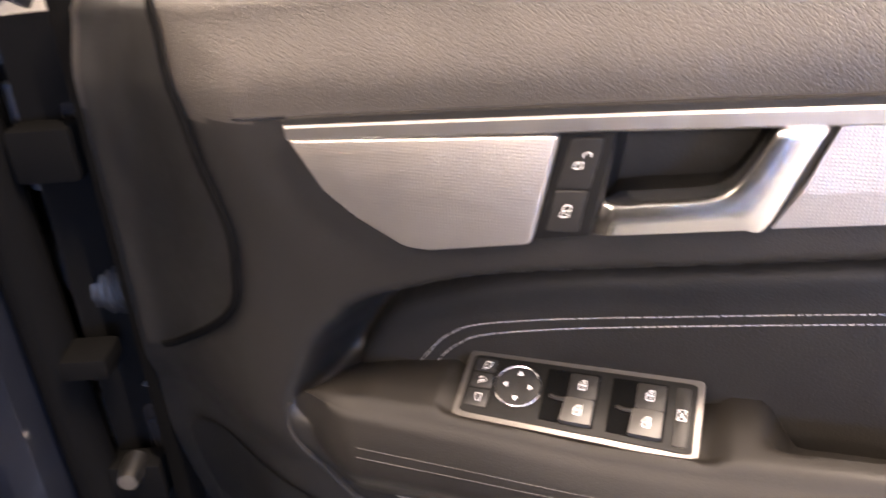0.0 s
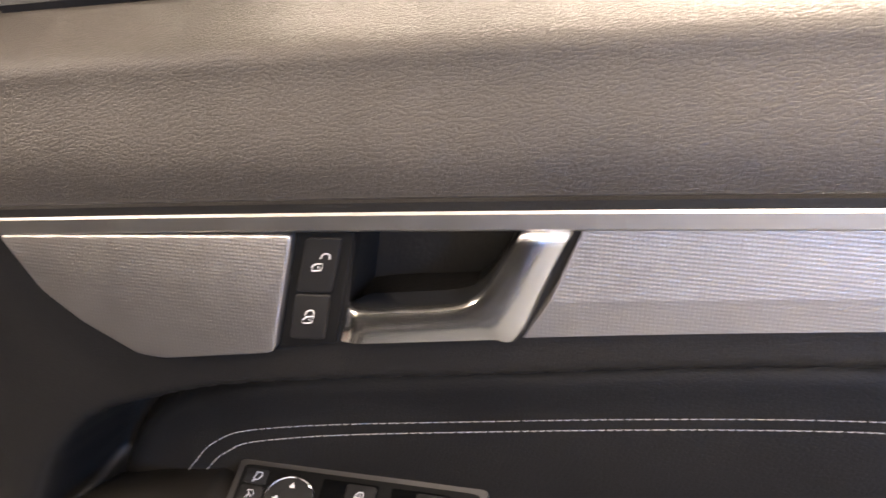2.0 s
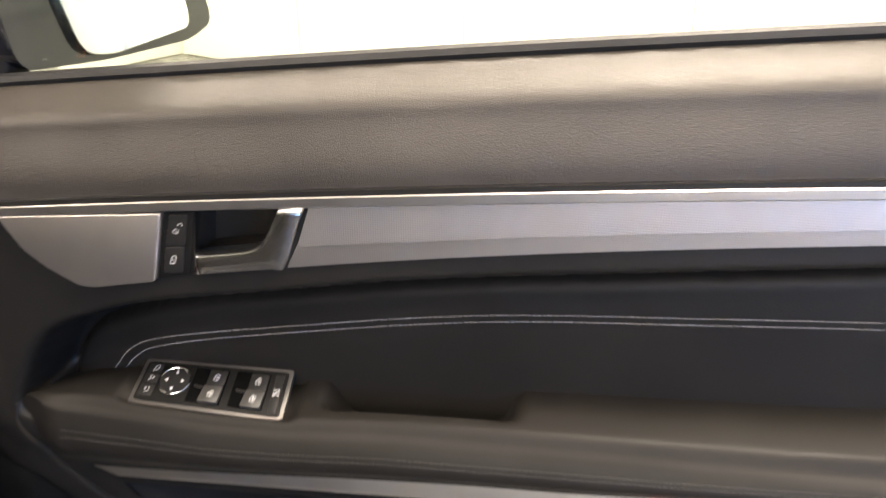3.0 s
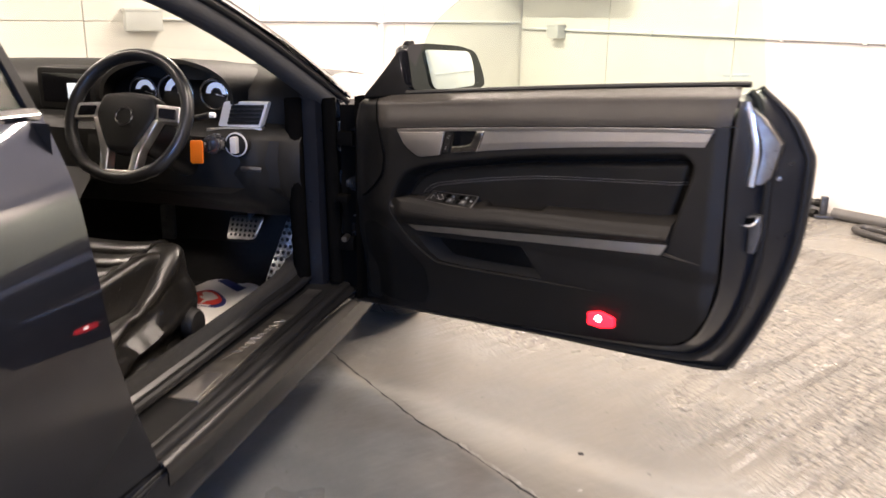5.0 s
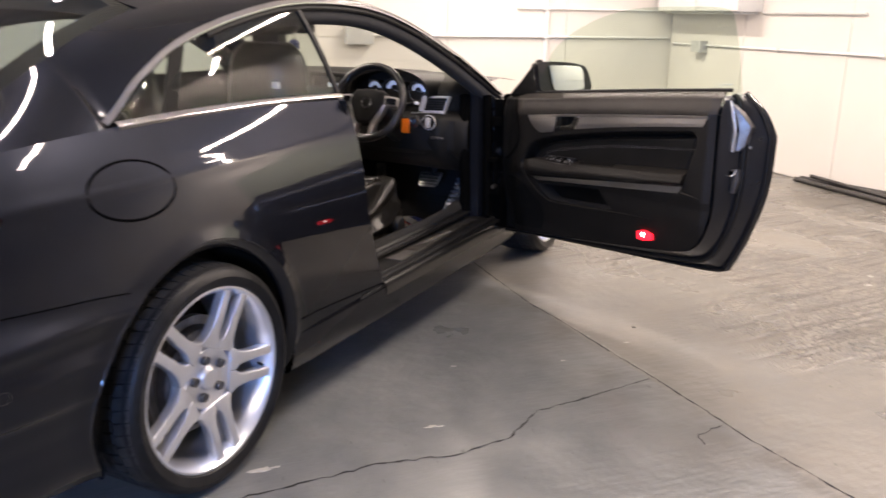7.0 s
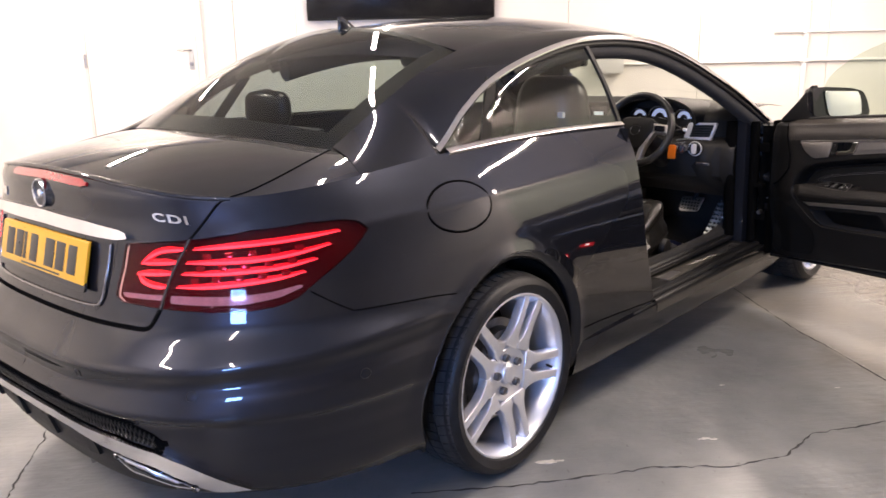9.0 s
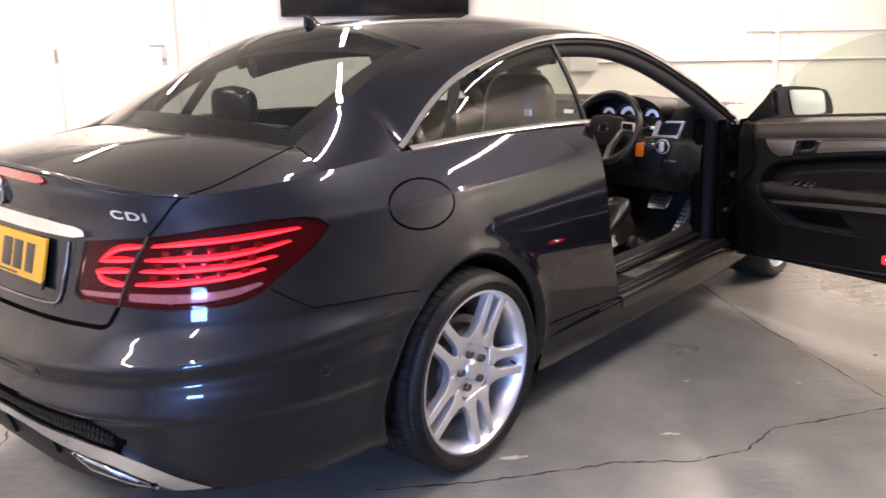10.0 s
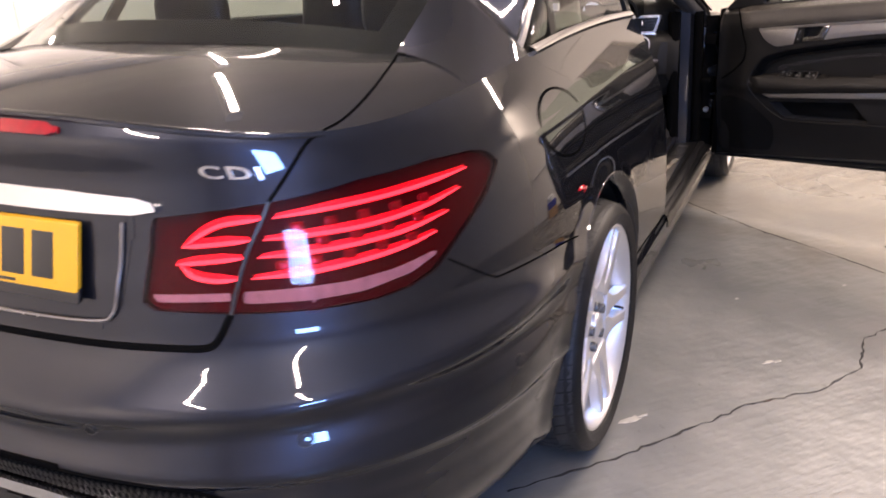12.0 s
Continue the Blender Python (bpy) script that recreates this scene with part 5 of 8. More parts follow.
    line = smooth_line([(0.796, 0.640, 0), (0.84, 0.634, 0), (0.888, 0.630, 0)], 20)
    part("edge_moulding", sweep([on_door(p.x, p.y, card_depth(p.x, p.y) + 0.001) for p in line], ring(0.007, 8), up=tuple(FACING), scale=[1 - k / 22 for k in range(21)]), LEATHER_SOFT, door)
    # pad seams
    row = [(0.050, 0.668), (0.058, 0.679), (0.074, 0.697), (0.105, 0.712), (0.201, 0.733), (0.414, 0.7705), (0.62, 0.790), (0.816, 0.806)]
    part("stitching", dashes(row, 0.0034, 0.0012, 0.00028, 0.0006), THREAD, door, "pale thread seam")
    row2 = [(0.058, 0.664), (0.066, 0.675), (0.080, 0.690), (0.108, 0.7045), (0.203, 0.7265), (0.416, 0.7645), (0.62, 0.784), (0.815, 0.800)]
    part("stitching", dashes(row2, 0.0034, 0.0012, 0.00028, 0.0006), THREAD, door, "pale thread seam")
    # front cover and speaker
    cover = [(p.x, p.y) for p in smooth_line([(-0.205, 0.94, 0), (-0.135, 0.925, 0), (-0.112, 0.905, 0), (-0.087, 0.861, 0), (-0.075, 0.827, 0), (-0.058, 0.787, 0), (-0.058, 0.753, 0), (-0.075, 0.712, 0), (-0.165, 0.645, 0), (-0.205, 0.63, 0)], 40)]
    us_c, zs_c = steps(-0.21, -0.045, 40), steps(0.62, 0.95, 60)
    bm = trimmed(lambda u, z: on_door(u, z, card_depth(u, z) + 0.004), us_c, zs_c, lambda u, z: inside((u, z), cover), [cover])
    part("hinge_cover", bm, BLACK, door, "black plastic cover at the hinge end", sharp=80)
    # added dark sheet that stands for shade at the hinge end
    part("door_end", faced(sheet([[on_door(-0.212, z, -0.05), on_door(-0.224, z, -0.09), on_door(-0.226, z, -0.15), on_door(-0.215, z, -0.20)] for z in steps(0.28, 0.93, 10)])), GAP_SHADE, door, "near-black sheet for the shade at the door hinge end")
    # near-black strip for the shade round the cover's edge
    shade_line("shadow_gap", cover[2:-2], 0.0045, 0.0034, GAP_SHADE, door)
    grille = rounded([(-0.19, 0.55), (-0.13, 0.566), (-0.035, 0.558), (0.02, 0.516), (0.082, 0.462), (0.085, 0.40), (0.07, 0.345), (-0.19, 0.32)], 0.02)
    bm = trimmed(lambda u, z: on_door(u, z, card_depth(u, z) + 0.003), steps(-0.20, 0.095, 60), steps(0.31, 0.575, 60), lambda u, z: inside((u, z), grille), [grille])
    part("speaker_grille", bm, GRILLE, door, "black perforated speaker grille", sharp=80)
    # red marker lamp
    o = rounded([(0.604, 0.447), (0.638, 0.457), (0.676, 0.447), (0.676, 0.422), (0.64, 0.414), (0.606, 0.417)], 0.004)
    lamp_part = part("marker_lamp", pad(o, lambda u, z, h: on_door(u, z, -0.045 + h), 0.0, 0.030, 0.003), RED_LIT, door, "lit red door marker lamp")
    spot = [(0.636 + 0.009 * math.cos(t), 0.439 + 0.009 * math.sin(t)) for t in steps(0, 2 * math.pi, 12)[:-1]]
    part("lamp_bulb", pad(spot, lambda u, z, h: on_door(u, z, -0.045 + h), 0.028, 0.0315, 0.001), WHITE_LIT, door)
    # jamb, seals, skin
    inner = [(-0.21, 0.985), (0.5, 1.005), (0.91, 1.012), (0.923, 1.003), (0.918, 0.943), (0.918, 0.792), (0.924, 0.603), (0.906, 0.502), (0.868, 0.434), (0.80, 0.402), (0.6, 0.375), (0.2, 0.335), (-0.215, 0.295)]
    outer = [(-0.215, 0.93), (0.5, 0.975), (0.93, 1.018), (1.003, 0.959), (1.049, 0.886), (1.058, 0.849), (1.049, 0.657), (1.0, 0.481), (0.942, 0.348), (0.909, 0.318), (0.739, 0.303), (0.2, 0.28), (-0.215, 0.262)]
    a = smooth_line([(u, z, 0) for u, z in inner[2:]], 80)
    b = smooth_line([(u, z, 0) for u, z in outer[2:]], 80)
    rows = []
    for p, q in zip(a, b):
        row_pts = []
        for f, d in ((0.0, -0.032), (0.06, -0.05), (0.25, -0.075), (0.30, -0.095), (0.62, -0.125), (0.68, -0.150), (0.97, -0.175), (1.0, -0.186)):
            row_pts.append(on_door(p.x + (q.x - p.x) * f, p.y + (q.y - p.y) * f, d))
        rows.append(row_pts)
    part("door_jamb", faced(sheet(rows)), JAMB, door, "dark painted door jamb", sharp=40)
    seal = [on_door(p.x + (q.x - p.x) * 0.46, p.y + (q.y - p.y) * 0.46, -0.105) for p, q in zip(a, b)]
    part("door_seal", sweep(seal, ring(0.011, 10), up=tuple(FACING)), RUBBER, door, "black rubber door seal")
    seal = [on_door(p.x + (q.x - p.x) * 0.93, p.y + (q.y - p.y) * 0.93, -0.168) for p, q in zip(a, b)]
    part("door_seal", sweep(seal, ring(0.007, 8), up=tuple(FACING)), RUBBER, door, "black rubber door seal")
    skin = []
    ring_in = smooth_line([(u, z, 0) for u, z in outer[2:]], 80)
    for k, p in enumerate(ring_in):
        skin.append([on_door(p.x, p.y, -0.186), on_door(p.x + 0.002, p.y, -0.194), on_door(p.x - 0.01, p.y + 0.006, -0.202), on_door(0.35 + (p.x - 0.35) * 0.6, 0.62 + (p.y - 0.62) * 0.6, -0.225), on_door(0.35, 0.62, -0.232)])
    part("door_skin", faced(sheet(skin)), PAINT, door, "dark grey metallic outer door skin")
    # lock and striker plate
    plate = rounded([(0.940, 0.985), (0.960, 0.965), (1.002, 0.906), (0.990, 0.835), (0.974, 0.815), (0.962, 0.815), (0.968, 0.890), (0.957, 0.935)], 0.004)
    part("lock_plate", pad(plate, lambda u, z, h: on_door(u, z, -0.080 - 0.6 * (u - 0.934) + h), -0.01, 0.020, 0.002), STEEL, door, "bright metal plate on the door edge")
    strip = smooth_line([on_door(0.928, 0.997, -0.066), on_door(0.941, 0.945, -0.068), on_door(0.953, 0.890, -0.070), on_door(0.951, 0.812, -0.070)], 24)
    part("edge_strip", sweep(strip, ring(0.012, 12, 0.55), up=tuple(FACING), scale=[min(1.0, 0.6 + k / 8) for k in range(25)]), SATIN_HANDLE, door, "polished strip down the door edge")
    part("door_latch", pad(rounded([(0.940, 0.742), (0.984, 0.748), (0.986, 0.700), (0.978, 0.658), (0.960, 0.656), (0.958, 0.716), (0.940, 0.720)], 0.005), lambda u, z, h: on_door(u, z, -0.090 + h), -0.01, 0.016, 0.003), STEELDARK, door, "dark steel door latch")
    part("latch_mouth", pad(rounded([(0.946, 0.738), (0.972, 0.742), (0.970, 0.728), (0.946, 0.725)], 0.003), lambda u, z, h: on_door(u, z, -0.074 + h), -0.002, 0.002, 0.0005), GAP_SHADE, door)
    part("latch_claw", sweep(smooth_line([on_door(0.930, 0.727, -0.072), on_door(0.950, 0.722, -0.066), on_door(0.972, 0.728, -0.066), on_door(0.978, 0.745, -0.070)], 14), ring(0.004, 8)), CHROME, door)
    for bolt_u, bolt_z in ((0.985, 0.778), (1.003, 0.830)):
        part("jamb_screw", lathe([(0.0, -0.003), (0.005, -0.002), (0.006, 0.002)], "y", 10, tuple(on_door(bolt_u, bolt_z, -0.110))), STEEL, door)
    # hinge side: brackets, strap and bolts in the dark gap
    for hz in (0.80, 0.50):
        bm = box(-0.045, -0.020, -0.032, 0.045, 0.020, 0.032, 0.010, segments=3)
        turn = Matrix.Translation(on_door(-0.285, hz, -0.105)) @ pose(0, 0, 0, 0, 0, -22.56)
        part("door_hinge", merge(bmesh.new(), bm, turn), GLOSS, door, "black painted door hinge", sharp=50)
        part("hinge_pin", sweep([on_door(-0.300, hz - 0.045, -0.082), on_door(-0.300, hz + 0.045, -0.082)], ring(0.009, 12)), STEELDARK, door)
    part("check_strap", sweep(smooth_line([on_door(-0.235, 0.555, -0.10), on_door(-0.29, 0.548, -0.095), on_door(-0.34, 0.535, -0.10)], 10), ring(0.010, 8, 0.5)), STEELDARK, door)
    part("strap_bolt", lathe([(0.0, -0.012), (0.010, -0.012), (0.012, -0.008), (0.012, 0.010)], "y", 8, tuple(on_door(-0.305, 0.484, -0.078))), BRIGHT_STEEL, door, "bright steel hinge bolt", sharp=20)
    part("strap_pin", sweep([on_door(-0.318, 0.505, -0.085), on_door(-0.318, 0.548, -0.085)], ring(0.004, 8)), STEEL, door)
    part("wiring_gaiter", sweep(smooth_line([on_door(-0.225, 0.665, -0.11), on_door(-0.27, 0.655, -0.10), on_door(-0.33, 0.665, -0.12)], 40), ring(0.024, 14), scale=[1.0 + 0.14 * (k % 2) for k in range(41)]), RUBBER, door, "ribbed rubber wiring gaiter")
    part("lock_pin", lathe([(0.0, 1.026), (0.003, 1.026), (0.0038, 1.023), (0.0038, 0.99)], "z", 14, tuple(on_door(0.898, 0, -0.06))), SATIN, door)
    # frameless pane
    o = [(p.x, p.y) for p in smooth_line([(-0.046, 0.965, 0), (0.02, 1.08, 0), (0.087, 1.162, 0), (0.264, 1.258, 0), (0.484, 1.315, 0), (0.780, 1.325, 0), (0.895, 1.317, 0), (0.916, 1.300, 0)], 40)] + [(0.940, 1.19), (0.957, 1.037), (0.960, 0.96), (0.2, 0.92), (-0.05, 0.92)]
    ob = part("window_pane", pad(o, lambda u, z, h: on_door(u, z, -0.095 - 0.16 * max(0.0, z - 1.0) * -1 + h), -0.002, 0.002, 0.001), DOORPANE, door, "raised frameless green-tinted window pane", sharp=20)
    ob.visible_shadow = False
    part("window_sticker", pad(rounded([(0.86, 1.052), (0.92, 1.056), (0.922, 1.050), (0.862, 1.046)], 0.001), lambda u, z, h: on_door(u, z, -0.085 + h), 0.0, 0.0012, 0.0003), PVC, door, "small pale sticker with unreadable print")
    part("sill_seal", sweep([on_door(u, sill_top(u) + 0.004, -0.072) for u in steps(-0.03, 0.93, 30)], ring(0.007, 8), up=tuple(FACING)), RUBBER, door)
    # sail panel and mirror
    o = rounded([(-0.198, 0.935), (-0.120, 1.012), (-0.044, 1.096), (-0.034, 1.096), (-0.022, 0.965), (-0.03, 0.945), (-0.198, 0.922)], 0.006)
    part("sail_panel", pad(o, lambda u, z, h: on_door(u, z, -0.09 + h), -0.02, 0.012, 0.006), BLACK, door, "black triangular mirror panel")

    def mirror_place(d, z, h):
        return on_door(h - 0.05 * (d + 0.25) - 0.10 * (z - 1.01), z, d)

    shape = rounded([(-0.062, 1.086), (-0.15, 1.088), (-0.30, 1.078), (-0.378, 1.060), (-0.405, 1.01), (-0.420, 0.955), (-0.36, 0.942), (-0.20, 0.948), (-0.075, 0.960)], 0.022, 6)
    bm = bmesh.new()
    rims = []
    for f in steps(0, 1, 8):
        k = 1 - 0.55 * f ** 2.2
        rims.append([mirror_place(-0.26 + (a + 0.26) * k, 1.01 + (b - 1.01) * k, -0.005 - 0.13 * f) for a, b in shape])
    sheet(rims, closed_v=True, bm=bm)
    bm.verts.ensure_lookup_table()
    bm.faces.new(bm.verts[-len(shape):])
    bm.faces.new([v for v in bm.verts[: len(shape)]])
    part("mirror_housing", faced(bm), GLOSS, door, "black door mirror housing", sharp=50)
    o = rounded([(-0.128, 1.072), (-0.335, 1.062), (-0.352, 1.03), (-0.358, 0.958), (-0.20, 0.953), (-0.155, 0.962)], 0.02, 5)
    part("mirror_glass", pad(o, mirror_place, -0.01, 0.002, 0.001), MIRROR, door, "mirror glass")
    part("mirror_arm", sweep(smooth_line([on_door(-0.06, 0.975, -0.09), on_door(-0.05, 0.975, -0.14), on_door(-0.05, 0.985, -0.2)], 8), ring(0.028, 12, 0.6)), GLOSS, door)
    # switches
    part("switch_frame", slab(-0.028, -0.085, 1.028, 1.085, -0.008, 0.0046, 0.0040, 0.06), BEZEL, door, "grey bezel of the switch panel")
    part("switch_panel", slab(0.0, 0.0, 1.0, 1.0, 0.0, 0.0058, 0.0006, 0.05), PANEL_BLACK, door, "black window and mirror switch panel")
    bm = bmesh.new()
    for b0, b1 in ((0.72, 0.94), (0.44, 0.69), (0.12, 0.41)):
        part("select_button", slab(0.018, b0, 0.115, b1, 0.005, 0.0072, 0.0006), BUTTON, door)
    knob = [(0.235 + 0.105 * math.cos(t), 0.56 + 0.33 * math.sin(t)) for t in steps(0, 2 * math.pi, 36)[:-1]]
    part("mirror_knob", pad(knob, switch_place, 0.005, 0.0078, 0.0012), BUTTON, door)
    rim = [switch_place(0.235 + 0.105 * math.cos(t), 0.56 + 0.33 * math.sin(t), 0.0066) for t in steps(0, 2 * math.pi, 36)[:-1]]
    part("knob_ring", sweep(rim, ring(0.00065, 6), up=(0.1, 0.2, 0.97), closed=True), CHROME, door, "bright ring round the mirror knob")
    for a0 in (0.355, 0.645):
        part("switch_well", slab(a0, 0.10, a0 + 0.235, 0.93, 0.005, 0.0064, 0.0004), GAP_SHADE, door)
        part("window_switch", slab(a0 + 0.105, 0.52, a0 + 0.228, 0.90, 0.005, 0.0086, 0.0012), BUTTON, door)
        def rocker(a, b, h):
            return switch_place(a, b, h + (0.007 * (0.51 - b) / 0.39 if h > 0.006 else 0.0))

        part("window_switch", pad(rounded([(a0 + 0.092, 0.10), (a0 + 0.226, 0.10), (a0 + 0.226, 0.51), (a0 + 0.098, 0.51)], 0.02, 3), rocker, 0.005, 0.0105, 0.0016), ROCKER, door, "satin grey window rocker")
        part("switch_finger", sweep([switch_place(a0 + 0.03, 0.5, 0.0065), switch_place(a0 + 0.065, 0.46, 0.0095), switch_place(a0 + 0.098, 0.47, 0.008)], ring(0.0014, 6), up=(0, 0, 1)), BUTTON, door)
        for b, h in ((0.73, 0.0092), (0.31, 0.0117)):
            def mark(x, y, k, a0=a0, b=b, h=h):
                return switch_place(a0 + 0.163 + x * 0.018, b + y * 0.072, h + (0.0038 if b < 0.5 else 0.0))
            part("switch_mark", strokes(mark, [[(-0.9, -1), (0.7, -1.1), (0.9, -0.6), (0.9, 1), (-0.1, 1.0), (-0.9, 0.1), (-0.9, -1)], [(-0.9, 0.0), (0.9, -0.1)], [(0.2, -1), (0.2, 1)]], 0.00026, 0), MARK, door)
    part("lock_switch", slab(0.915, 0.08, 0.975, 0.92, 0.005, 0.0074, 0.0006), BUTTON, door)

    def mark(x, y, k):
        return switch_place(0.945 + x * 0.02, 0.52 + y * 0.075, 0.0080)

    part("switch_mark", strokes(mark, [[(-0.9, -1), (0.9, -1), (0.9, 1), (-0.9, 1), (-0.9, -1)], [(-0.9, -1), (0.9, 1)], [(-0.9, 1), (0.9, -1)]], 0.00024, 0), MARK, door)
    for a, b, lines in (
        (0.075, 0.83, [[(-0.8, -0.8), (0.2, -0.8), (0.9, 0.0), (0.9, 0.9), (-0.5, 0.9), (-0.8, -0.8)], [(-0.8, -0.8), (-0.8, -1.4)]]),
        (0.068, 0.565, [[(-0.8, 0.8), (0.3, 0.9), (0.9, 0.2), (0.3, -0.6), (-0.8, 0.8)], [(-0.2, 0.2), (-0.9, -1.0)]]),
        (0.070, 0.27, [[(-0.8, 0.9), (0.8, 0.9), (0.6, -0.9), (-0.5, -0.9), (-0.8, 0.9)]]),
    ):
        def mark(x, y, k, a=a, b=b):
            return switch_place(a + x * 0.018, b + y * 0.065, 0.0078)
        part("switch_mark", strokes(mark, lines, 0.00024, 0), MARK, door)
    for da, db, rot in ((0.055, 0.0, 0), (-0.055, 0.0, math.pi), (0.0, 0.2, math.pi / 2), (0.0, -0.2, -math.pi / 2)):
        tri = [(0.235 + da + 0.013 * math.cos(rot + t), 0.56 + db + 0.05 * math.sin(rot + t)) for t in (0, 2.1, -2.1)]
        part("arrow_mark", pad(tri, switch_place, 0.0076, 0.0088, 0.0001), MARK, door)
    return door


door = build_door()


# ---------- body details ----------
def on_body(u, z, h=0.0):
    """A place h above the flank or tail."""
    p = Vector(body(u, z))
    a = Vector(body(u + 0.002, z)) - Vector(body(u - 0.002, z))
    b = Vector(body(u, z + 0.002)) - Vector(body(u, z - 0.002))
    n = a.cross(b).normalized()
    if n.dot(p - Vector((0, p.y * 0.5, 0.5))) < 0:
        n = -n
    return p + n * h


def mirrored_u(u):
    return -3.14 - u


def whole(u, z, h=0.0):
    """As on_body, but u may run on past the middle of the tail to the other side."""
    if u < -1.57:
        p = on_body(-3.14 - u, z, h)
        return Vector((-p.x, p.y, p.z))
    return on_body(u, z, h)


def seam_line(name, line, width, parent, n=60, mat=None, h=0.0006, high=0.0012):
    pts = smooth_line([(u, z, 0) for u, z in line], n)
    path = [whole(p.x, p.y, h) for p in pts]
    ups = [(whole(p.x, p.y, 0.02) - whole(p.x, p.y, 0.0)).normalized() for p in pts]
    return part(name, sweep(path, [(-width, 0), (width, 0), (width * 0.7, high), (-width * 0.7, high)], up=[tuple(v) for v in ups]), mat or GAP_SHADE, parent)


def patch(line, low, high, edge, place=whole, dense=0.02):
    """A slab that follows the curved tail over an outline of (u, z)."""
    us = [p[0] for p in line]
    zs = [p[1] for p in line]
    nu = max(4, int((max(us) - min(us)) / dense))
    nz = max(4, int((max(zs) - min(zs)) / dense))
    gu = steps(min(us) - 0.004, max(us) + 0.004, nu)
    gz = steps(min(zs) - 0.004, max(zs) + 0.004, nz)
    bm = trimmed(lambda u, z: place(u, z, high), gu, gz, lambda u, z: inside((u, z), line), [line])
    outward(bm, (0, 0.8, 0.6))
    return thicken(bm, high - low)


def build_lamp(side):
    def place(u, z, h):
        p = on_body(u, z, h)
        return Vector((p.x * side, p.y, p.z))

    name = "tail_light"
    lamp = part(name, patch(LAMP, -0.022, -0.012, 0, place, 0.008), LAMP_DARK, car, "lit red rear lamp cluster")
    ob = part("lens", patch(LAMP, -0.001, 0.003, 0, place, 0.008), LENS, lamp, "clear red glossy lens", sharp=60)
    ob.visible_shadow = False
    glow_lines = [
        [(-0.947, 0.837), (-1.012, 0.831), (-1.049, 0.818), (-1.083, 0.800)],
        [(-1.09, 0.797), (-0.972, 0.805)],
        [(-1.104, 0.771), (-0.989, 0.779)],
        [(-1.096, 0.769), (-1.075, 0.753), (-1.039, 0.746), (-1.001, 0.747)],
        [(-0.929, 0.838), (-0.85, 0.843), (-0.707, 0.851), (-0.56, 0.862)],
        [(-0.951, 0.805), (-0.863, 0.807), (-0.771, 0.810), (-0.68, 0.819), (-0.590, 0.834)],
        [(-0.965, 0.779), (-0.876, 0.781), (-0.804, 0.784), (-0.715, 0.790), (-0.628, 0.803)],
        [(-0.978, 0.748), (-0.885, 0.751), (-0.805, 0.757), (-0.727, 0.765), (-0.660, 0.776)],
    ]
    for line in glow_lines:
        pts = smooth_line([(u, z, 0) for u, z in line], 40)
        ups = [tuple((place(p.x, p.y, 0.02) - place(p.x, p.y, 0)).normalized()) for p in pts]
        part("light_bar", sweep([place(p.x, p.y, -0.012) for p in pts], [(-0.0040, -0.002), (0.0040, -0.002), (0.0030, 0.005), (-0.0030, 0.005)], up=ups, scale=[min(1.0, 0.35 + 0.65 * min(k, 40 - k) / 8) for k in range(41)]), RED_BAR, lamp, "glowing red light bar")
        # added glowing band that imitates the bar's soft falloff
        halo = [place(p.x, p.y + 0.0035, -0.0125) for p in pts]
        part("light_guide", sweep(halo, [(-0.0095, -0.002), (0.0095, -0.002), (0.0075, 0.0015), (-0.0075, 0.0015)], up=ups, scale=[min(1.0, 0.3 + 0.7 * min(k, 40 - k) / 12) for k in range(41)]), RED_HALO, lamp, "added red band for the glow round a light bar")
    for k, (z0, u0, u1) in enumerate(((0.822, -0.92, -0.64), (0.793, -0.94, -0.66), (0.765, -0.955, -0.68))):
        for j in range(5):
            u = u0 + (u1 - u0) * (j + 0.3) / 5
            zz = z0 + 0.006 * j / 2
            o = rounded([(u, zz - 0.007), (u + 0.022, zz - 0.007), (u + 0.022, zz + 0.007), (u, zz + 0.007)], 0.004)
            part("reflector_cell", pad(o, place, -0.014, -0.009, 0.002), LAMP_CELL, lamp)
    for band in ([(-1.152, 0.723), (-1.014, 0.727), (-1.016, 0.714), (-1.143, 0.711)], [(-0.992, 0.728), (-0.823, 0.729), (-0.745, 0.735), (-0.670, 0.748), (-0.668, 0.741), (-0.720, 0.722), (-0.803, 0.709), (-0.884, 0.707), (-0.995, 0.709)]):
        part("reverse_band", patch(band, -0.016, -0.009, 0, place, 0.006), PINKWHITE, lamp, "pale pink reversing lamp band")
    pts = [(-0.929, 0.862), (-0.947, 0.833), (-0.977, 0.79), (-1.003, 0.729), (-1.014, 0.695)]
    line = smooth_line([(u, z, 0) for u, z in pts], 20)
    ups = [tuple((place(p.x, p.y, 0.02) - place(p.x, p.y, 0)).normalized()) for p in line]
    part("lamp_gap", sweep([place(p.x, p.y, 0.003) for p in line], [(-0.0028, -0.004), (0.0028, -0.004), (0.0028, 0.0008), (-0.0028, 0.0008)], up=ups), INK, lamp)
    return lamp


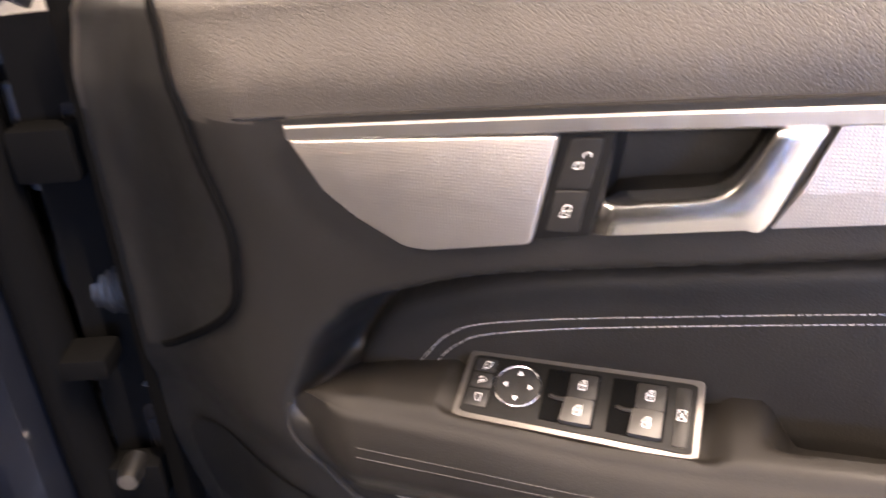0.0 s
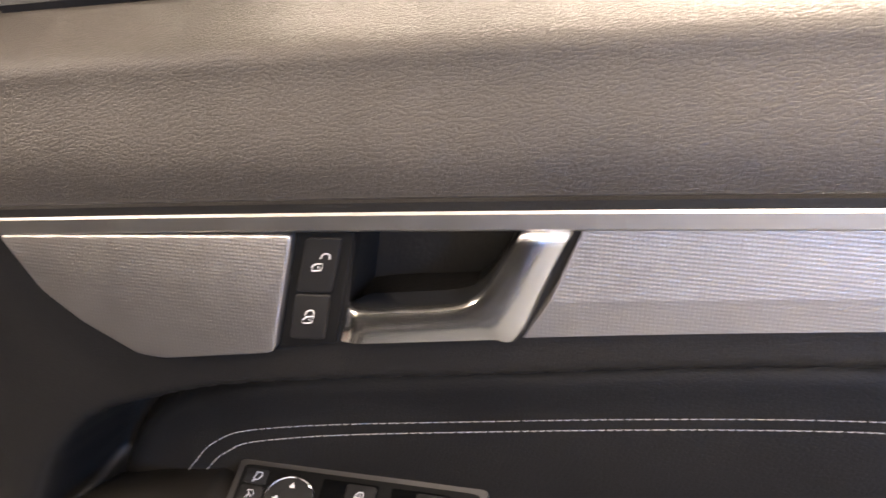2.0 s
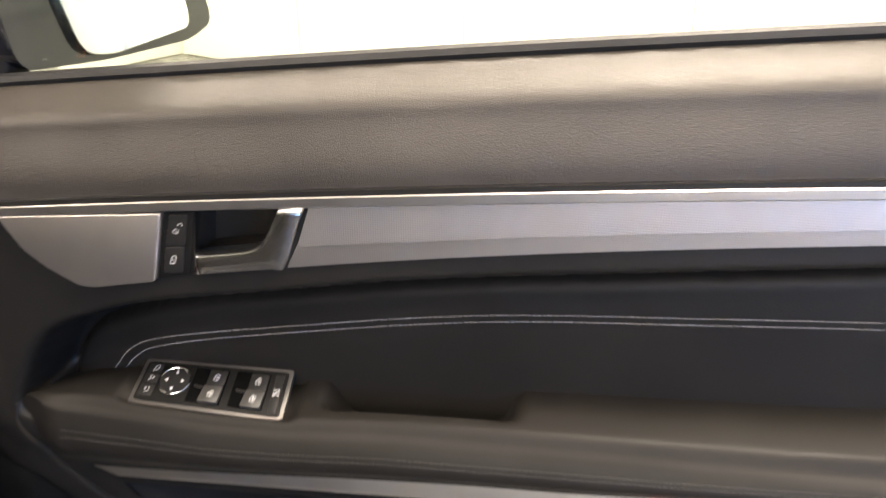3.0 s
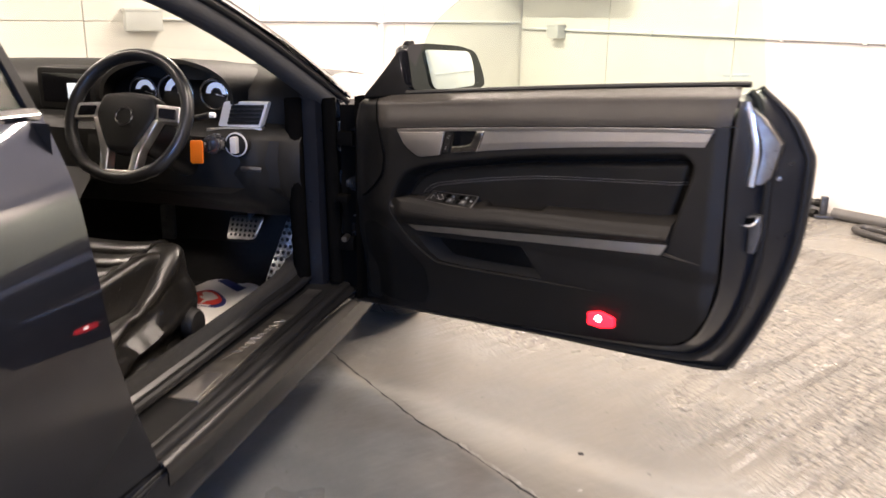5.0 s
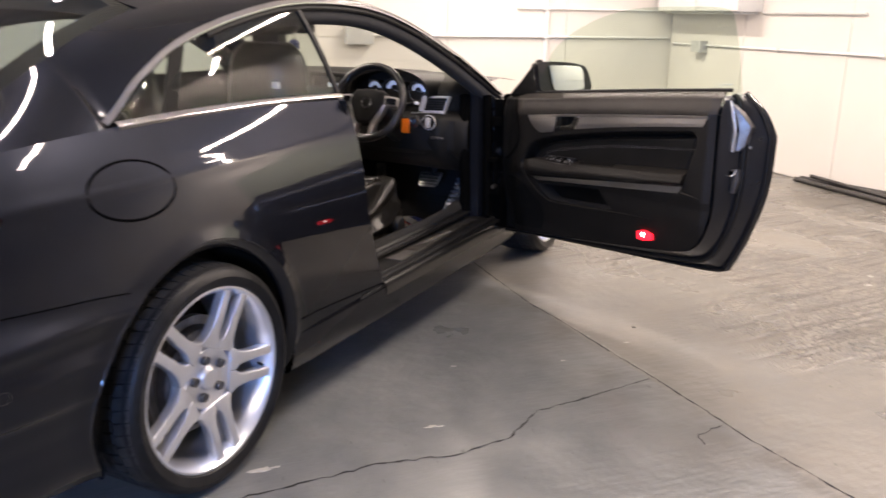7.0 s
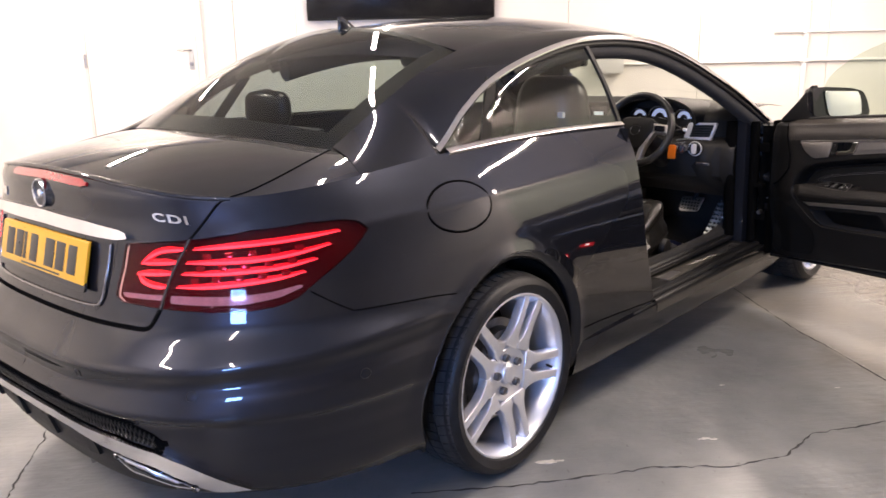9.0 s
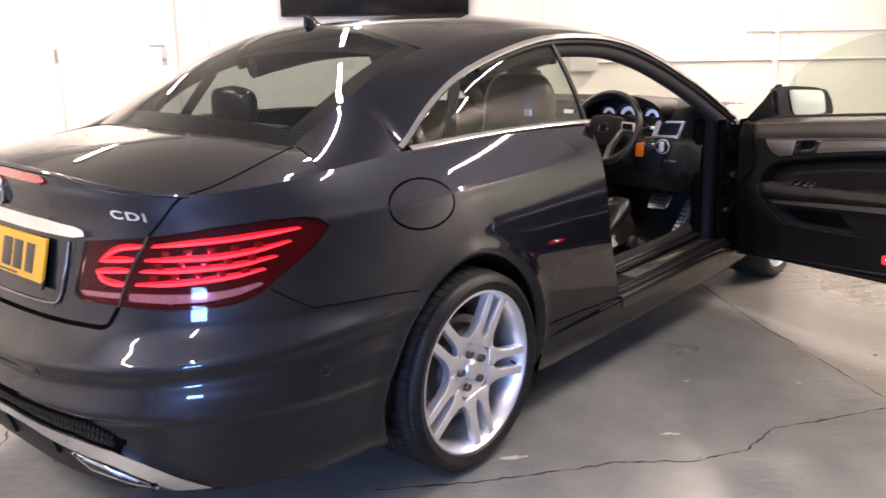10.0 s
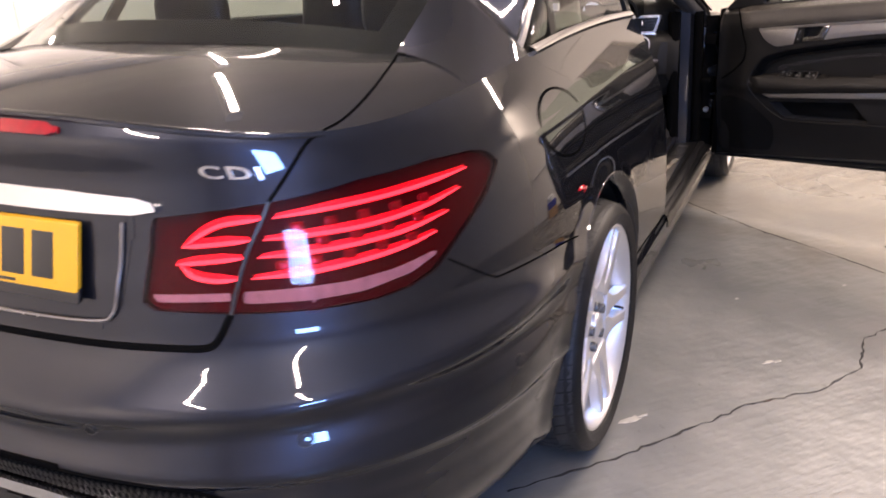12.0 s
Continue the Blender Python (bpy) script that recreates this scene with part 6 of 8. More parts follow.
def letters(word, size, place, mat, parent, name, label=""):
    """Raised letters in the built-in font on a surface place(a, b, h)."""
    cu = bpy.data.curves.new("t", "FONT")
    cu.body, cu.size, cu.extrude, cu.space_character = word, size, 0.0024, 1.2
    cu.offset = 0.0007
    ob = bpy.data.objects.new("t", cu)
    me = bpy.data.meshes.new_from_object(ob)
    left, right = min(v.co.x for v in me.vertices), max(v.co.x for v in me.vertices)
    for v in me.vertices:
        v.co = place((v.co.x - left) / (right - left), v.co.y, v.co.z + 0.0015)
    bpy.data.objects.remove(ob)
    bpy.data.curves.remove(cu)
    me.materials.clear()
    me.materials.append(mat)
    out = new(name, me)
    out.parent = parent
    out.matrix_parent_inverse = parent_world(parent).inverted()
    return tagged(out, label)


def build_tail():
    build_lamp(1)
    build_lamp(-1)
    # boot lid shut line
    half = [(-0.800, 0.955), (-0.830, 0.944), (-0.882, 0.904), (-0.929, 0.862)]
    seam_line("shut_line", half, 0.003, car)
    seam_line("shut_line", [(mirrored_u(u), z) for u, z in half], 0.003, car)
    low = [(-1.014, 0.695), (-1.030, 0.665), (-1.040, 0.651), (-1.06, 0.644), (-1.128, 0.643), (-1.3, 0.640), (-1.57, 0.638)]
    full = low + [(mirrored_u(u), z) for u, z in reversed(low[:-1])]
    seam_line("shut_line", full, 0.006, car, 120, high=0.0012)
    for flipd in (False, True):
        way = (lambda line: [(mirrored_u(u), z) for u, z in line]) if flipd else (lambda line: line)
        seam_line("shut_line", way([(-0.15, 0.627), (-0.30, 0.65), (-0.432, 0.660), (-0.553, 0.6655)]), 0.0018, car)
        seam_line("shut_line", way([(-0.553, 0.6655), (-0.60, 0.692), (-0.655, 0.728)]), 0.0018, car)
        ringline = [(-0.165 + 0.134 * math.cos(t), 0.864 + 0.066 * math.sin(t)) for t in steps(0, 2 * math.pi, 40)]
        if not flipd:
            seam_line("fuel_flap_gap", ringline, 0.0034, car, 80, high=0.0016)
            o = [(-0.165 + 0.130 * math.cos(t), 0.864 + 0.063 * math.sin(t)) for t in steps(0, 2 * math.pi, 48)[:-1]]
            part("fuel_flap", patch(o, -0.002, 0.0012, 0, on_body, 0.012), PAINT, car, "round fuel filler flap", sharp=60)
    seam_line("shut_line", [(0.405, 0.352), (0.6, 0.345), (0.95, 0.320)], 0.002, car)
    # chrome bar, plate recess, plate
    bar = [(-1.113, 0.853), (-1.119, 0.866), (-1.148, 0.873), (-1.298, 0.882), (-1.57, 0.886), (-1.842, 0.882), (-1.992, 0.873), (-2.021, 0.866), (-2.027, 0.853), (-1.983, 0.847), (-1.57, 0.851), (-1.157, 0.847)]
    part("chrome_bar", patch(bar, -0.004, 0.014, 0, whole, 0.005), CHROME, car, "chrome bar above the number plate", sharp=50)
    recess = rounded([(-1.165, 0.845), (-1.205, 0.70), (-1.255, 0.672), (-1.57, 0.668), (-1.885, 0.672), (-1.935, 0.70), (-1.975, 0.845), (-1.57, 0.849)], 0.02, 5)
    part("plate_recess", patch(recess, -0.006, 0.0012, 0, whole, 0.02), PAINT, car, "panel behind the number plate")
    rim = smooth_line([(u, z, 0) for u, z in [(-1.185, 0.835), (-1.205, 0.74), (-1.222, 0.690), (-1.262, 0.677), (-1.42, 0.673), (-1.57, 0.672), (-1.72, 0.673), (-1.878, 0.677), (-1.918, 0.690), (-1.935, 0.74), (-1.955, 0.835)]], 90)
    part("recess_rim", sweep([whole(p.x, p.y, 0.004) for p in rim], ring(0.004, 8)), CHROME_DULL, car)

    def on_plate(a, b, h):
        return Vector((a, -0.978 + 0.24 * b - h * 0.97, 0.7805 + b * 0.972 - h * 0.23))

    plate = part("number_plate", pad(rounded([(-0.26, -0.0555), (0.26, -0.0555), (0.26, 0.0555), (-0.26, 0.0555)], 0.006), on_plate, -0.006, 0.002, 0.0008), YELLOW, car, "yellow number plate with plain dark bars")
    for k, x in enumerate((-0.225, -0.165, -0.112, -0.070, 0.022, 0.088, 0.158)):
        wide = (0.048, 0.048, 0.018, 0.046, 0.056, 0.052, 0.048)[k]
        part("plate_bar", pad([(x, -0.038), (x + wide, -0.038), (x + wide, 0.038), (x, 0.038)], on_plate, 0.001, 0.0028, 0.0003), INK, plate)
    part("plate_bar", pad([(-0.12, -0.051), (0.12, -0.051), (0.12, -0.046), (-0.12, -0.046)], on_plate, 0.001, 0.0024, 0.0002), INK, plate)
    for x in (-0.145, 0.075):
        part("plate_screw", lathe([(0.0, -0.004), (0.005, -0.003), (0.006, 0.0)], "y", 12, tuple(on_plate(x, 0.0, 0.001))), INK, plate)
    part("plate_holder", pad(rounded([(-0.262, -0.074), (0.262, -0.074), (0.262, -0.05), (-0.262, -0.05)], 0.004), on_plate, -0.008, 0.0005, 0.001), GLOSS, car)
    # badge and letters
    badge = part("badge", faced(lathe([(0.033, 0.0), (0.034, -0.007), (0.037, -0.0085), (0.0395, -0.006), (0.040, 0.012)], "y", 40, (-0.022, -0.951, 0.932))), CHROME, car, "round chrome badge ring, plain", sharp=30)
    part("badge_back", lathe([(0.0, -0.002), (0.034, -0.001)], "y", 32, (-0.022, -0.951, 0.932)), GLOSS_SOFT, badge)
    part("badge_boss", lathe([(0.0, -0.007), (0.010, -0.006), (0.013, -0.002)], "y", 20, (-0.022, -0.951, 0.932)), CHROME, badge)
    letters("CDI", 0.029, lambda a, b, h: on_body(-1.024 + a * 0.099, 0.903 - 0.008 * a + b * 0.98, h + 0.0005), CHROME, car, "badge_letters", "raised chrome letters on the boot lid")
    part("badge_mark", pad([(-2.02, 0.892), (-1.96, 0.892), (-1.96, 0.918), (-2.02, 0.918)], whole, -0.001, 0.003, 0.0006), CHROME, car)
    # third brake light on the lip
    hi = [(-1.86, 0.975), (-1.83, 0.985), (-1.57, 0.990), (-1.31, 0.985), (-1.285, 0.975), (-1.30, 0.966), (-1.57, 0.970), (-1.84, 0.966)]
    part("brake_light", patch(hi, -0.002, 0.007, 0, whole, 0.012), RED_SOFT, car, "red high brake light in the boot lip", sharp=60)
    lip = [shoulder(u) if u >= -1.57 else Vector((-shoulder(-3.14 - u).x, shoulder(-3.14 - u).y, shoulder(-3.14 - u).z)) for u in steps(-0.80, -2.34, 80)]
    part("boot_lip", sweep([p + Vector((0, 0.004, -0.004)) for p in lip], ring(0.009, 10, 0.8)), PAINT, car)
    # lower bumper
    black = [(-0.968, 0.378), (-1.0, 0.404), (-1.066, 0.430), (-1.208, 0.445), (-1.383, 0.450), (-1.57, 0.451)]
    black_low = [(-1.57, 0.405), (-1.36, 0.405), (-1.114, 0.385), (-1.03, 0.372), (-0.984, 0.362)]
    outline = black + [(mirrored_u(u), z) for u, z in reversed(black[:-1])] + [(mirrored_u(u), z) for u, z in reversed(black_low)] + black_low[1:]
    part("bumper_insert", patch(outline, -0.002, 0.003, 0, whole, 0.012), GAP_SHADE, car, "ribbed black bumper insert")
    bm = bmesh.new()
    for k in range(96):
        u = -1.0 - 1.14 * k / 95
        def edge(line, u=u):
            u = max(u, -3.14 - u)
            pts = sorted(line)
            for (a, za), (b, zb) in zip(pts, pts[1:]):
                if a <= u <= b:
                    return za + (zb - za) * (u - a) / (b - a)
            return pts[-1][1]
        z0, z1 = edge(black_low) + 0.003, max(edge(black) - 0.004, edge(black_low) + 0.006)
        for lean in (-0.006, 0.006):
            foot = [whole(u + lean + d, z0, h) for d in (-0.0014, 0.0014) for h in (0.002, 0.0065)]
            head = [whole(u - lean + d, z1, h) for d in (-0.0014, 0.0014) for h in (0.002, 0.0065)]
            f = [bm.verts.new(p) for p in foot]
            g = [bm.verts.new(p) for p in head]
            for i, j in ((0, 1), (1, 3), (3, 2), (2, 0)):
                bm.faces.new((f[i], f[j], g[j], g[i]))
    tagged(part("insert_lattice", faced(bm), BLACK, car, "fine black lattice of the bumper insert"), kind="stuff")
    top = [(-0.80, 0.242), (-0.863, 0.286), (-0.93, 0.330), (-0.99, 0.358), (-1.114, 0.382), (-1.36, 0.402), (-1.57, 0.403)]
    bot = [(-1.57, 0.378), (-1.36, 0.376), (-1.299, 0.372), (-1.133, 0.342), (-1.012, 0.312), (-0.95, 0.280), (-0.914, 0.251), (-0.885, 0.236)]
    outline = top + [(mirrored_u(u), z) for u, z in reversed(top[:-1])] + [(mirrored_u(u), z) for u, z in reversed(bot)] + bot[1:]
    part("chrome_blade", patch(outline, -0.002, 0.017, 0, whole, 0.006), CHROME, car, "chrome blade along the rear bumper", sharp=60)
    under = [(-1.57, 0.375), (-1.3, 0.37), (-1.133, 0.338), (-1.012, 0.308), (-1.0, 0.262), (-1.03, 0.21), (-1.57, 0.20)]
    outline = under[:-1] + [(mirrored_u(u), z) for u, z in reversed(under[:-1])]
    part("diffuser", patch(outline[1:], -0.004, 0.002, 0, whole, 0.02), BLACK, car, "black diffuser panel")
    for u in (-1.23, -1.46, -1.68, -1.91):
        bm = bmesh.new()
        o = [(0.0, 0.36), (0.0, 0.30), (0.06, 0.27), (0.14, 0.27), (0.14, 0.36)]
        rows = [[whole(u + da, z, 0.012 - depth) for depth, z in o] for da in (-0.022, 0.022)]
        sheet(rows, closed_v=True, bm=bm)
        bm.verts.ensure_lookup_table()
        bm.faces.new([bm.verts[k] for k in range(5)])
        bm.faces.new([bm.verts[5 + k] for k in range(5)])
        part("diffuser_fin", faced(bm), BLACK, car, smooth=False)
    for sgn in (1, -1):
        def place(u, z, h, sgn=sgn):
            p = on_body(u, z, h)
            return Vector((p.x * sgn, p.y, p.z))
        o = rounded([(-1.135, 0.334), (-1.03, 0.306), (-0.918, 0.244), (-0.985, 0.252), (-1.09, 0.285)], 0.012, 4)
        bm = pad(o, place, -0.08, 0.022, 0.006)
        part("exhaust_tip", bm, CHROME, car, "chrome exhaust trim", sharp=40)
        o2 = inset_outline(o, 0.012)
        part("exhaust_mouth", pad(o2, place, 0.018, 0.0226, 0.0003), GLOSS, car)
        for u, z in ((-0.523, 0.515), (-0.899, 0.508), (-1.25, 0.52)):
            o = [(u + 0.011 * math.cos(t), z + 0.010 * math.sin(t)) for t in steps(0, 2 * math.pi, 16)[:-1]]
            part("parking_sensor", pad(o, place, -0.002, 0.0015, 0.0008), PAINT, car, "flush parking sensor")
            rimline = [place(u + 0.0125 * math.cos(t), z + 0.0115 * math.sin(t), 0.0006) for t in steps(0, 2 * math.pi, 18)[:-1]]
            part("sensor_gap", sweep(rimline, ring(0.0009, 5), closed=True), INK, car)
    # aerial fin
    fin = smooth_line([(0, 0.235, 1.345), (0, 0.20, 1.352), (0, 0.17, 1.372), (0, 0.150, 1.384), (0, 0.142, 1.384), (0, 0.150, 1.36), (0, 0.14, 1.335)], 24)
    bm = bmesh.new()
    rows = []
    for f in steps(0, 1, 6):
        w = 0.018 * math.sqrt(max(0, 1 - f ** 1.6))
        zz = 1.350 + 0.058 * f
        rows.append([Vector((w * math.sin(a), 0.19 - 0.040 * f + (0.055 - 0.042 * f) * math.cos(a), zz)) for a in steps(0, 2 * math.pi, 20)[:-1]])
    sheet(rows, closed_v=True, bm=bm)
    part("aerial_fin", faced(bm), PAINT, car, "shark-fin roof aerial")


def build_glazing():
    rail = smooth_line(RAIL, 140)
    for sgn in (1, -1):
        def m(p, sgn=sgn):
            return Vector((p.x * sgn, p.y, p.z))
        out = [m(p + Vector((0.006, 0, 0.002))) for p in rail]
        part("chrome_rail", sweep(out, [(-0.010, -0.004), (0.010, -0.004), (0.010, 0.003), (0.006, 0.006), (-0.006, 0.006), (-0.010, 0.003)], up=[(0.8 * sgn, 0, 0.5)] * len(out)), CHROME, car, "chrome strip round the side window")
        front = 0.885 if sgn > 0 else 2.1
        belt = [m(shoulder(u) + Vector((0.002, 0, 0.002))) for u in steps(-0.128, front, 60)]
        part("belt_strip", sweep(belt, [(-0.009, -0.006), (0.009, -0.006), (0.009, 0.004), (0.004, 0.007), (-0.009, 0.007)], up=[(0.5 * sgn, 0, 0.85)] * len(belt)), CHROME, car, "chrome belt strip under the side window")
        # panes
        y_to = 0.80 if sgn > 0 else 2.0
        rows = []
        for k in range(41):
            f = k / 40
            top = by_y(RAIL, -0.10 + (y_to + 0.10) * f)
            low = shoulder(-0.12 + (y_to + (0.085 if sgn > 0 else 0.06) + 0.12) * f)
            rows.append([m(low.lerp(top, t) + Vector((-0.012 + 0.012 * math.sin(math.pi * t), 0, 0))) for t in steps(0, 1, 8)])
        ob = part("side_window", sheet(rows), PANE, car, "tinted rear side window")
        ob.visible_shadow = False
        bar = [rows[8][j] + Vector((0.004 * sgn, 0, 0)) for j in range(9)]
        bar = [m(shoulder(0.07).lerp(by_y(RAIL, 0.19), t) + Vector((-0.006, 0, 0))) for t in steps(0, 1, 8)]
        part("window_bar", sweep(bar, [(-0.022, -0.004), (0.022, -0.004), (0.022, 0.004), (-0.022, 0.004)], up=[(sgn, 0, 0.3)] * 9), FRIT, car, "black divider of the side window")
        if sgn > 0:
            edge = [p + Vector((0.002, 0.004, 0)) for p in rows[-1]]
            part("pane_edge", sweep(edge, [(-0.010, -0.005), (0.010, -0.005), (0.010, 0.005), (-0.010, 0.005)], up=[(1, 0, 0.3)] * 9), RUBBER, car, "black rubber edge of the side window")
        # inner lining and door seal along the opening
        inner = [m(p + Vector((-0.040, 0.0, -0.034))) for p in rail[0:110]]
        part("pillar_lining", sweep(inner, ring(0.046, 16, 0.8), up=[(0.8 * sgn, 0, 0.5)] * len(inner)), TRIM_DARK, car, "dark pillar lining")
        seal = [m(p + Vector((-0.004, 0.0, -0.020))) for p in rail[0:112]]
        part("door_seal", sweep(seal, ring(0.012, 10)), RUBBER, car, "black rubber seal round the door opening")
    # windscreen
    rows = []
    for f in steps(0, 1, 16):
        e = by_y(SEAM, 2.24 + (1.41 - 2.24) * f)
        rows.append([Vector((e.x * k, e.y + 0.13 * (1 - k * k) * (1 - 0.6 * f), e.z + 0.02 * (1 - k * k))) for k in steps(1, -1, 16)])
    foot = [Vector((0.62 * k, 2.36 + 0.20 * (1 - k * k), 0.905 + 0.02 * (1 - k * k))) for k in steps(1, -1, 16)]
    rows = [foot] + rows
    ob = part("windscreen", outward(sheet(rows)), PANE_CLEAR, car, "clear windscreen")
    ob.visible_shadow = False
    # bonnet
    rows = []
    for y in steps(2.2, 3.6, 20):
        p = shoulder(y)
        rows.append([Vector((p.x * k, y + 0.12 * (1 - k * k), p.z - 0.004 + 0.018 * (1 - k * k))) for k in steps(1, -1, 16)])
    part("bonnet", thicken(outward(sheet(rows)), 0.01), PAINT, car, "dark grey metallic bonnet")


def build_under():
    part("underbody", box(-0.64, -0.60, 0.165, 0.64, 3.4, 0.195, 0.01), BLACK, car)
    for y0 in (ARCH_Y, 2.76):
        for sgn in (1, -1):
            rows = [[Vector((x * sgn, y0 + (ARCH_R + 0.004) * math.cos(a), ARCH_Z + (ARCH_R + 0.004) * math.sin(a))) for a in steps(-0.25, math.pi + 0.18, 40)] for x in (0.838, 0.70, 0.52)]
            bm = sheet(rows)
            bm.verts.ensure_lookup_table()
            bm.faces.new([bm.verts[2 * 41 + k] for k in range(41)])
            part("arch_liner", faced(bm), BLACK, car, "black wheel arch liner")
            rows = []
            for a in steps(-0.36, math.pi + 0.36, 64):
                row = []
                for d, fall in ((0.034, 0.004), (0.030, -0.0012), (0.026, 0.0004), (0.010, 0.0125), (0.002, 0.019), (0.0, 0.024), (0.004, 0.045)):
                    p = rolled(y0 + (ARCH_R + max(d, 0.027)) * math.cos(a), ARCH_Z + (ARCH_R + max(d, 0.027)) * math.sin(a))
                    row.append(Vector(((p[0] - fall) * sgn, y0 + (ARCH_R + d) * math.cos(a), ARCH_Z + (ARCH_R + d) * math.sin(a))) if y0 > 1 else Vector(((p[0] - fall) * sgn, p[1] + (min(d, 0.027) - 0.027) * math.cos(a), ARCH_Z + (ARCH_R + d) * math.sin(a))))
                rows.append(row)
            part("arch_lip", faced(sheet(rows)), PAINT, car, "turned-in lip of the wheel arch", sharp=60)
    # side skirts
    for sgn in (1, -1):
        prof = [(0.80, 0.165), (0.822, 0.168), (0.838, 0.184), (0.848, 0.212), (0.8535, 0.245), (0.8555, 0.275), (0.8555, 0.300), (0.80, 0.302)]
        rows = []
        for y in steps(0.40, 2.42, 40):
            k = 1 - 0.008 * ease01((0.55 - y) / 0.15)
            rows.append([Vector((x * sgn * k * (1 if y < 1.7 else 1 - 0.0 * y), y, z)) for x, z in prof])
        bm = sheet(rows, closed_v=True)
        part("side_skirt", faced(bm), PAINT, car, "dark grey metallic side skirt", sharp=50)
    # sill on the open side
    prof = [(0.58, 0.19), (0.615, 0.20), (0.625, 0.355), (0.640, 0.374), (0.672, 0.376), (0.690, 0.362), (0.698, 0.333), (0.795, 0.331), (0.806, 0.318), (0.838, 0.316), (0.846, 0.306), (0.846, 0.26), (0.58, 0.19)]
    rows = [[Vector((x, y, z)) for x, z in prof] for y in steps(0.80, 2.16, 20)]
    part("door_sill", faced(sheet(rows)), GLOSS_SOFT, car, "black door sill", sharp=30)
    part("sill_carpet", sweep(smooth_line([(0.652, 0.84, 0.362), (0.652, 1.4, 0.362), (0.650, 1.9, 0.366), (0.640, 2.14, 0.40)], 24), ring(0.031, 12, 0.8)), CARPET, car, "dark carpet roll along the sill")
    part("sill_seal", sweep(smooth_line([(0.700, 0.82, 0.352), (0.700, 1.4, 0.350), (0.700, 2.0, 0.352), (0.690, 2.06, 0.37)], 24), ring(0.013, 10)), RUBBER, car, "black rubber door seal on the sill")
    part("sill_seal", sweep(smooth_line([(0.818, 0.90, 0.326), (0.820, 1.4, 0.324), (0.812, 2.08, 0.326)], 24), ring(0.017, 10, 0.7)), RUBBER, car, "black outer rubber seal on the sill")
    o = rounded([(0.714, 1.195), (0.792, 1.195), (0.770, 1.985), (0.724, 1.985)], 0.006)
    plate = part("sill_plate", pad(o, lambda a, b, h: Vector((a, b, 0.3325 + h)), -0.001, 0.003, 0.001), STEELWORN, car, "brushed steel sill plate with worn script")
    for k in range(7):
        x = 0.727 + k * 0.0078
        part("sill_groove", sweep([Vector((x, 1.76, 0.3357)), Vector((x - 0.002, 1.97, 0.3357))], ring(0.0009, 5)), INK, plate)
    o = rounded([(0.724, 1.195), (0.784, 1.200), (0.772, 1.345), (0.732, 1.335)], 0.008)
    part("sill_patch", pad(o, lambda a, b, h: Vector((a, b, 0.3356 + h)), -0.0005, 0.0012, 0.0005), SATIN, plate, "pale worn patch of bare metal")
    pts = [(0.744 + 0.012 * math.sin(k * 1.9) * (1 - 0.3 * math.sin(k * 0.5)) + 0.0006 * k, 1.47 + 0.0098 * k) for k in range(26)]
    part("sill_script", sweep(smooth_line([(a, b, 0.3362) for a, b in pts], 120), ring(0.0012, 6)), STEELWORN, plate, "unreadable raised script")
    part("script_tail", sweep(smooth_line([(0.728, 1.42, 0.336), (0.733, 1.455, 0.336), (0.744, 1.48, 0.336)], 10), ring(0.002, 6)), STEEL, plate)
    rows = [[Vector((x, y, z)) for x, z in ((0.800, 0.3215), (0.844, 0.3205), (0.8535, 0.313), (0.8575, 0.298), (0.8580, 0.270))] for y in steps(0.965, 2.10, 24)]
    part("sill_cover", faced(sheet(rows)), GLOSS_SOFT, car, "black rubber lip over the outer sill", sharp=60)
    # front post
    prof = [(0.672, 2.10), (0.702, 2.040), (0.748, 2.045), (0.775, 2.09), (0.78, 2.20), (0.66, 2.22)]
    rows = [[Vector((x - 0.02 * (z - 0.33), y, z)) for x, y in prof] for z in steps(0.30, 0.93, 14)]
    part("front_post", faced(sheet(rows, closed_v=True)), POSTPAINT, car, "dark blue-grey painted door post", sharp=50)
    # post seals, sheet and hinges take near-black to paint in deep shade
    part("post_seal", sweep(smooth_line([(0.686, 2.03, 0.36), (0.680, 2.025, 0.6), (0.672, 2.03, 0.92)], 14), ring(0.026, 12)), GAP_SHADE, car)
    part("post_seal", sweep(smooth_line([(0.786, 2.07, 0.34), (0.780, 2.07, 0.6), (0.768, 2.075, 0.92)], 14), ring(0.022, 12)), GAP_SHADE, car)
    part("post_cover", faced(sheet([[Vector((0.80, 2.09, z)), Vector((0.86, 2.11, z)), Vector((0.90, 2.16, z)), Vector((0.90, 2.26, z))] for z in steps(0.31, 0.90, 6)])), GAP_SHADE, car, "near-black sheet for the shade behind the hinges")
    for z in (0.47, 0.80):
        part("door_hinge", box(0.80, 2.055, z - 0.022, 0.85, 2.085, z + 0.022, 0.005), GAP_SHADE, car, "door hinge coloured near-black for its shade")
    part("hinge_bolt", lathe([(0.0, -0.012), (0.009, -0.012), (0.011, 0.0), (0.011, 0.02)], "y", 12, (0.825, 2.050, 0.49)), STEEL, car)
    part("check_strap", box(0.80, 2.03, 0.61, 0.84, 2.07, 0.63, 0.004), GAP_SHADE, car)
    # rear edge of the opening
    edge = smooth_line([(u, z, 0) for u, z in B_EDGE], 40)
    rows = [[Vector(body(p.x, p.y)) + Vector((-0.001, 0, 0)), Vector(body(p.x, p.y)) + Vector((-0.05, 0.012, 0)), Vector(body(p.x, p.y)) + Vector((-0.14, 0.0, 0))] for p in edge]
    part("rear_post", faced(sheet(rows)), POSTPAINT, car)


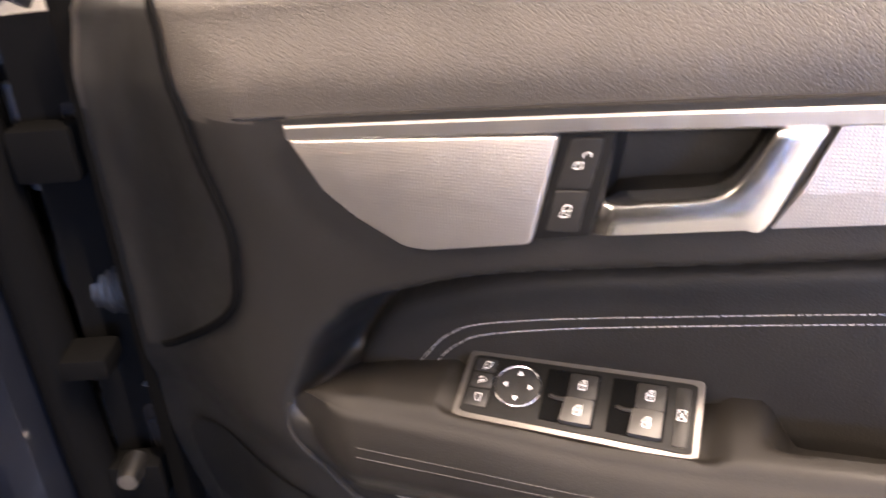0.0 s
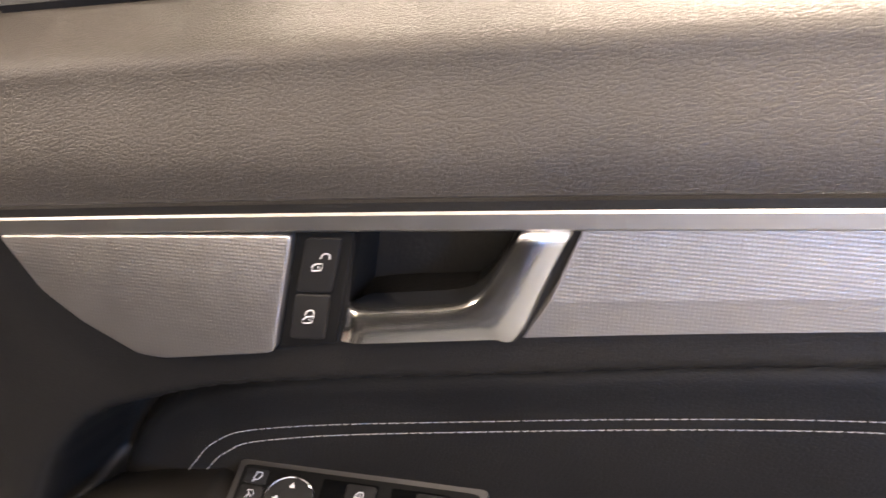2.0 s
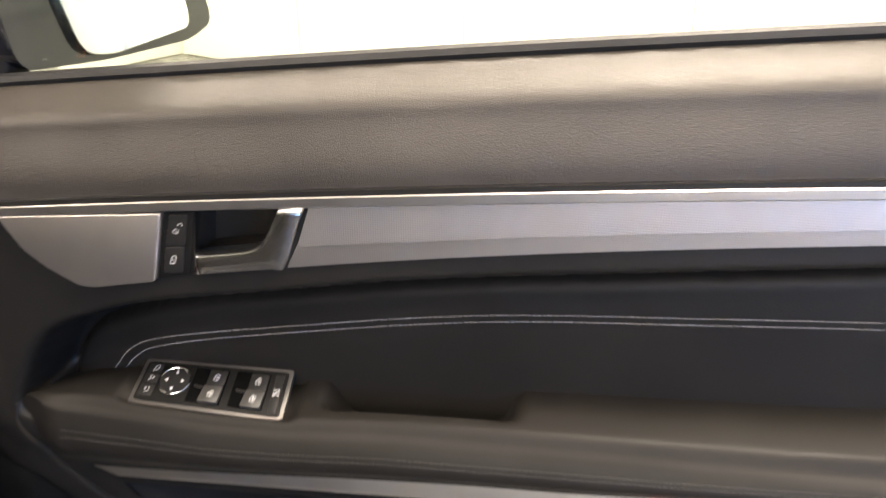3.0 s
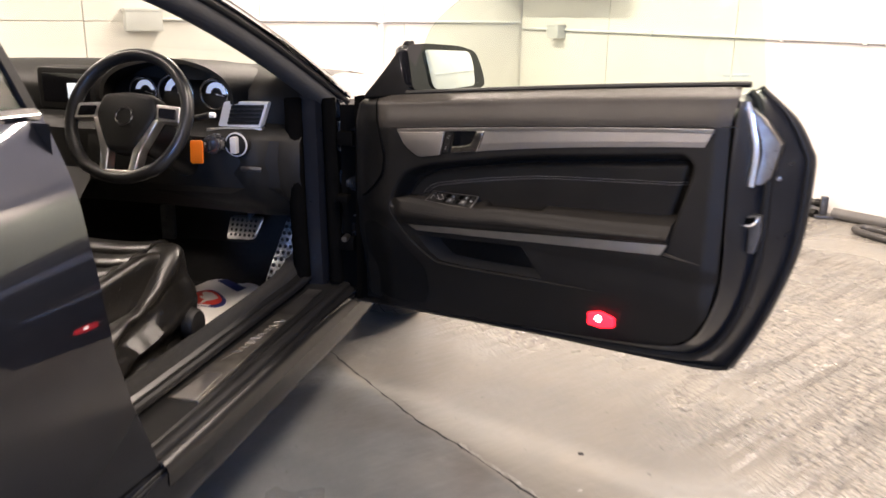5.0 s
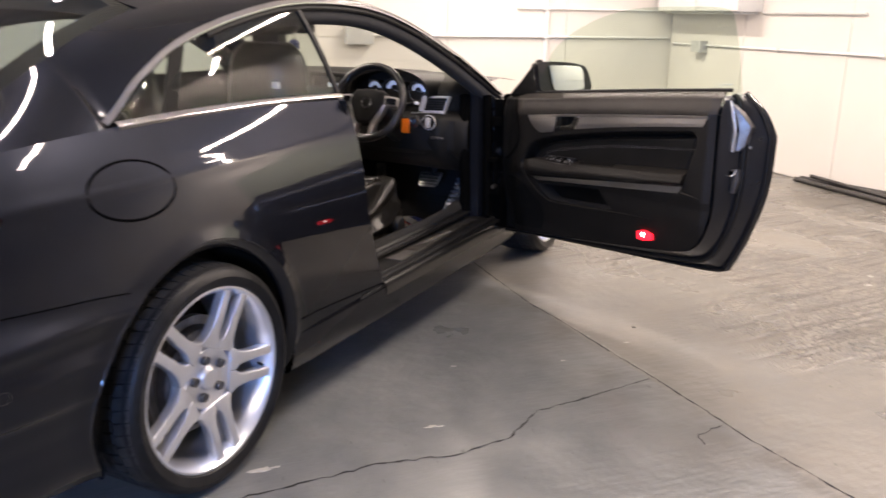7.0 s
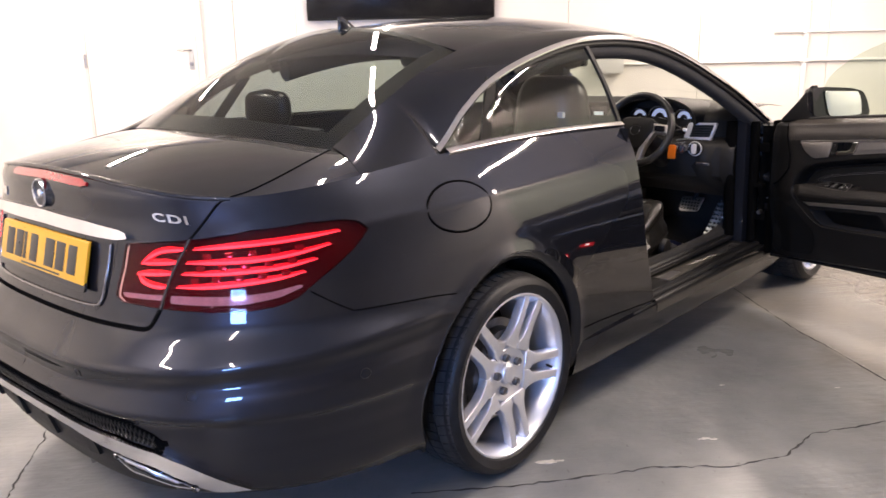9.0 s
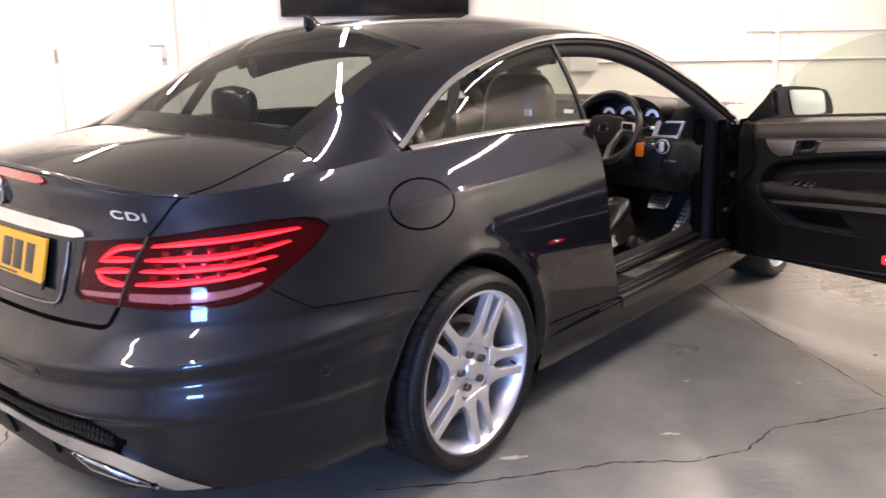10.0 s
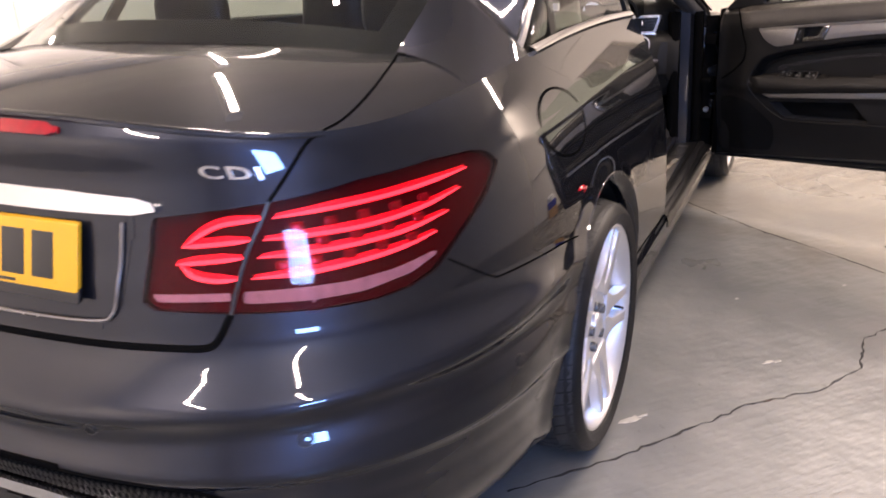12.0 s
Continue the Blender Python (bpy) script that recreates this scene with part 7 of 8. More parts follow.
def build_wheel(y0, sgn, wide=0.268, lead=0.0):
    cx = 0.752
    hubz = 0.318
    wheel = part("wheel", lathe([(0.075, cx + 0.08), (0.135, cx + 0.07), (0.15, cx - 0.02), (0.05, cx - 0.03)], "x", 30, (0, y0, hubz)), STEELDARK, car, "silver twin-spoke alloy wheel with a black tyre")
    half = wide / 2
    prof = [(0.252, half - 0.018), (0.262, half - 0.004), (0.285, half + 0.004), (0.300, half - 0.004), (0.3075, half - 0.014), (0.3115, half - 0.028), (0.3125, half - 0.045), (0.3125, -half + 0.045), (0.3115, -half + 0.028), (0.300, -half + 0.004), (0.285, -half - 0.004), (0.25, -half + 0.018)]
    part("tyre", faced(lathe([(r, cx + x) for r, x in prof], "x", 84, (0, y0, hubz))), TYRE, wheel, "black road tyre with grooved tread", sharp=30)
    # ribs cut into slanting blocks, the outer ones rounded over the shoulder
    bm = bmesh.new()
    rib = (wide - 0.020) / 5
    for k in range(60):
        a = 2 * math.pi * k / 60
        for j in range(5):
            x0, x1 = -half + 0.010 + j * rib + 0.003, -half + 0.010 + (j + 1) * rib - 0.003
            slant = (0.030, 0.022, 0.0, -0.022, -0.030)[j]
            full = 2 * math.pi / 60 * (0.86 if j != 2 else 0.97)
            top, base = [], []
            for x, b in ((x0, a), (x0, a + full), (x1, a + full + slant), (x1, a + slant)):
                drop = 0.0115 * max(0.0, (abs(x) - half + 0.040) / 0.030) ** 1.5
                for r, into in ((0.3175 - drop, top), (0.3095 - drop, base)):
                    into.append(bm.verts.new((cx + x, y0 + r * math.cos(b), hubz + r * math.sin(b))))
            bm.faces.new(top)
            for i in range(4):
                bm.faces.new((top[i], base[i], base[(i + 1) % 4], top[(i + 1) % 4]))
    tagged(part("tread", faced(bm), TREAD, wheel, "worn black tread blocks", smooth=False), kind="stuff")
    face = cx + half - 0.010
    rim = [(0.254, face - 0.012), (0.2585, face - 0.004), (0.2575, face + 0.001), (0.252, face + 0.002), (0.246, face - 0.004), (0.240, face - 0.016), (0.228, face - 0.045), (0.222, face - 0.20), (0.236, face - 0.225)]
    part("rim", faced(lathe(rim, "x", 84, (0, y0, hubz))), ALLOY, wheel, "silver alloy rim", sharp=40)
    for k in range(5):
        a0 = radians(-8 + 72 * k + lead)
        for s in (-1, 1):
            def place(a, b, h, a0=a0, s=s):
                fore = face - 0.006 - 0.030 * max(0.0, 1 - a / 0.24) ** 1.5 + h
                ca, sa = math.cos(a0), math.sin(a0)
                return Vector((fore, y0 + a * ca - b * sa, hubz + a * sa + b * ca))
            o = [(0.080, s * 0.0004), (0.104, s * 0.0006), (0.110, s * 0.0060), (0.118, s * 0.0118), (0.14, s * 0.0160), (0.232, s * 0.0205), (0.2495, s * 0.0215), (0.2475, s * 0.0530), (0.230, s * 0.0480), (0.16, s * 0.0460), (0.13, s * 0.0490), (0.115, s * 0.0530), (0.103, s * 0.0590), (0.092, s * 0.0665), (0.080, s * 0.0578)]
            part("spoke", pad(o, place, -0.030, 0.0, 0.0035), ALLOY, wheel, sharp=45)
    hub = [(0.0, face - 0.022), (0.030, face - 0.022), (0.033, face - 0.026), (0.034, face - 0.034), (0.064, face - 0.0335), (0.076, face - 0.0285), (0.084, face - 0.0275), (0.090, face - 0.036), (0.090, face - 0.08)]
    part("hub", faced(lathe(hub, "x", 40, (0, y0, hubz))), ALLOY, wheel, sharp=30)
    part("hub_cap", faced(lathe([(0.0, face - 0.018), (0.024, face - 0.019), (0.0285, face - 0.022), (0.029, face - 0.03)], "x", 32, (0, y0, hubz))), ALLOY, wheel, "plain round hub cap", sharp=30)
    for k in range(5):
        a = radians(28 + 72 * k + lead)
        part("wheel_bolt", lathe([(0.0, face - 0.0215), (0.006, face - 0.0215), (0.0095, face - 0.0225), (0.0118, face - 0.0195), (0.0128, face - 0.021), (0.0128, face - 0.035)], "x", 14, (0, y0 + 0.0545 * math.cos(a), hubz + 0.0545 * math.sin(a))), STEELDARK, wheel)
    part("brake_disc", lathe([(0.07, face - 0.085), (0.165, face - 0.085), (0.165, face - 0.105), (0.07, face - 0.105)], "x", 40, (0, y0, hubz)), STEEL, wheel, "steel brake disc")
    a = radians(-10 + lead)
    part("tyre_valve", sweep([Vector((face - 0.03, y0 + 0.215 * math.cos(a), hubz + 0.215 * math.sin(a))), Vector((face - 0.005, y0 + 0.205 * math.cos(a), hubz + 0.205 * math.sin(a)))], ring(0.004, 8)), INK, wheel)
    if sgn < 0:
        for o in (wheel, *wheel.children):
            for v in o.data.vertices:
                v.co.x = -v.co.x
            o.data.flip_normals()
    return wheel


build_tail()
build_glazing()
build_under()
for wheel_y, wheel_side in ((0.010, 1), (0.010, -1), (2.76, 1), (2.76, -1)):
    build_wheel(wheel_y, wheel_side)


# ---------- inside the car ----------
def build_seat(cx, y0):
    """A front seat: cushion, bolsters, backrest, headrest."""
    def blob(profile_rows, n=20):
        return faced(sheet(profile_rows, closed_v=True))

    def cushion_section(y, half, top, low, dish):
        pts = []
        for a in steps(0, 2 * math.pi, 36)[:-1]:
            c, s = math.cos(a), math.sin(a)
            x = half * (abs(c) ** 0.45) * (1 if c > 0 else -1)
            z = (top + low) / 2 + (top - low) / 2 * (abs(s) ** 0.5) * (1 if s > 0 else -1)
            if s > 0:
                z += dish * (abs(x / half) ** 3) - dish * 0.4 * (1 - abs(x / half)) * math.sin(math.pi * min(1, 1))
            pts.append(Vector((cx + x, y, z)))
        return pts

    seat = part("front_seat", box(cx - 0.22, y0 - 0.40, 0.21, cx + 0.22, y0 + 0.12, 0.34, 0.03), BLACK, car, "black leather front seat with raised bolsters")
    rows = []
    for f in steps(0, 1, 22):
        y = y0 + 0.17 - 0.56 * f
        nose = math.sqrt(max(0.0, 1 - (1 - min(1, f / 0.16)) ** 2))
        top = 0.42 + (0.130 - 0.050 * f) * nose
        rows.append(cushion_section(y, 0.205 * (0.90 + 0.10 * nose), top, 0.33 - 0.0 * nose + 0.05 * (1 - nose), 0.085 * nose * (0.35 + 0.65 * min(1, f / 0.35))))
    bm = sheet(rows, closed_v=True)
    bm.verts.ensure_lookup_table()
    bm.faces.new([bm.verts[k] for k in range(36)])
    part("seat_cushion", faced(bm), SEAT_LEATHER, seat, "creased black leather cushion", sharp=80)
    # bolster piping and pleats
    for s in (-1, 1):
        line = [Vector((cx + s * 0.165, y0 + 0.12 - 0.45 * f, 0.512 - 0.015 * f + 0.012 * f)) for f in steps(0, 1, 12)]
        rows = []
        for f in steps(0, 1, 60):
            y = y0 + 0.130 - 0.52 * f
            nose = math.sqrt(max(0.0, 1 - (1 - min(1, f / 0.10)) ** 2))
            top = (0.575 - 0.100 * ease01((f - 0.10) / 0.40) + 0.03 * ease01((f - 0.6) / 0.4)) * nose + 0.45 * (1 - nose)
            row = []
            for a in steps(0, 2 * math.pi, 44)[:-1]:
                c, sn = math.cos(a), math.sin(a)
                out = 0.052 * (abs(c) ** 0.7) * (1 if c > 0 else -1) * (0.75 + 0.25 * nose)
                g = (1 + (abs(sn) ** 0.6) * (1 if sn > 0 else -1)) / 2
                fold = 0.0145 * math.sin(13 * g + 5 * f + 1.4 * math.sin(9 * f)) * nose * (1 if c > 0 else 0.4) + 0.0012 * math.sin(40 * f + 9 * g)
                lean = 0.018 * (1 - g)
                row.append(Vector((cx + s * (0.178 + lean + out + fold), y, 0.335 + (top - 0.335) * g)))
            rows.append(row)
        bm = sheet(rows, closed_v=True)
        bm.verts.ensure_lookup_table()
        bm.faces.new([bm.verts[k] for k in range(44)])
        for inset, drop in ((-0.020, 0.012), (0.034, 0.030)):
            seam = []
            for f in steps(0.03, 0.95, 30):
                top = 0.575 - 0.100 * ease01((f - 0.10) / 0.40) + 0.03 * ease01((f - 0.6) / 0.4) - 0.10 * (1 - math.sqrt(max(0.0, 1 - (1 - min(1, f / 0.10)) ** 2)))
                seam.append(Vector((cx + s * (0.178 + inset), y0 + 0.130 - 0.52 * f, top - drop)))
            part("piping", sweep(seam, ring(0.0035, 6)), THREAD_DARK, seat)
        part("bolster", faced(bm), SEAT_LEATHER, seat, "creased side bolster of black leather", sharp=80)
        part("piping", sweep([p + Vector((0, 0, 0.012)) for p in line], ring(0.004, 6)), THREAD_DARK, seat)
    for k in range(5):
        y = y0 + 0.10 - 0.09 * k
        roll = [Vector((cx + x, y - 0.012 * (x / 0.2) ** 2, 0.5440 - 0.0080 * k + 0.03 * abs(x / 0.2) ** 3)) for x in steps(-0.155, 0.155, 14)]
        part("pleat", sweep(roll, ring(0.041, 16, 0.42)), SEAT_LEATHER, seat, "padded roll of creased leather", sharp=80)
    # valance and turn knob
    part("seat_side", faced(sheet([[Vector((cx + 0.225 + 0.02 * math.sin(math.pi * g), y, 0.24 + 0.11 * g + 0.03 * (1 - f))) for g in steps(0, 1, 8)] for f, y in zip(steps(0, 1, 10), steps(y0 + 0.13, y0 - 0.36, 10))])), BLACK, seat, "black plastic seat side")
    part("seat_knob", lathe([(0.0, 0.018), (0.034, 0.016), (0.040, 0.008), (0.042, -0.01)], "x", 24, (cx + 0.25, y0 + 0.07, 0.40)), BLACK, seat, "round black seat knob")
    # plump filling
    for ob in seat.children:
        if ob.name.split(".")[0] in ("seat_cushion", "bolster", "piping", "pleat"):
            for v in ob.data.vertices:
                v.co.z = max(v.co.z, 0.33 + (v.co.z - 0.33) * 1.13)
    # backrest leaning back
    rows = []
    for step in steps(0, 1, 20):
        f = 1 - (1 - step) ** 1.6
        z = 0.46 + 0.715 * f
        y = y0 - 0.36 - 0.15 * f - 0.05 * math.sin(math.pi * f)
        half = 0.235 + 0.02 * math.sin(math.pi * f) - 0.090 * ease01((f - 0.30) / 0.5)
        crown = math.sqrt(max(0.0, 1 - (max(0.0, f - 0.86) / 0.145) ** 2))
        half *= 0.45 + 0.55 * crown
        thick = (0.078 - 0.018 * f) * (0.35 + 0.65 * crown)
        row = []
        for a in steps(0, 2 * math.pi, 28)[:-1]:
            c, s = math.cos(a), math.sin(a)
            x = half * (abs(c) ** 0.5) * (1 if c > 0 else -1)
            row.append(Vector((cx + x, y + thick * (abs(s) ** 0.6) * (1 if s > 0 else -1) + 0.05 * abs(x / half) ** 3, z)))
        rows.append(row)
    bm = sheet(rows, closed_v=True)
    bm.verts.ensure_lookup_table()
    bm.faces.new([bm.verts[20 * 28 + k] for k in range(28)])
    part("backrest", faced(bm), SEAT_LEATHER, seat, "black leather backrest", sharp=80)
    rows = []
    for f in steps(0, 1, 12):
        k = math.sqrt(max(0.0, 1 - (2 * f - 1) ** 4))
        rows.append([Vector((cx + 0.108 * k * (abs(math.cos(a)) ** 0.6) * (1 if math.cos(a) > 0 else -1), y0 - 0.435 + 0.055 * k * (abs(math.sin(a)) ** 0.7) * (1 if math.sin(a) > 0 else -1), 1.192 + 0.13 * f)) for a in steps(0, 2 * math.pi, 24)[:-1]])
    part("headrest", faced(sheet(rows, closed_v=True)), SEAT_LEATHER, seat, "black headrest", sharp=80)
    part("headrest_neck", box(cx - 0.062, y0 - 0.485, 1.10, cx + 0.062, y0 - 0.425, 1.22, 0.02), SEAT_LEATHER, seat)
    for s in (-1, 1):
        part("headrest_post", sweep([Vector((cx + s * 0.05, y0 - 0.49, 1.10)), Vector((cx + s * 0.05, y0 - 0.46, 1.22))], ring(0.006, 8)), STEEL, seat)
    if cx > 0:
        for z in (1.02,):
            part("seat_label", box(cx + 0.10, y0 - 0.580, z, cx + 0.125, y0 - 0.565, z + 0.022, 0.001), PVC, seat, "small white label")
    return seat


def build_wheel_of_steering():
    c = Vector((0.378, 1.635, 0.897))
    back = Vector((0, -0.90, 0.40)).normalized()
    up = Vector((0, 0.40, 0.90)).normalized()
    side = Vector((1, 0, 0))

    def at(a, b, h=0.0):
        return c + side * a + up * b + back * h

    wheel = part("steering_wheel", sweep([at(0.171 * math.cos(t), (0.171 if math.sin(t) > -0.86 else 0.166) * math.sin(t)) for t in steps(0, 2 * math.pi, 72)[:-1]], ring(0.0165, 14, 1.15), up=[tuple(back)] * 72, closed=True), GLOSS_LEATHER, car, "black leather steering wheel with silver spokes")
    o = rounded([(-0.078, 0.058), (0.0, 0.066), (0.078, 0.058), (0.092, 0.0), (0.064, -0.055), (0.040, -0.098), (-0.040, -0.098), (-0.064, -0.055), (-0.092, 0.0)], 0.02, 5)
    part("airbag_cover", pad(o, at, -0.04, 0.018, 0.016), BLACK, wheel, "black centre pad", sharp=60)
    part("badge_ring", sweep([at(0.024 * math.cos(t), -0.005 + 0.024 * math.sin(t), 0.019) for t in steps(0, 2 * math.pi, 30)[:-1]], ring(0.0025, 6), closed=True), CHROME, wheel, "plain round chrome ring")
    for s in (-1, 1):
        o = rounded([(s * 0.080, 0.035), (s * 0.152, 0.030), (s * 0.158, -0.015), (s * 0.085, -0.010)], 0.008)
        part("spoke_bezel", pad(o, at, -0.02, 0.010, 0.004), SATIN, wheel, "silver switch bezel")
        o = rounded([(s * 0.092, 0.024), (s * 0.142, 0.022), (s * 0.146, -0.006), (s * 0.095, -0.002)], 0.005)
        part("spoke_switch", pad(o, at, 0.005, 0.013, 0.002), GLOSS, wheel)
        bar = [(s * 0.070, -0.005), (s * 0.098, -0.008), (s * 0.062, -0.085), (s * 0.052, -0.155), (s * 0.030, -0.155), (s * 0.036, -0.085)]
        part("spoke_blade", pad(rounded(bar, 0.006), at, -0.02, 0.012, 0.005), SATIN, wheel, "silver spoke blade")
    part("spoke_foot", pad(rounded([(-0.052, -0.146), (0.052, -0.146), (0.046, -0.166), (-0.046, -0.166)], 0.005), at, -0.02, 0.012, 0.004), SATIN, wheel)
    part("column", sweep([at(0, -0.02, -0.02), at(0, -0.02, -0.16), at(0, -0.03, -0.34)], ring(0.055, 18), up=(1, 0, 0)), BLACK, car, "black steering column shroud")
    part("stalk", sweep(smooth_line([at(0.04, 0.01, -0.06), at(0.15, 0.02, -0.06), at(0.20, 0.03, -0.055)], 10), ring(0.009, 10)), BLACK, car)
    part("stalk_tip", lathe([(0.0, 0.009), (0.007, 0.008), (0.008, -0.006)], "x", 14, tuple(at(0.21, 0.031, -0.055))), PVC, car)


def build_dash():
    # section (y, z) of the dash, swept across
    prof = [(2.52, 0.965), (2.36, 0.985), (2.22, 0.985), (2.10, 0.965), (2.02, 0.935), (2.005, 0.91), (2.01, 0.84), (1.985, 0.835), (1.93, 0.825), (1.905, 0.80), (1.90, 0.70), (1.93, 0.62), (2.02, 0.55), (2.40, 0.50)]
    rows = []
    for x in steps(-0.70, 0.70, 48):
        edge = ease01((abs(x) - 0.58) / 0.12)
        rows.append([Vector((x, y + 0.10 * edge, z - 0.012 * edge + 0.015 * math.cos(x * 2.2))) for y, z in prof])
    part("dashboard", faced(sheet(rows)), DASH, car, "soft black dashboard", sharp=40)
    # hood over the instruments
    hood = []
    for f in steps(0, 1, 8):
        y = 1.93 + 0.28 * f
        hood.append([Vector((0.305 + 0.225 * math.cos(a) * (1 + 0.12 * f), y, 0.905 + (0.128 - 0.02 * f) * math.sin(a) ** 0.8)) for a in steps(0.0, math.pi, 30)])
    part("instrument_hood", thicken(outward(sheet(hood), (0.3, 2.0, 0.85)), 0.012), DASH, car, "hood over the instruments", sharp=60)
    part("instrument_back", faced(sheet([[Vector((0.305 + 0.22 * math.cos(a) * k, 2.06, 0.905 + 0.12 * math.sin(a) * k - 0.05 * (1 - k))) for a in steps(0, math.pi, 24)] for k in (1.0, 0.5, 0.02)])), INK, car)
    for x, r in ((0.190, 0.045), (0.302, 0.058), (0.432, 0.045)):
        gauge = part("gauge", faced(lathe([(0.0, 2.012), (r * 0.35, 2.012), (r * 0.36, 2.008)], "y", 30, (x, 0, 0.925))), INK, car, "round dial with a bright ring")
        bm = bmesh.new()
        rows = [[Vector((x + q * math.cos(a), 2.009, 0.925 + q * math.sin(a))) for a in steps(radians(-40), radians(205), 28)] for q in (r * 0.42, r * 0.78)]
        part("dial_band", sheet(rows), DIALLIT, gauge, "pale lit dial band")
        part("dial_ring", sweep([Vector((x + r * math.cos(t), 1.995, 0.925 + r * math.sin(t))) for t in steps(0, 2 * math.pi, 40)[:-1]], ring(0.004, 8), closed=True), CHROME_DULL, gauge)
        part("needle", sweep([Vector((x, 2.006, 0.925)), Vector((x + r * 0.6, 2.006, 0.925 - r * 0.15))], ring(0.0015, 5)), MARK, gauge)
    # vent
    quad = [(0.487, 0.910), (0.622, 0.912), (0.598, 0.838), (0.462, 0.834)]

    def on_dash(a, b, h):
        return Vector((a, 1.955 - h + 0.25 * max(0, a - 0.56), b))

    vent = part("air_vent", pad(rounded(quad, 0.008), on_dash, -0.02, 0.004, 0.002), SILVER_TRIM, car, "silver-framed air vent with slats")
    inner = [(0.512, 0.902), (0.612, 0.904), (0.592, 0.845), (0.494, 0.842)]
    part("vent_mouth", pad(rounded(inner, 0.004), on_dash, 0.003, 0.0045, 0.0004), INK, vent)
    for k in range(5):
        f = (k + 0.5) / 5
        a = (0.512 + (0.494 - 0.512) * f, 0.902 + (0.842 - 0.902) * f)
        b = (0.612 + (0.592 - 0.612) * f, 0.904 + (0.845 - 0.904) * f)
        part("vent_slat", sweep([on_dash(a[0], a[1], 0.006), on_dash(b[0], b[1], 0.006)], [(-0.002, -0.003), (0.002, -0.003), (0.002, 0.003), (-0.002, 0.003)]), BLACK, vent)
    part("dash_strip", pad(rounded([(0.44, 0.833), (0.605, 0.838), (0.602, 0.820), (0.44, 0.815)], 0.004), lambda a, b, h: Vector((a, 1.925 - h + 0.3 * max(0, a - 0.5), b)), -0.02, 0.004, 0.002), SATIN, car, "silver dash strip")
    knob = part("light_knob", faced(lathe([(0.0, -0.006), (0.029, -0.006), (0.031, -0.012), (0.0345, -0.012), (0.0355, -0.0095)], "y", 30, (0.561, 1.882, 0.797))), SILVER_TRIM, car, "chrome headlamp knob", sharp=30)
    part("knob_face", lathe([(0.0, -0.0135), (0.031, -0.0135), (0.032, -0.004)], "y", 30, (0.561, 1.882, 0.797)), BLACK, knob)
    part("knob_collar", lathe([(0.0352, -0.0098), (0.0352, 0.014)], "y", 30, (0.561, 1.882, 0.797)), BLACK, knob)
    part("knob_grip", box(0.551, 1.850, 0.773, 0.571, 1.876, 0.821, 0.005), SILVER_TRIM, knob)
    part("ignition", faced(lathe([(0.0, -0.006), (0.018, -0.006), (0.026, -0.004), (0.030, 0.004), (0.030, 0.03)], "y", 26, (0.506, 1.83, 0.800))), CHROME_DULL, car, "ignition lock")
    # screen and centre stack
    part("screen_surround", pad(rounded([(-0.165, 0.995), (0.04, 0.995), (0.04, 0.862), (-0.165, 0.862)], 0.02, 5), lambda a, b, h: Vector((a, 1.985 - h, b)), -0.05, 0.02, 0.008), BLACK, car, "black screen surround")
    part("display_screen", pad(rounded([(-0.145, 0.975), (0.022, 0.975), (0.022, 0.885), (-0.145, 0.885)], 0.004), lambda a, b, h: Vector((a, 1.966 - h, b)), -0.002, 0.002, 0.0005), SCREEN, car, "dark display with a lit patch")
    part("screen_patch", pad([(-0.055, 0.945), (0.0, 0.945), (0.0, 0.893), (-0.055, 0.893)], lambda a, b, h: Vector((a, 1.9635 - h, b)), -0.001, 0.0006, 0.0001), SCREENLIT, car)
    part("centre_stack", faced(sheet([[Vector((x, y, z)) for x in (-0.15, -0.13, 0.02, 0.04)] for y, z in ((1.965, 0.86), (1.93, 0.78), (1.90, 0.66), (1.75, 0.52), (1.35, 0.50), (1.0, 0.50), (1.0, 0.2))])), BLACK, car, "black centre console")
    # knee panel below
    part("knee_panel", faced(sheet([[Vector((x, y + 0.05 * ease01((x - 0.5) / 0.15), z)) for x in steps(0.05, 0.66, 12)] for y, z in ((1.90, 0.80), (1.885, 0.74), (1.90, 0.66), (1.99, 0.58), (2.15, 0.54))])), DASH, car, "black knee panel")
    part("bonnet_latch", sweep(smooth_line([(0.57, 1.882, 0.725), (0.60, 1.874, 0.728), (0.63, 1.885, 0.725)], 8), ring(0.007, 8)), STEELDARK, car)


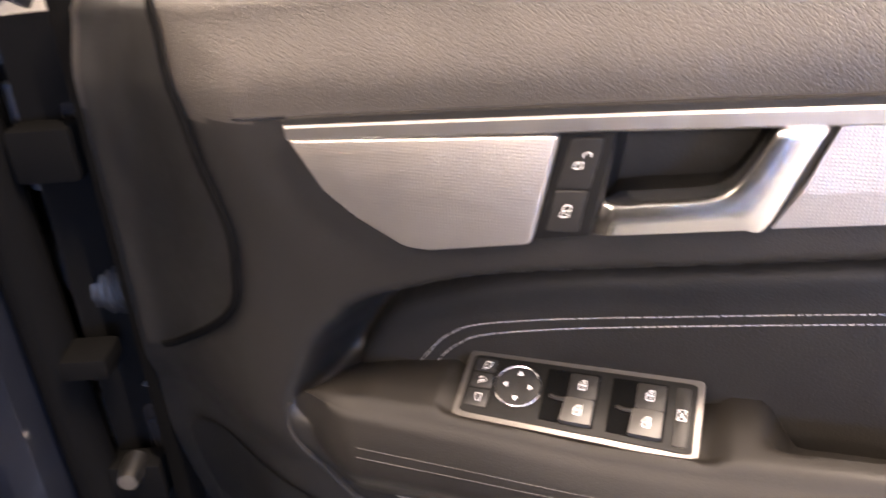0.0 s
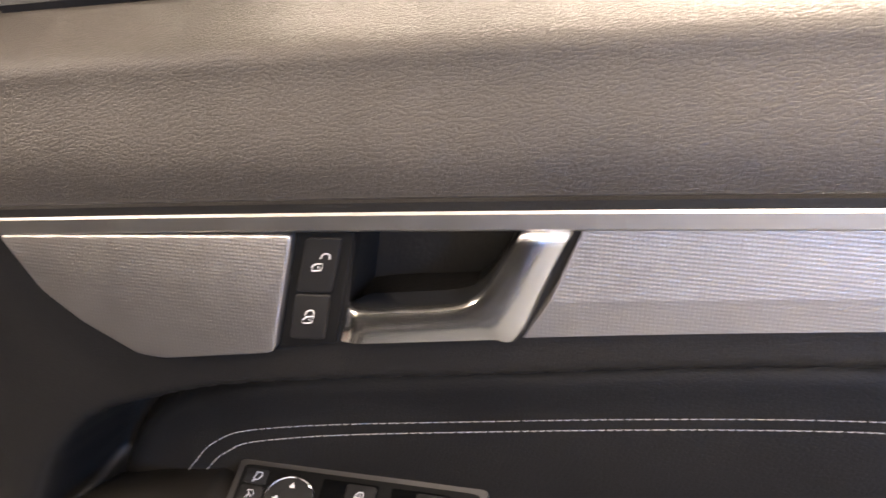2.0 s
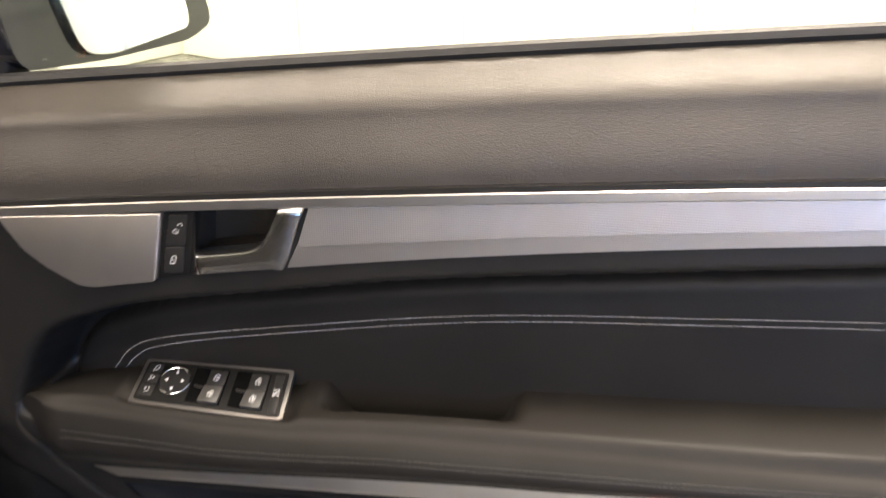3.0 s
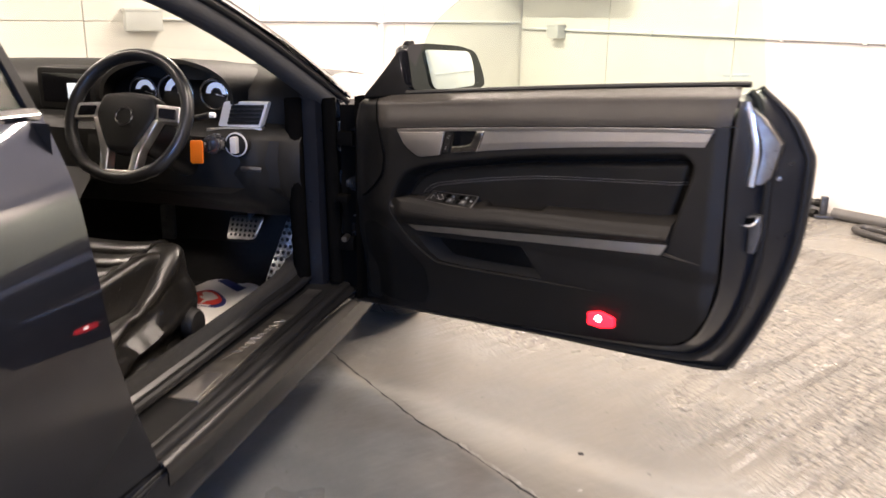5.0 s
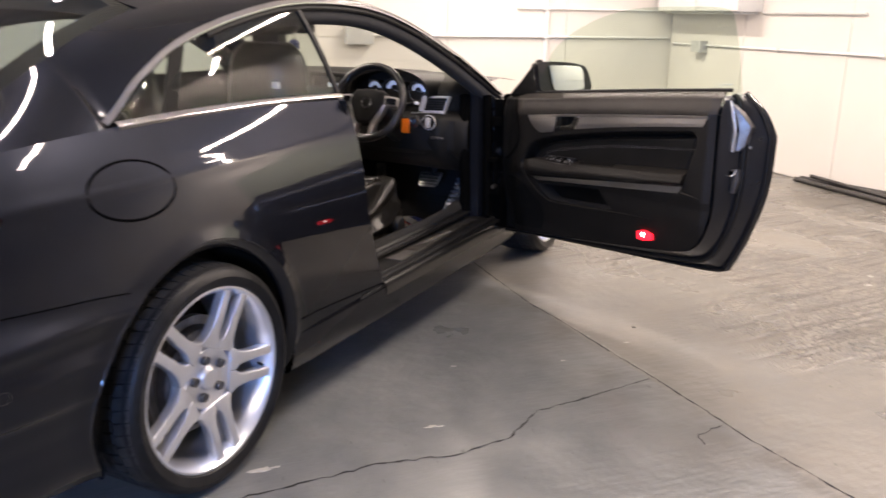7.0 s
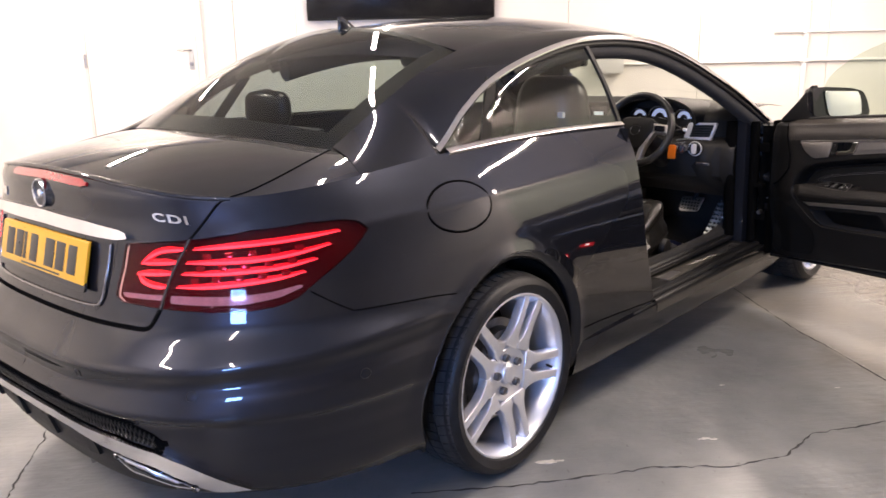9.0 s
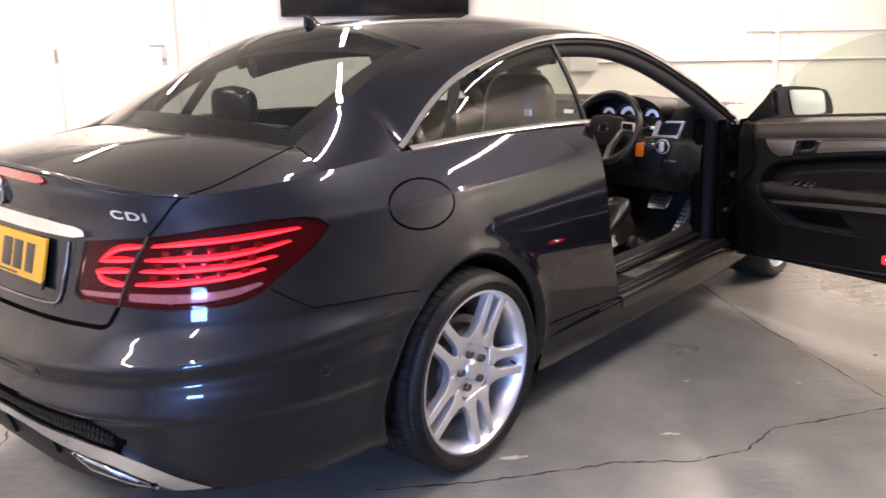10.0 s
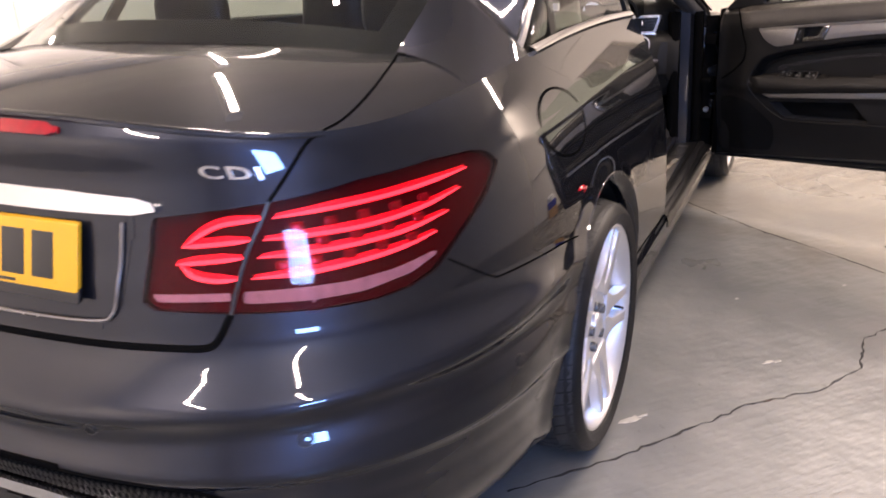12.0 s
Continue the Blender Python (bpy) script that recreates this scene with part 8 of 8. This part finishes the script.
def build_cabin():
    part("cabin_floor", box(-0.70, -0.2, 0.196, 0.62, 2.52, 0.205), CARPET, car, "black carpet")
    part("bulkhead", faced(sheet([[Vector((x, y, z)) for x in steps(-0.60, 0.60, 6)] for y, z in ((2.30, 0.20), (2.46, 0.32), (2.52, 0.60), (2.50, 0.93))])), CARPET, car)
    part("side_lining", faced(sheet([[Vector((-0.70 - 0.02 * math.sin(z * 3), y, z)) for z in steps(0.2, 0.985, 8)] for y in steps(-0.3, 2.3, 8)])), BLACK, car, "black left door lining")
    part("side_lining", faced(sheet([[Vector((0.66 - 0.03 * (z - 0.4), y, z)) for z in steps(0.2, 0.99, 8)] for y in steps(-0.3, 0.86, 6)])), BLACK, car, "black rear side lining")
    part("lining_edge", faced(sheet([[Vector((0.66 + x, 0.862 + 0.0 * x, z)) for x in (0.0, 0.03, 0.10)] for z in steps(0.22, 0.99, 8)])), BLACK, car)
    # headlining
    rows = []
    for y in steps(1.40, 0.18, 16):
        e = by_y(SEAM, y)
        rows.append([Vector((e.x * k * 1.02, e.y, e.z - 0.030 + 0.03 * (1 - k * k))) for k in steps(1, -1, 12)])
    part("headlining", faced(sheet(rows)), HEADLINER, car, "grey cloth headlining")
    # rear shelf and bench
    part("parcel_shelf", faced(sheet([[Vector((x, y, z + 0.01 * (1 - (x / 0.6) ** 2))) for x in steps(-0.56, 0.56, 10)] for y, z in ((-0.44, 1.005), (-0.2, 1.0), (0.0, 0.985), (0.03, 0.96))])), CARPET, car, "dark parcel shelf")
    for cx in (-0.30, 0.30):
        rows = []
        for f in steps(0, 1, 14):
            z = 0.45 + 0.56 * f
            y = 0.30 - 0.24 * f
            row = []
            for a in steps(0, 2 * math.pi, 24)[:-1]:
                c, s = math.cos(a), math.sin(a)
                row.append(Vector((cx + 0.25 * (abs(c) ** 0.5) * (1 if c > 0 else -1), y + 0.07 * (abs(s) ** 0.7) * (1 if s > 0 else -1), z)))
            rows.append(row)
        bm = sheet(rows, closed_v=True)
        bm.verts.ensure_lookup_table()
        bm.faces.new([bm.verts[14 * 24 + k] for k in range(24)])
        part("rear_backrest", faced(bm), SEAT_LEATHER, car, "black leather rear seat back", sharp=80)
        rows = []
        for f in steps(0, 1, 10):
            k = math.sqrt(max(0.0, 1 - (2 * f - 1) ** 4))
            rows.append([Vector((cx * 1.13 + 0.125 * k * (abs(math.cos(a)) ** 0.6) * (1 if math.cos(a) > 0 else -1), 0.06 + 0.045 * k * math.sin(a), 1.0 + 0.155 * f)) for a in steps(0, 2 * math.pi, 24)[:-1]])
        part("rear_headrest", faced(sheet(rows, closed_v=True)), SEAT_LEATHER, car, "black rear headrest", sharp=80)
    part("rear_bench", box(-0.58, 0.20, 0.25, 0.58, 0.70, 0.47, 0.05, segments=3), SEAT_LEATHER, car, "black leather rear bench")
    # pedals
    rest = rounded([(0.520, 0.478), (0.574, 0.478), (0.535, 0.266), (0.468, 0.266)], 0.012)

    def foot(a, b, h):
        return Vector((a, 2.21 + 0.42 * (b - 0.27) - h * 0.9, b + h * 0.4))

    plate = part("foot_rest", pad(rest, foot, -0.02, 0.004, 0.002), BRIGHT_STEEL, car, "bright studded steel foot rest")
    for i in range(10):
        for j in range(3):
            f = (i + 0.5) / 10
            lx, rx = 0.520 + (0.468 - 0.520) * f, 0.574 + (0.535 - 0.574) * f
            x = lx + (rx - lx) * (j + 0.5) / 3
            z = 0.478 + (0.266 - 0.478) * f
            o = [(x + 0.0065 * math.cos(t), z + 0.0065 * math.sin(t)) for t in steps(0, 2 * math.pi, 8)[:-1]]
            part("rubber_stud", pad(o, foot, 0.003, 0.0065, 0.001), RUBBER, plate)
    def brake(a, b, h):
        return Vector((a, 2.13 + 0.5 * (b - 0.43) - h, b))
    plate = part("brake_pedal", pad(rounded([(0.372, 0.502), (0.492, 0.506), (0.470, 0.436), (0.372, 0.432)], 0.012), brake, -0.012, 0.004, 0.002), STEEL, car, "studded steel brake pedal")
    for i in range(4):
        for j in range(6):
            x, z = 0.386 + 0.0165 * j, 0.448 + 0.015 * i
            o = [(x + 0.005 * math.cos(t), z + 0.005 * math.sin(t)) for t in steps(0, 2 * math.pi, 8)[:-1]]
            part("rubber_stud", pad(o, brake, 0.003, 0.006, 0.001), RUBBER, plate)
    part("pedal_arm", sweep([Vector((0.44, 2.16, 0.49)), Vector((0.44, 2.28, 0.62)), Vector((0.44, 2.36, 0.75))], ring(0.012, 8)), STEELDARK, car)
    part("throttle_pedal", box(0.10, 2.17, 0.40, 0.15, 2.19, 0.52, 0.006), STEEL, car, "steel throttle pedal")
    # rear view mirror with hanging clip
    part("inner_mirror", box(-0.12, 1.56, 1.19, 0.13, 1.60, 1.255, 0.015, segments=3), GLOSS, car, "black rear view mirror")
    part("mirror_stem", sweep([Vector((0, 1.60, 1.225)), Vector((0, 1.66, 1.27))], ring(0.012, 10)), BLACK, car)


build_seat(0.375, 1.40)
build_seat(-0.375, 1.40)
build_wheel_of_steering()
build_dash()
build_cabin()


def build_loose():
    mat_at = Matrix.Translation((0.33, 2.06, 0.2055))
    corners = [(0.14, 1.98), (0.19, 2.37), (0.52, 2.25), (0.455, 1.83)]

    def lay(a, b, h):
        p = Vector((*corners[0], 0)) * (1 - a) * (1 - b) + Vector((*corners[1], 0)) * (1 - a) * b + Vector((*corners[2], 0)) * a * b + Vector((*corners[3], 0)) * a * (1 - b)
        return Vector((p.x, p.y, 0.207 + h + 0.010 * math.sin(a * 7 + b * 4) ** 2))

    mat_ob = thing("paper_mat", (0.33, 2.06, 0.2055), "white printed paper floor mat in the driver footwell", "floor mat")
    sheet_bm = thicken(sheet([[lay(a, b, 0.0) for b in steps(0, 1, 12)] for a in steps(0, 1, 12)]), 0.0008)
    part("paper", sheet_bm, PAPER, mat_ob)

    def print_patch(line, mat, label):
        part("print", pad(line, lay, 0.0005, 0.0022, 0.0002), mat, mat_ob, label)

    print_patch([(0.35 + 0.28 * math.cos(t), 0.48 + 0.17 * math.sin(t)) for t in steps(0, 2 * math.pi, 30)[:-1]], PRINTBLUE, "dark blue printed ring")
    bm = pad([(0.32 + 0.25 * math.cos(t), 0.485 + 0.145 * math.sin(t)) for t in steps(0, 2 * math.pi, 30)[:-1]], lay, 0.001, 0.0030, 0.0002)
    part("print", bm, PRINTRED, mat_ob, "red printed oval")
    print_patch([(0.15, 0.86), (0.5, 0.80), (0.95, 0.84), (0.95, 0.92), (0.5, 0.90), (0.2, 0.95)], PRINTBLUE, "dark blue printed band")
    part("print", pad([(0.2, 0.50), (0.45, 0.53), (0.48, 0.50), (0.25, 0.46)], lay, 0.0028, 0.0038, 0.0002), PAPER, mat_ob)
    key = thing("car_key", (0.506, 1.80, 0.80), "car key in the ignition with an orange tag", "key")
    part("key_body", box(0.496, 1.79, 0.785, 0.516, 1.825, 0.815, 0.005), GLOSS, key)
    part("key_ring", sweep([Vector((0.498 + 0.014 * math.cos(t), 1.785, 0.806 + 0.014 * math.sin(t))) for t in steps(0, 2 * math.pi, 20)[:-1]], ring(0.0018, 6), closed=True), CHROME, key, "steel key ring")
    o = rounded([(0.476, 0.820), (0.508, 0.823), (0.514, 0.816), (0.512, 0.757), (0.478, 0.754), (0.473, 0.762)], 0.003)
    part("key_tag", pad(o, lambda a, b, h: Vector((a, 1.768 - h, b)), -0.002, 0.003, 0.0015), ORANGE, key, "orange plastic key tag")
    hang = thing("mirror_charm", (0.0, 1.57, 1.15), "small blue charm hanging from the inner mirror", "charm")
    part("cord", sweep([Vector((0.02, 1.585, 1.195)), Vector((0.02, 1.585, 1.16))], ring(0.002, 6)), INK, hang)
    part("charm_body", lathe([(0.0, 1.165), (0.018, 1.16), (0.026, 1.148), (0.020, 1.136), (0.028, 1.128), (0.012, 1.118), (0.0, 1.116)], "z", 14, (0.02, 1.585, 0)), PRINTBLUE, hang)
    part("charm_card", box(0.0, 1.583, 1.085, 0.04, 1.587, 1.108, 0.001), PAPER, hang)


build_loose()
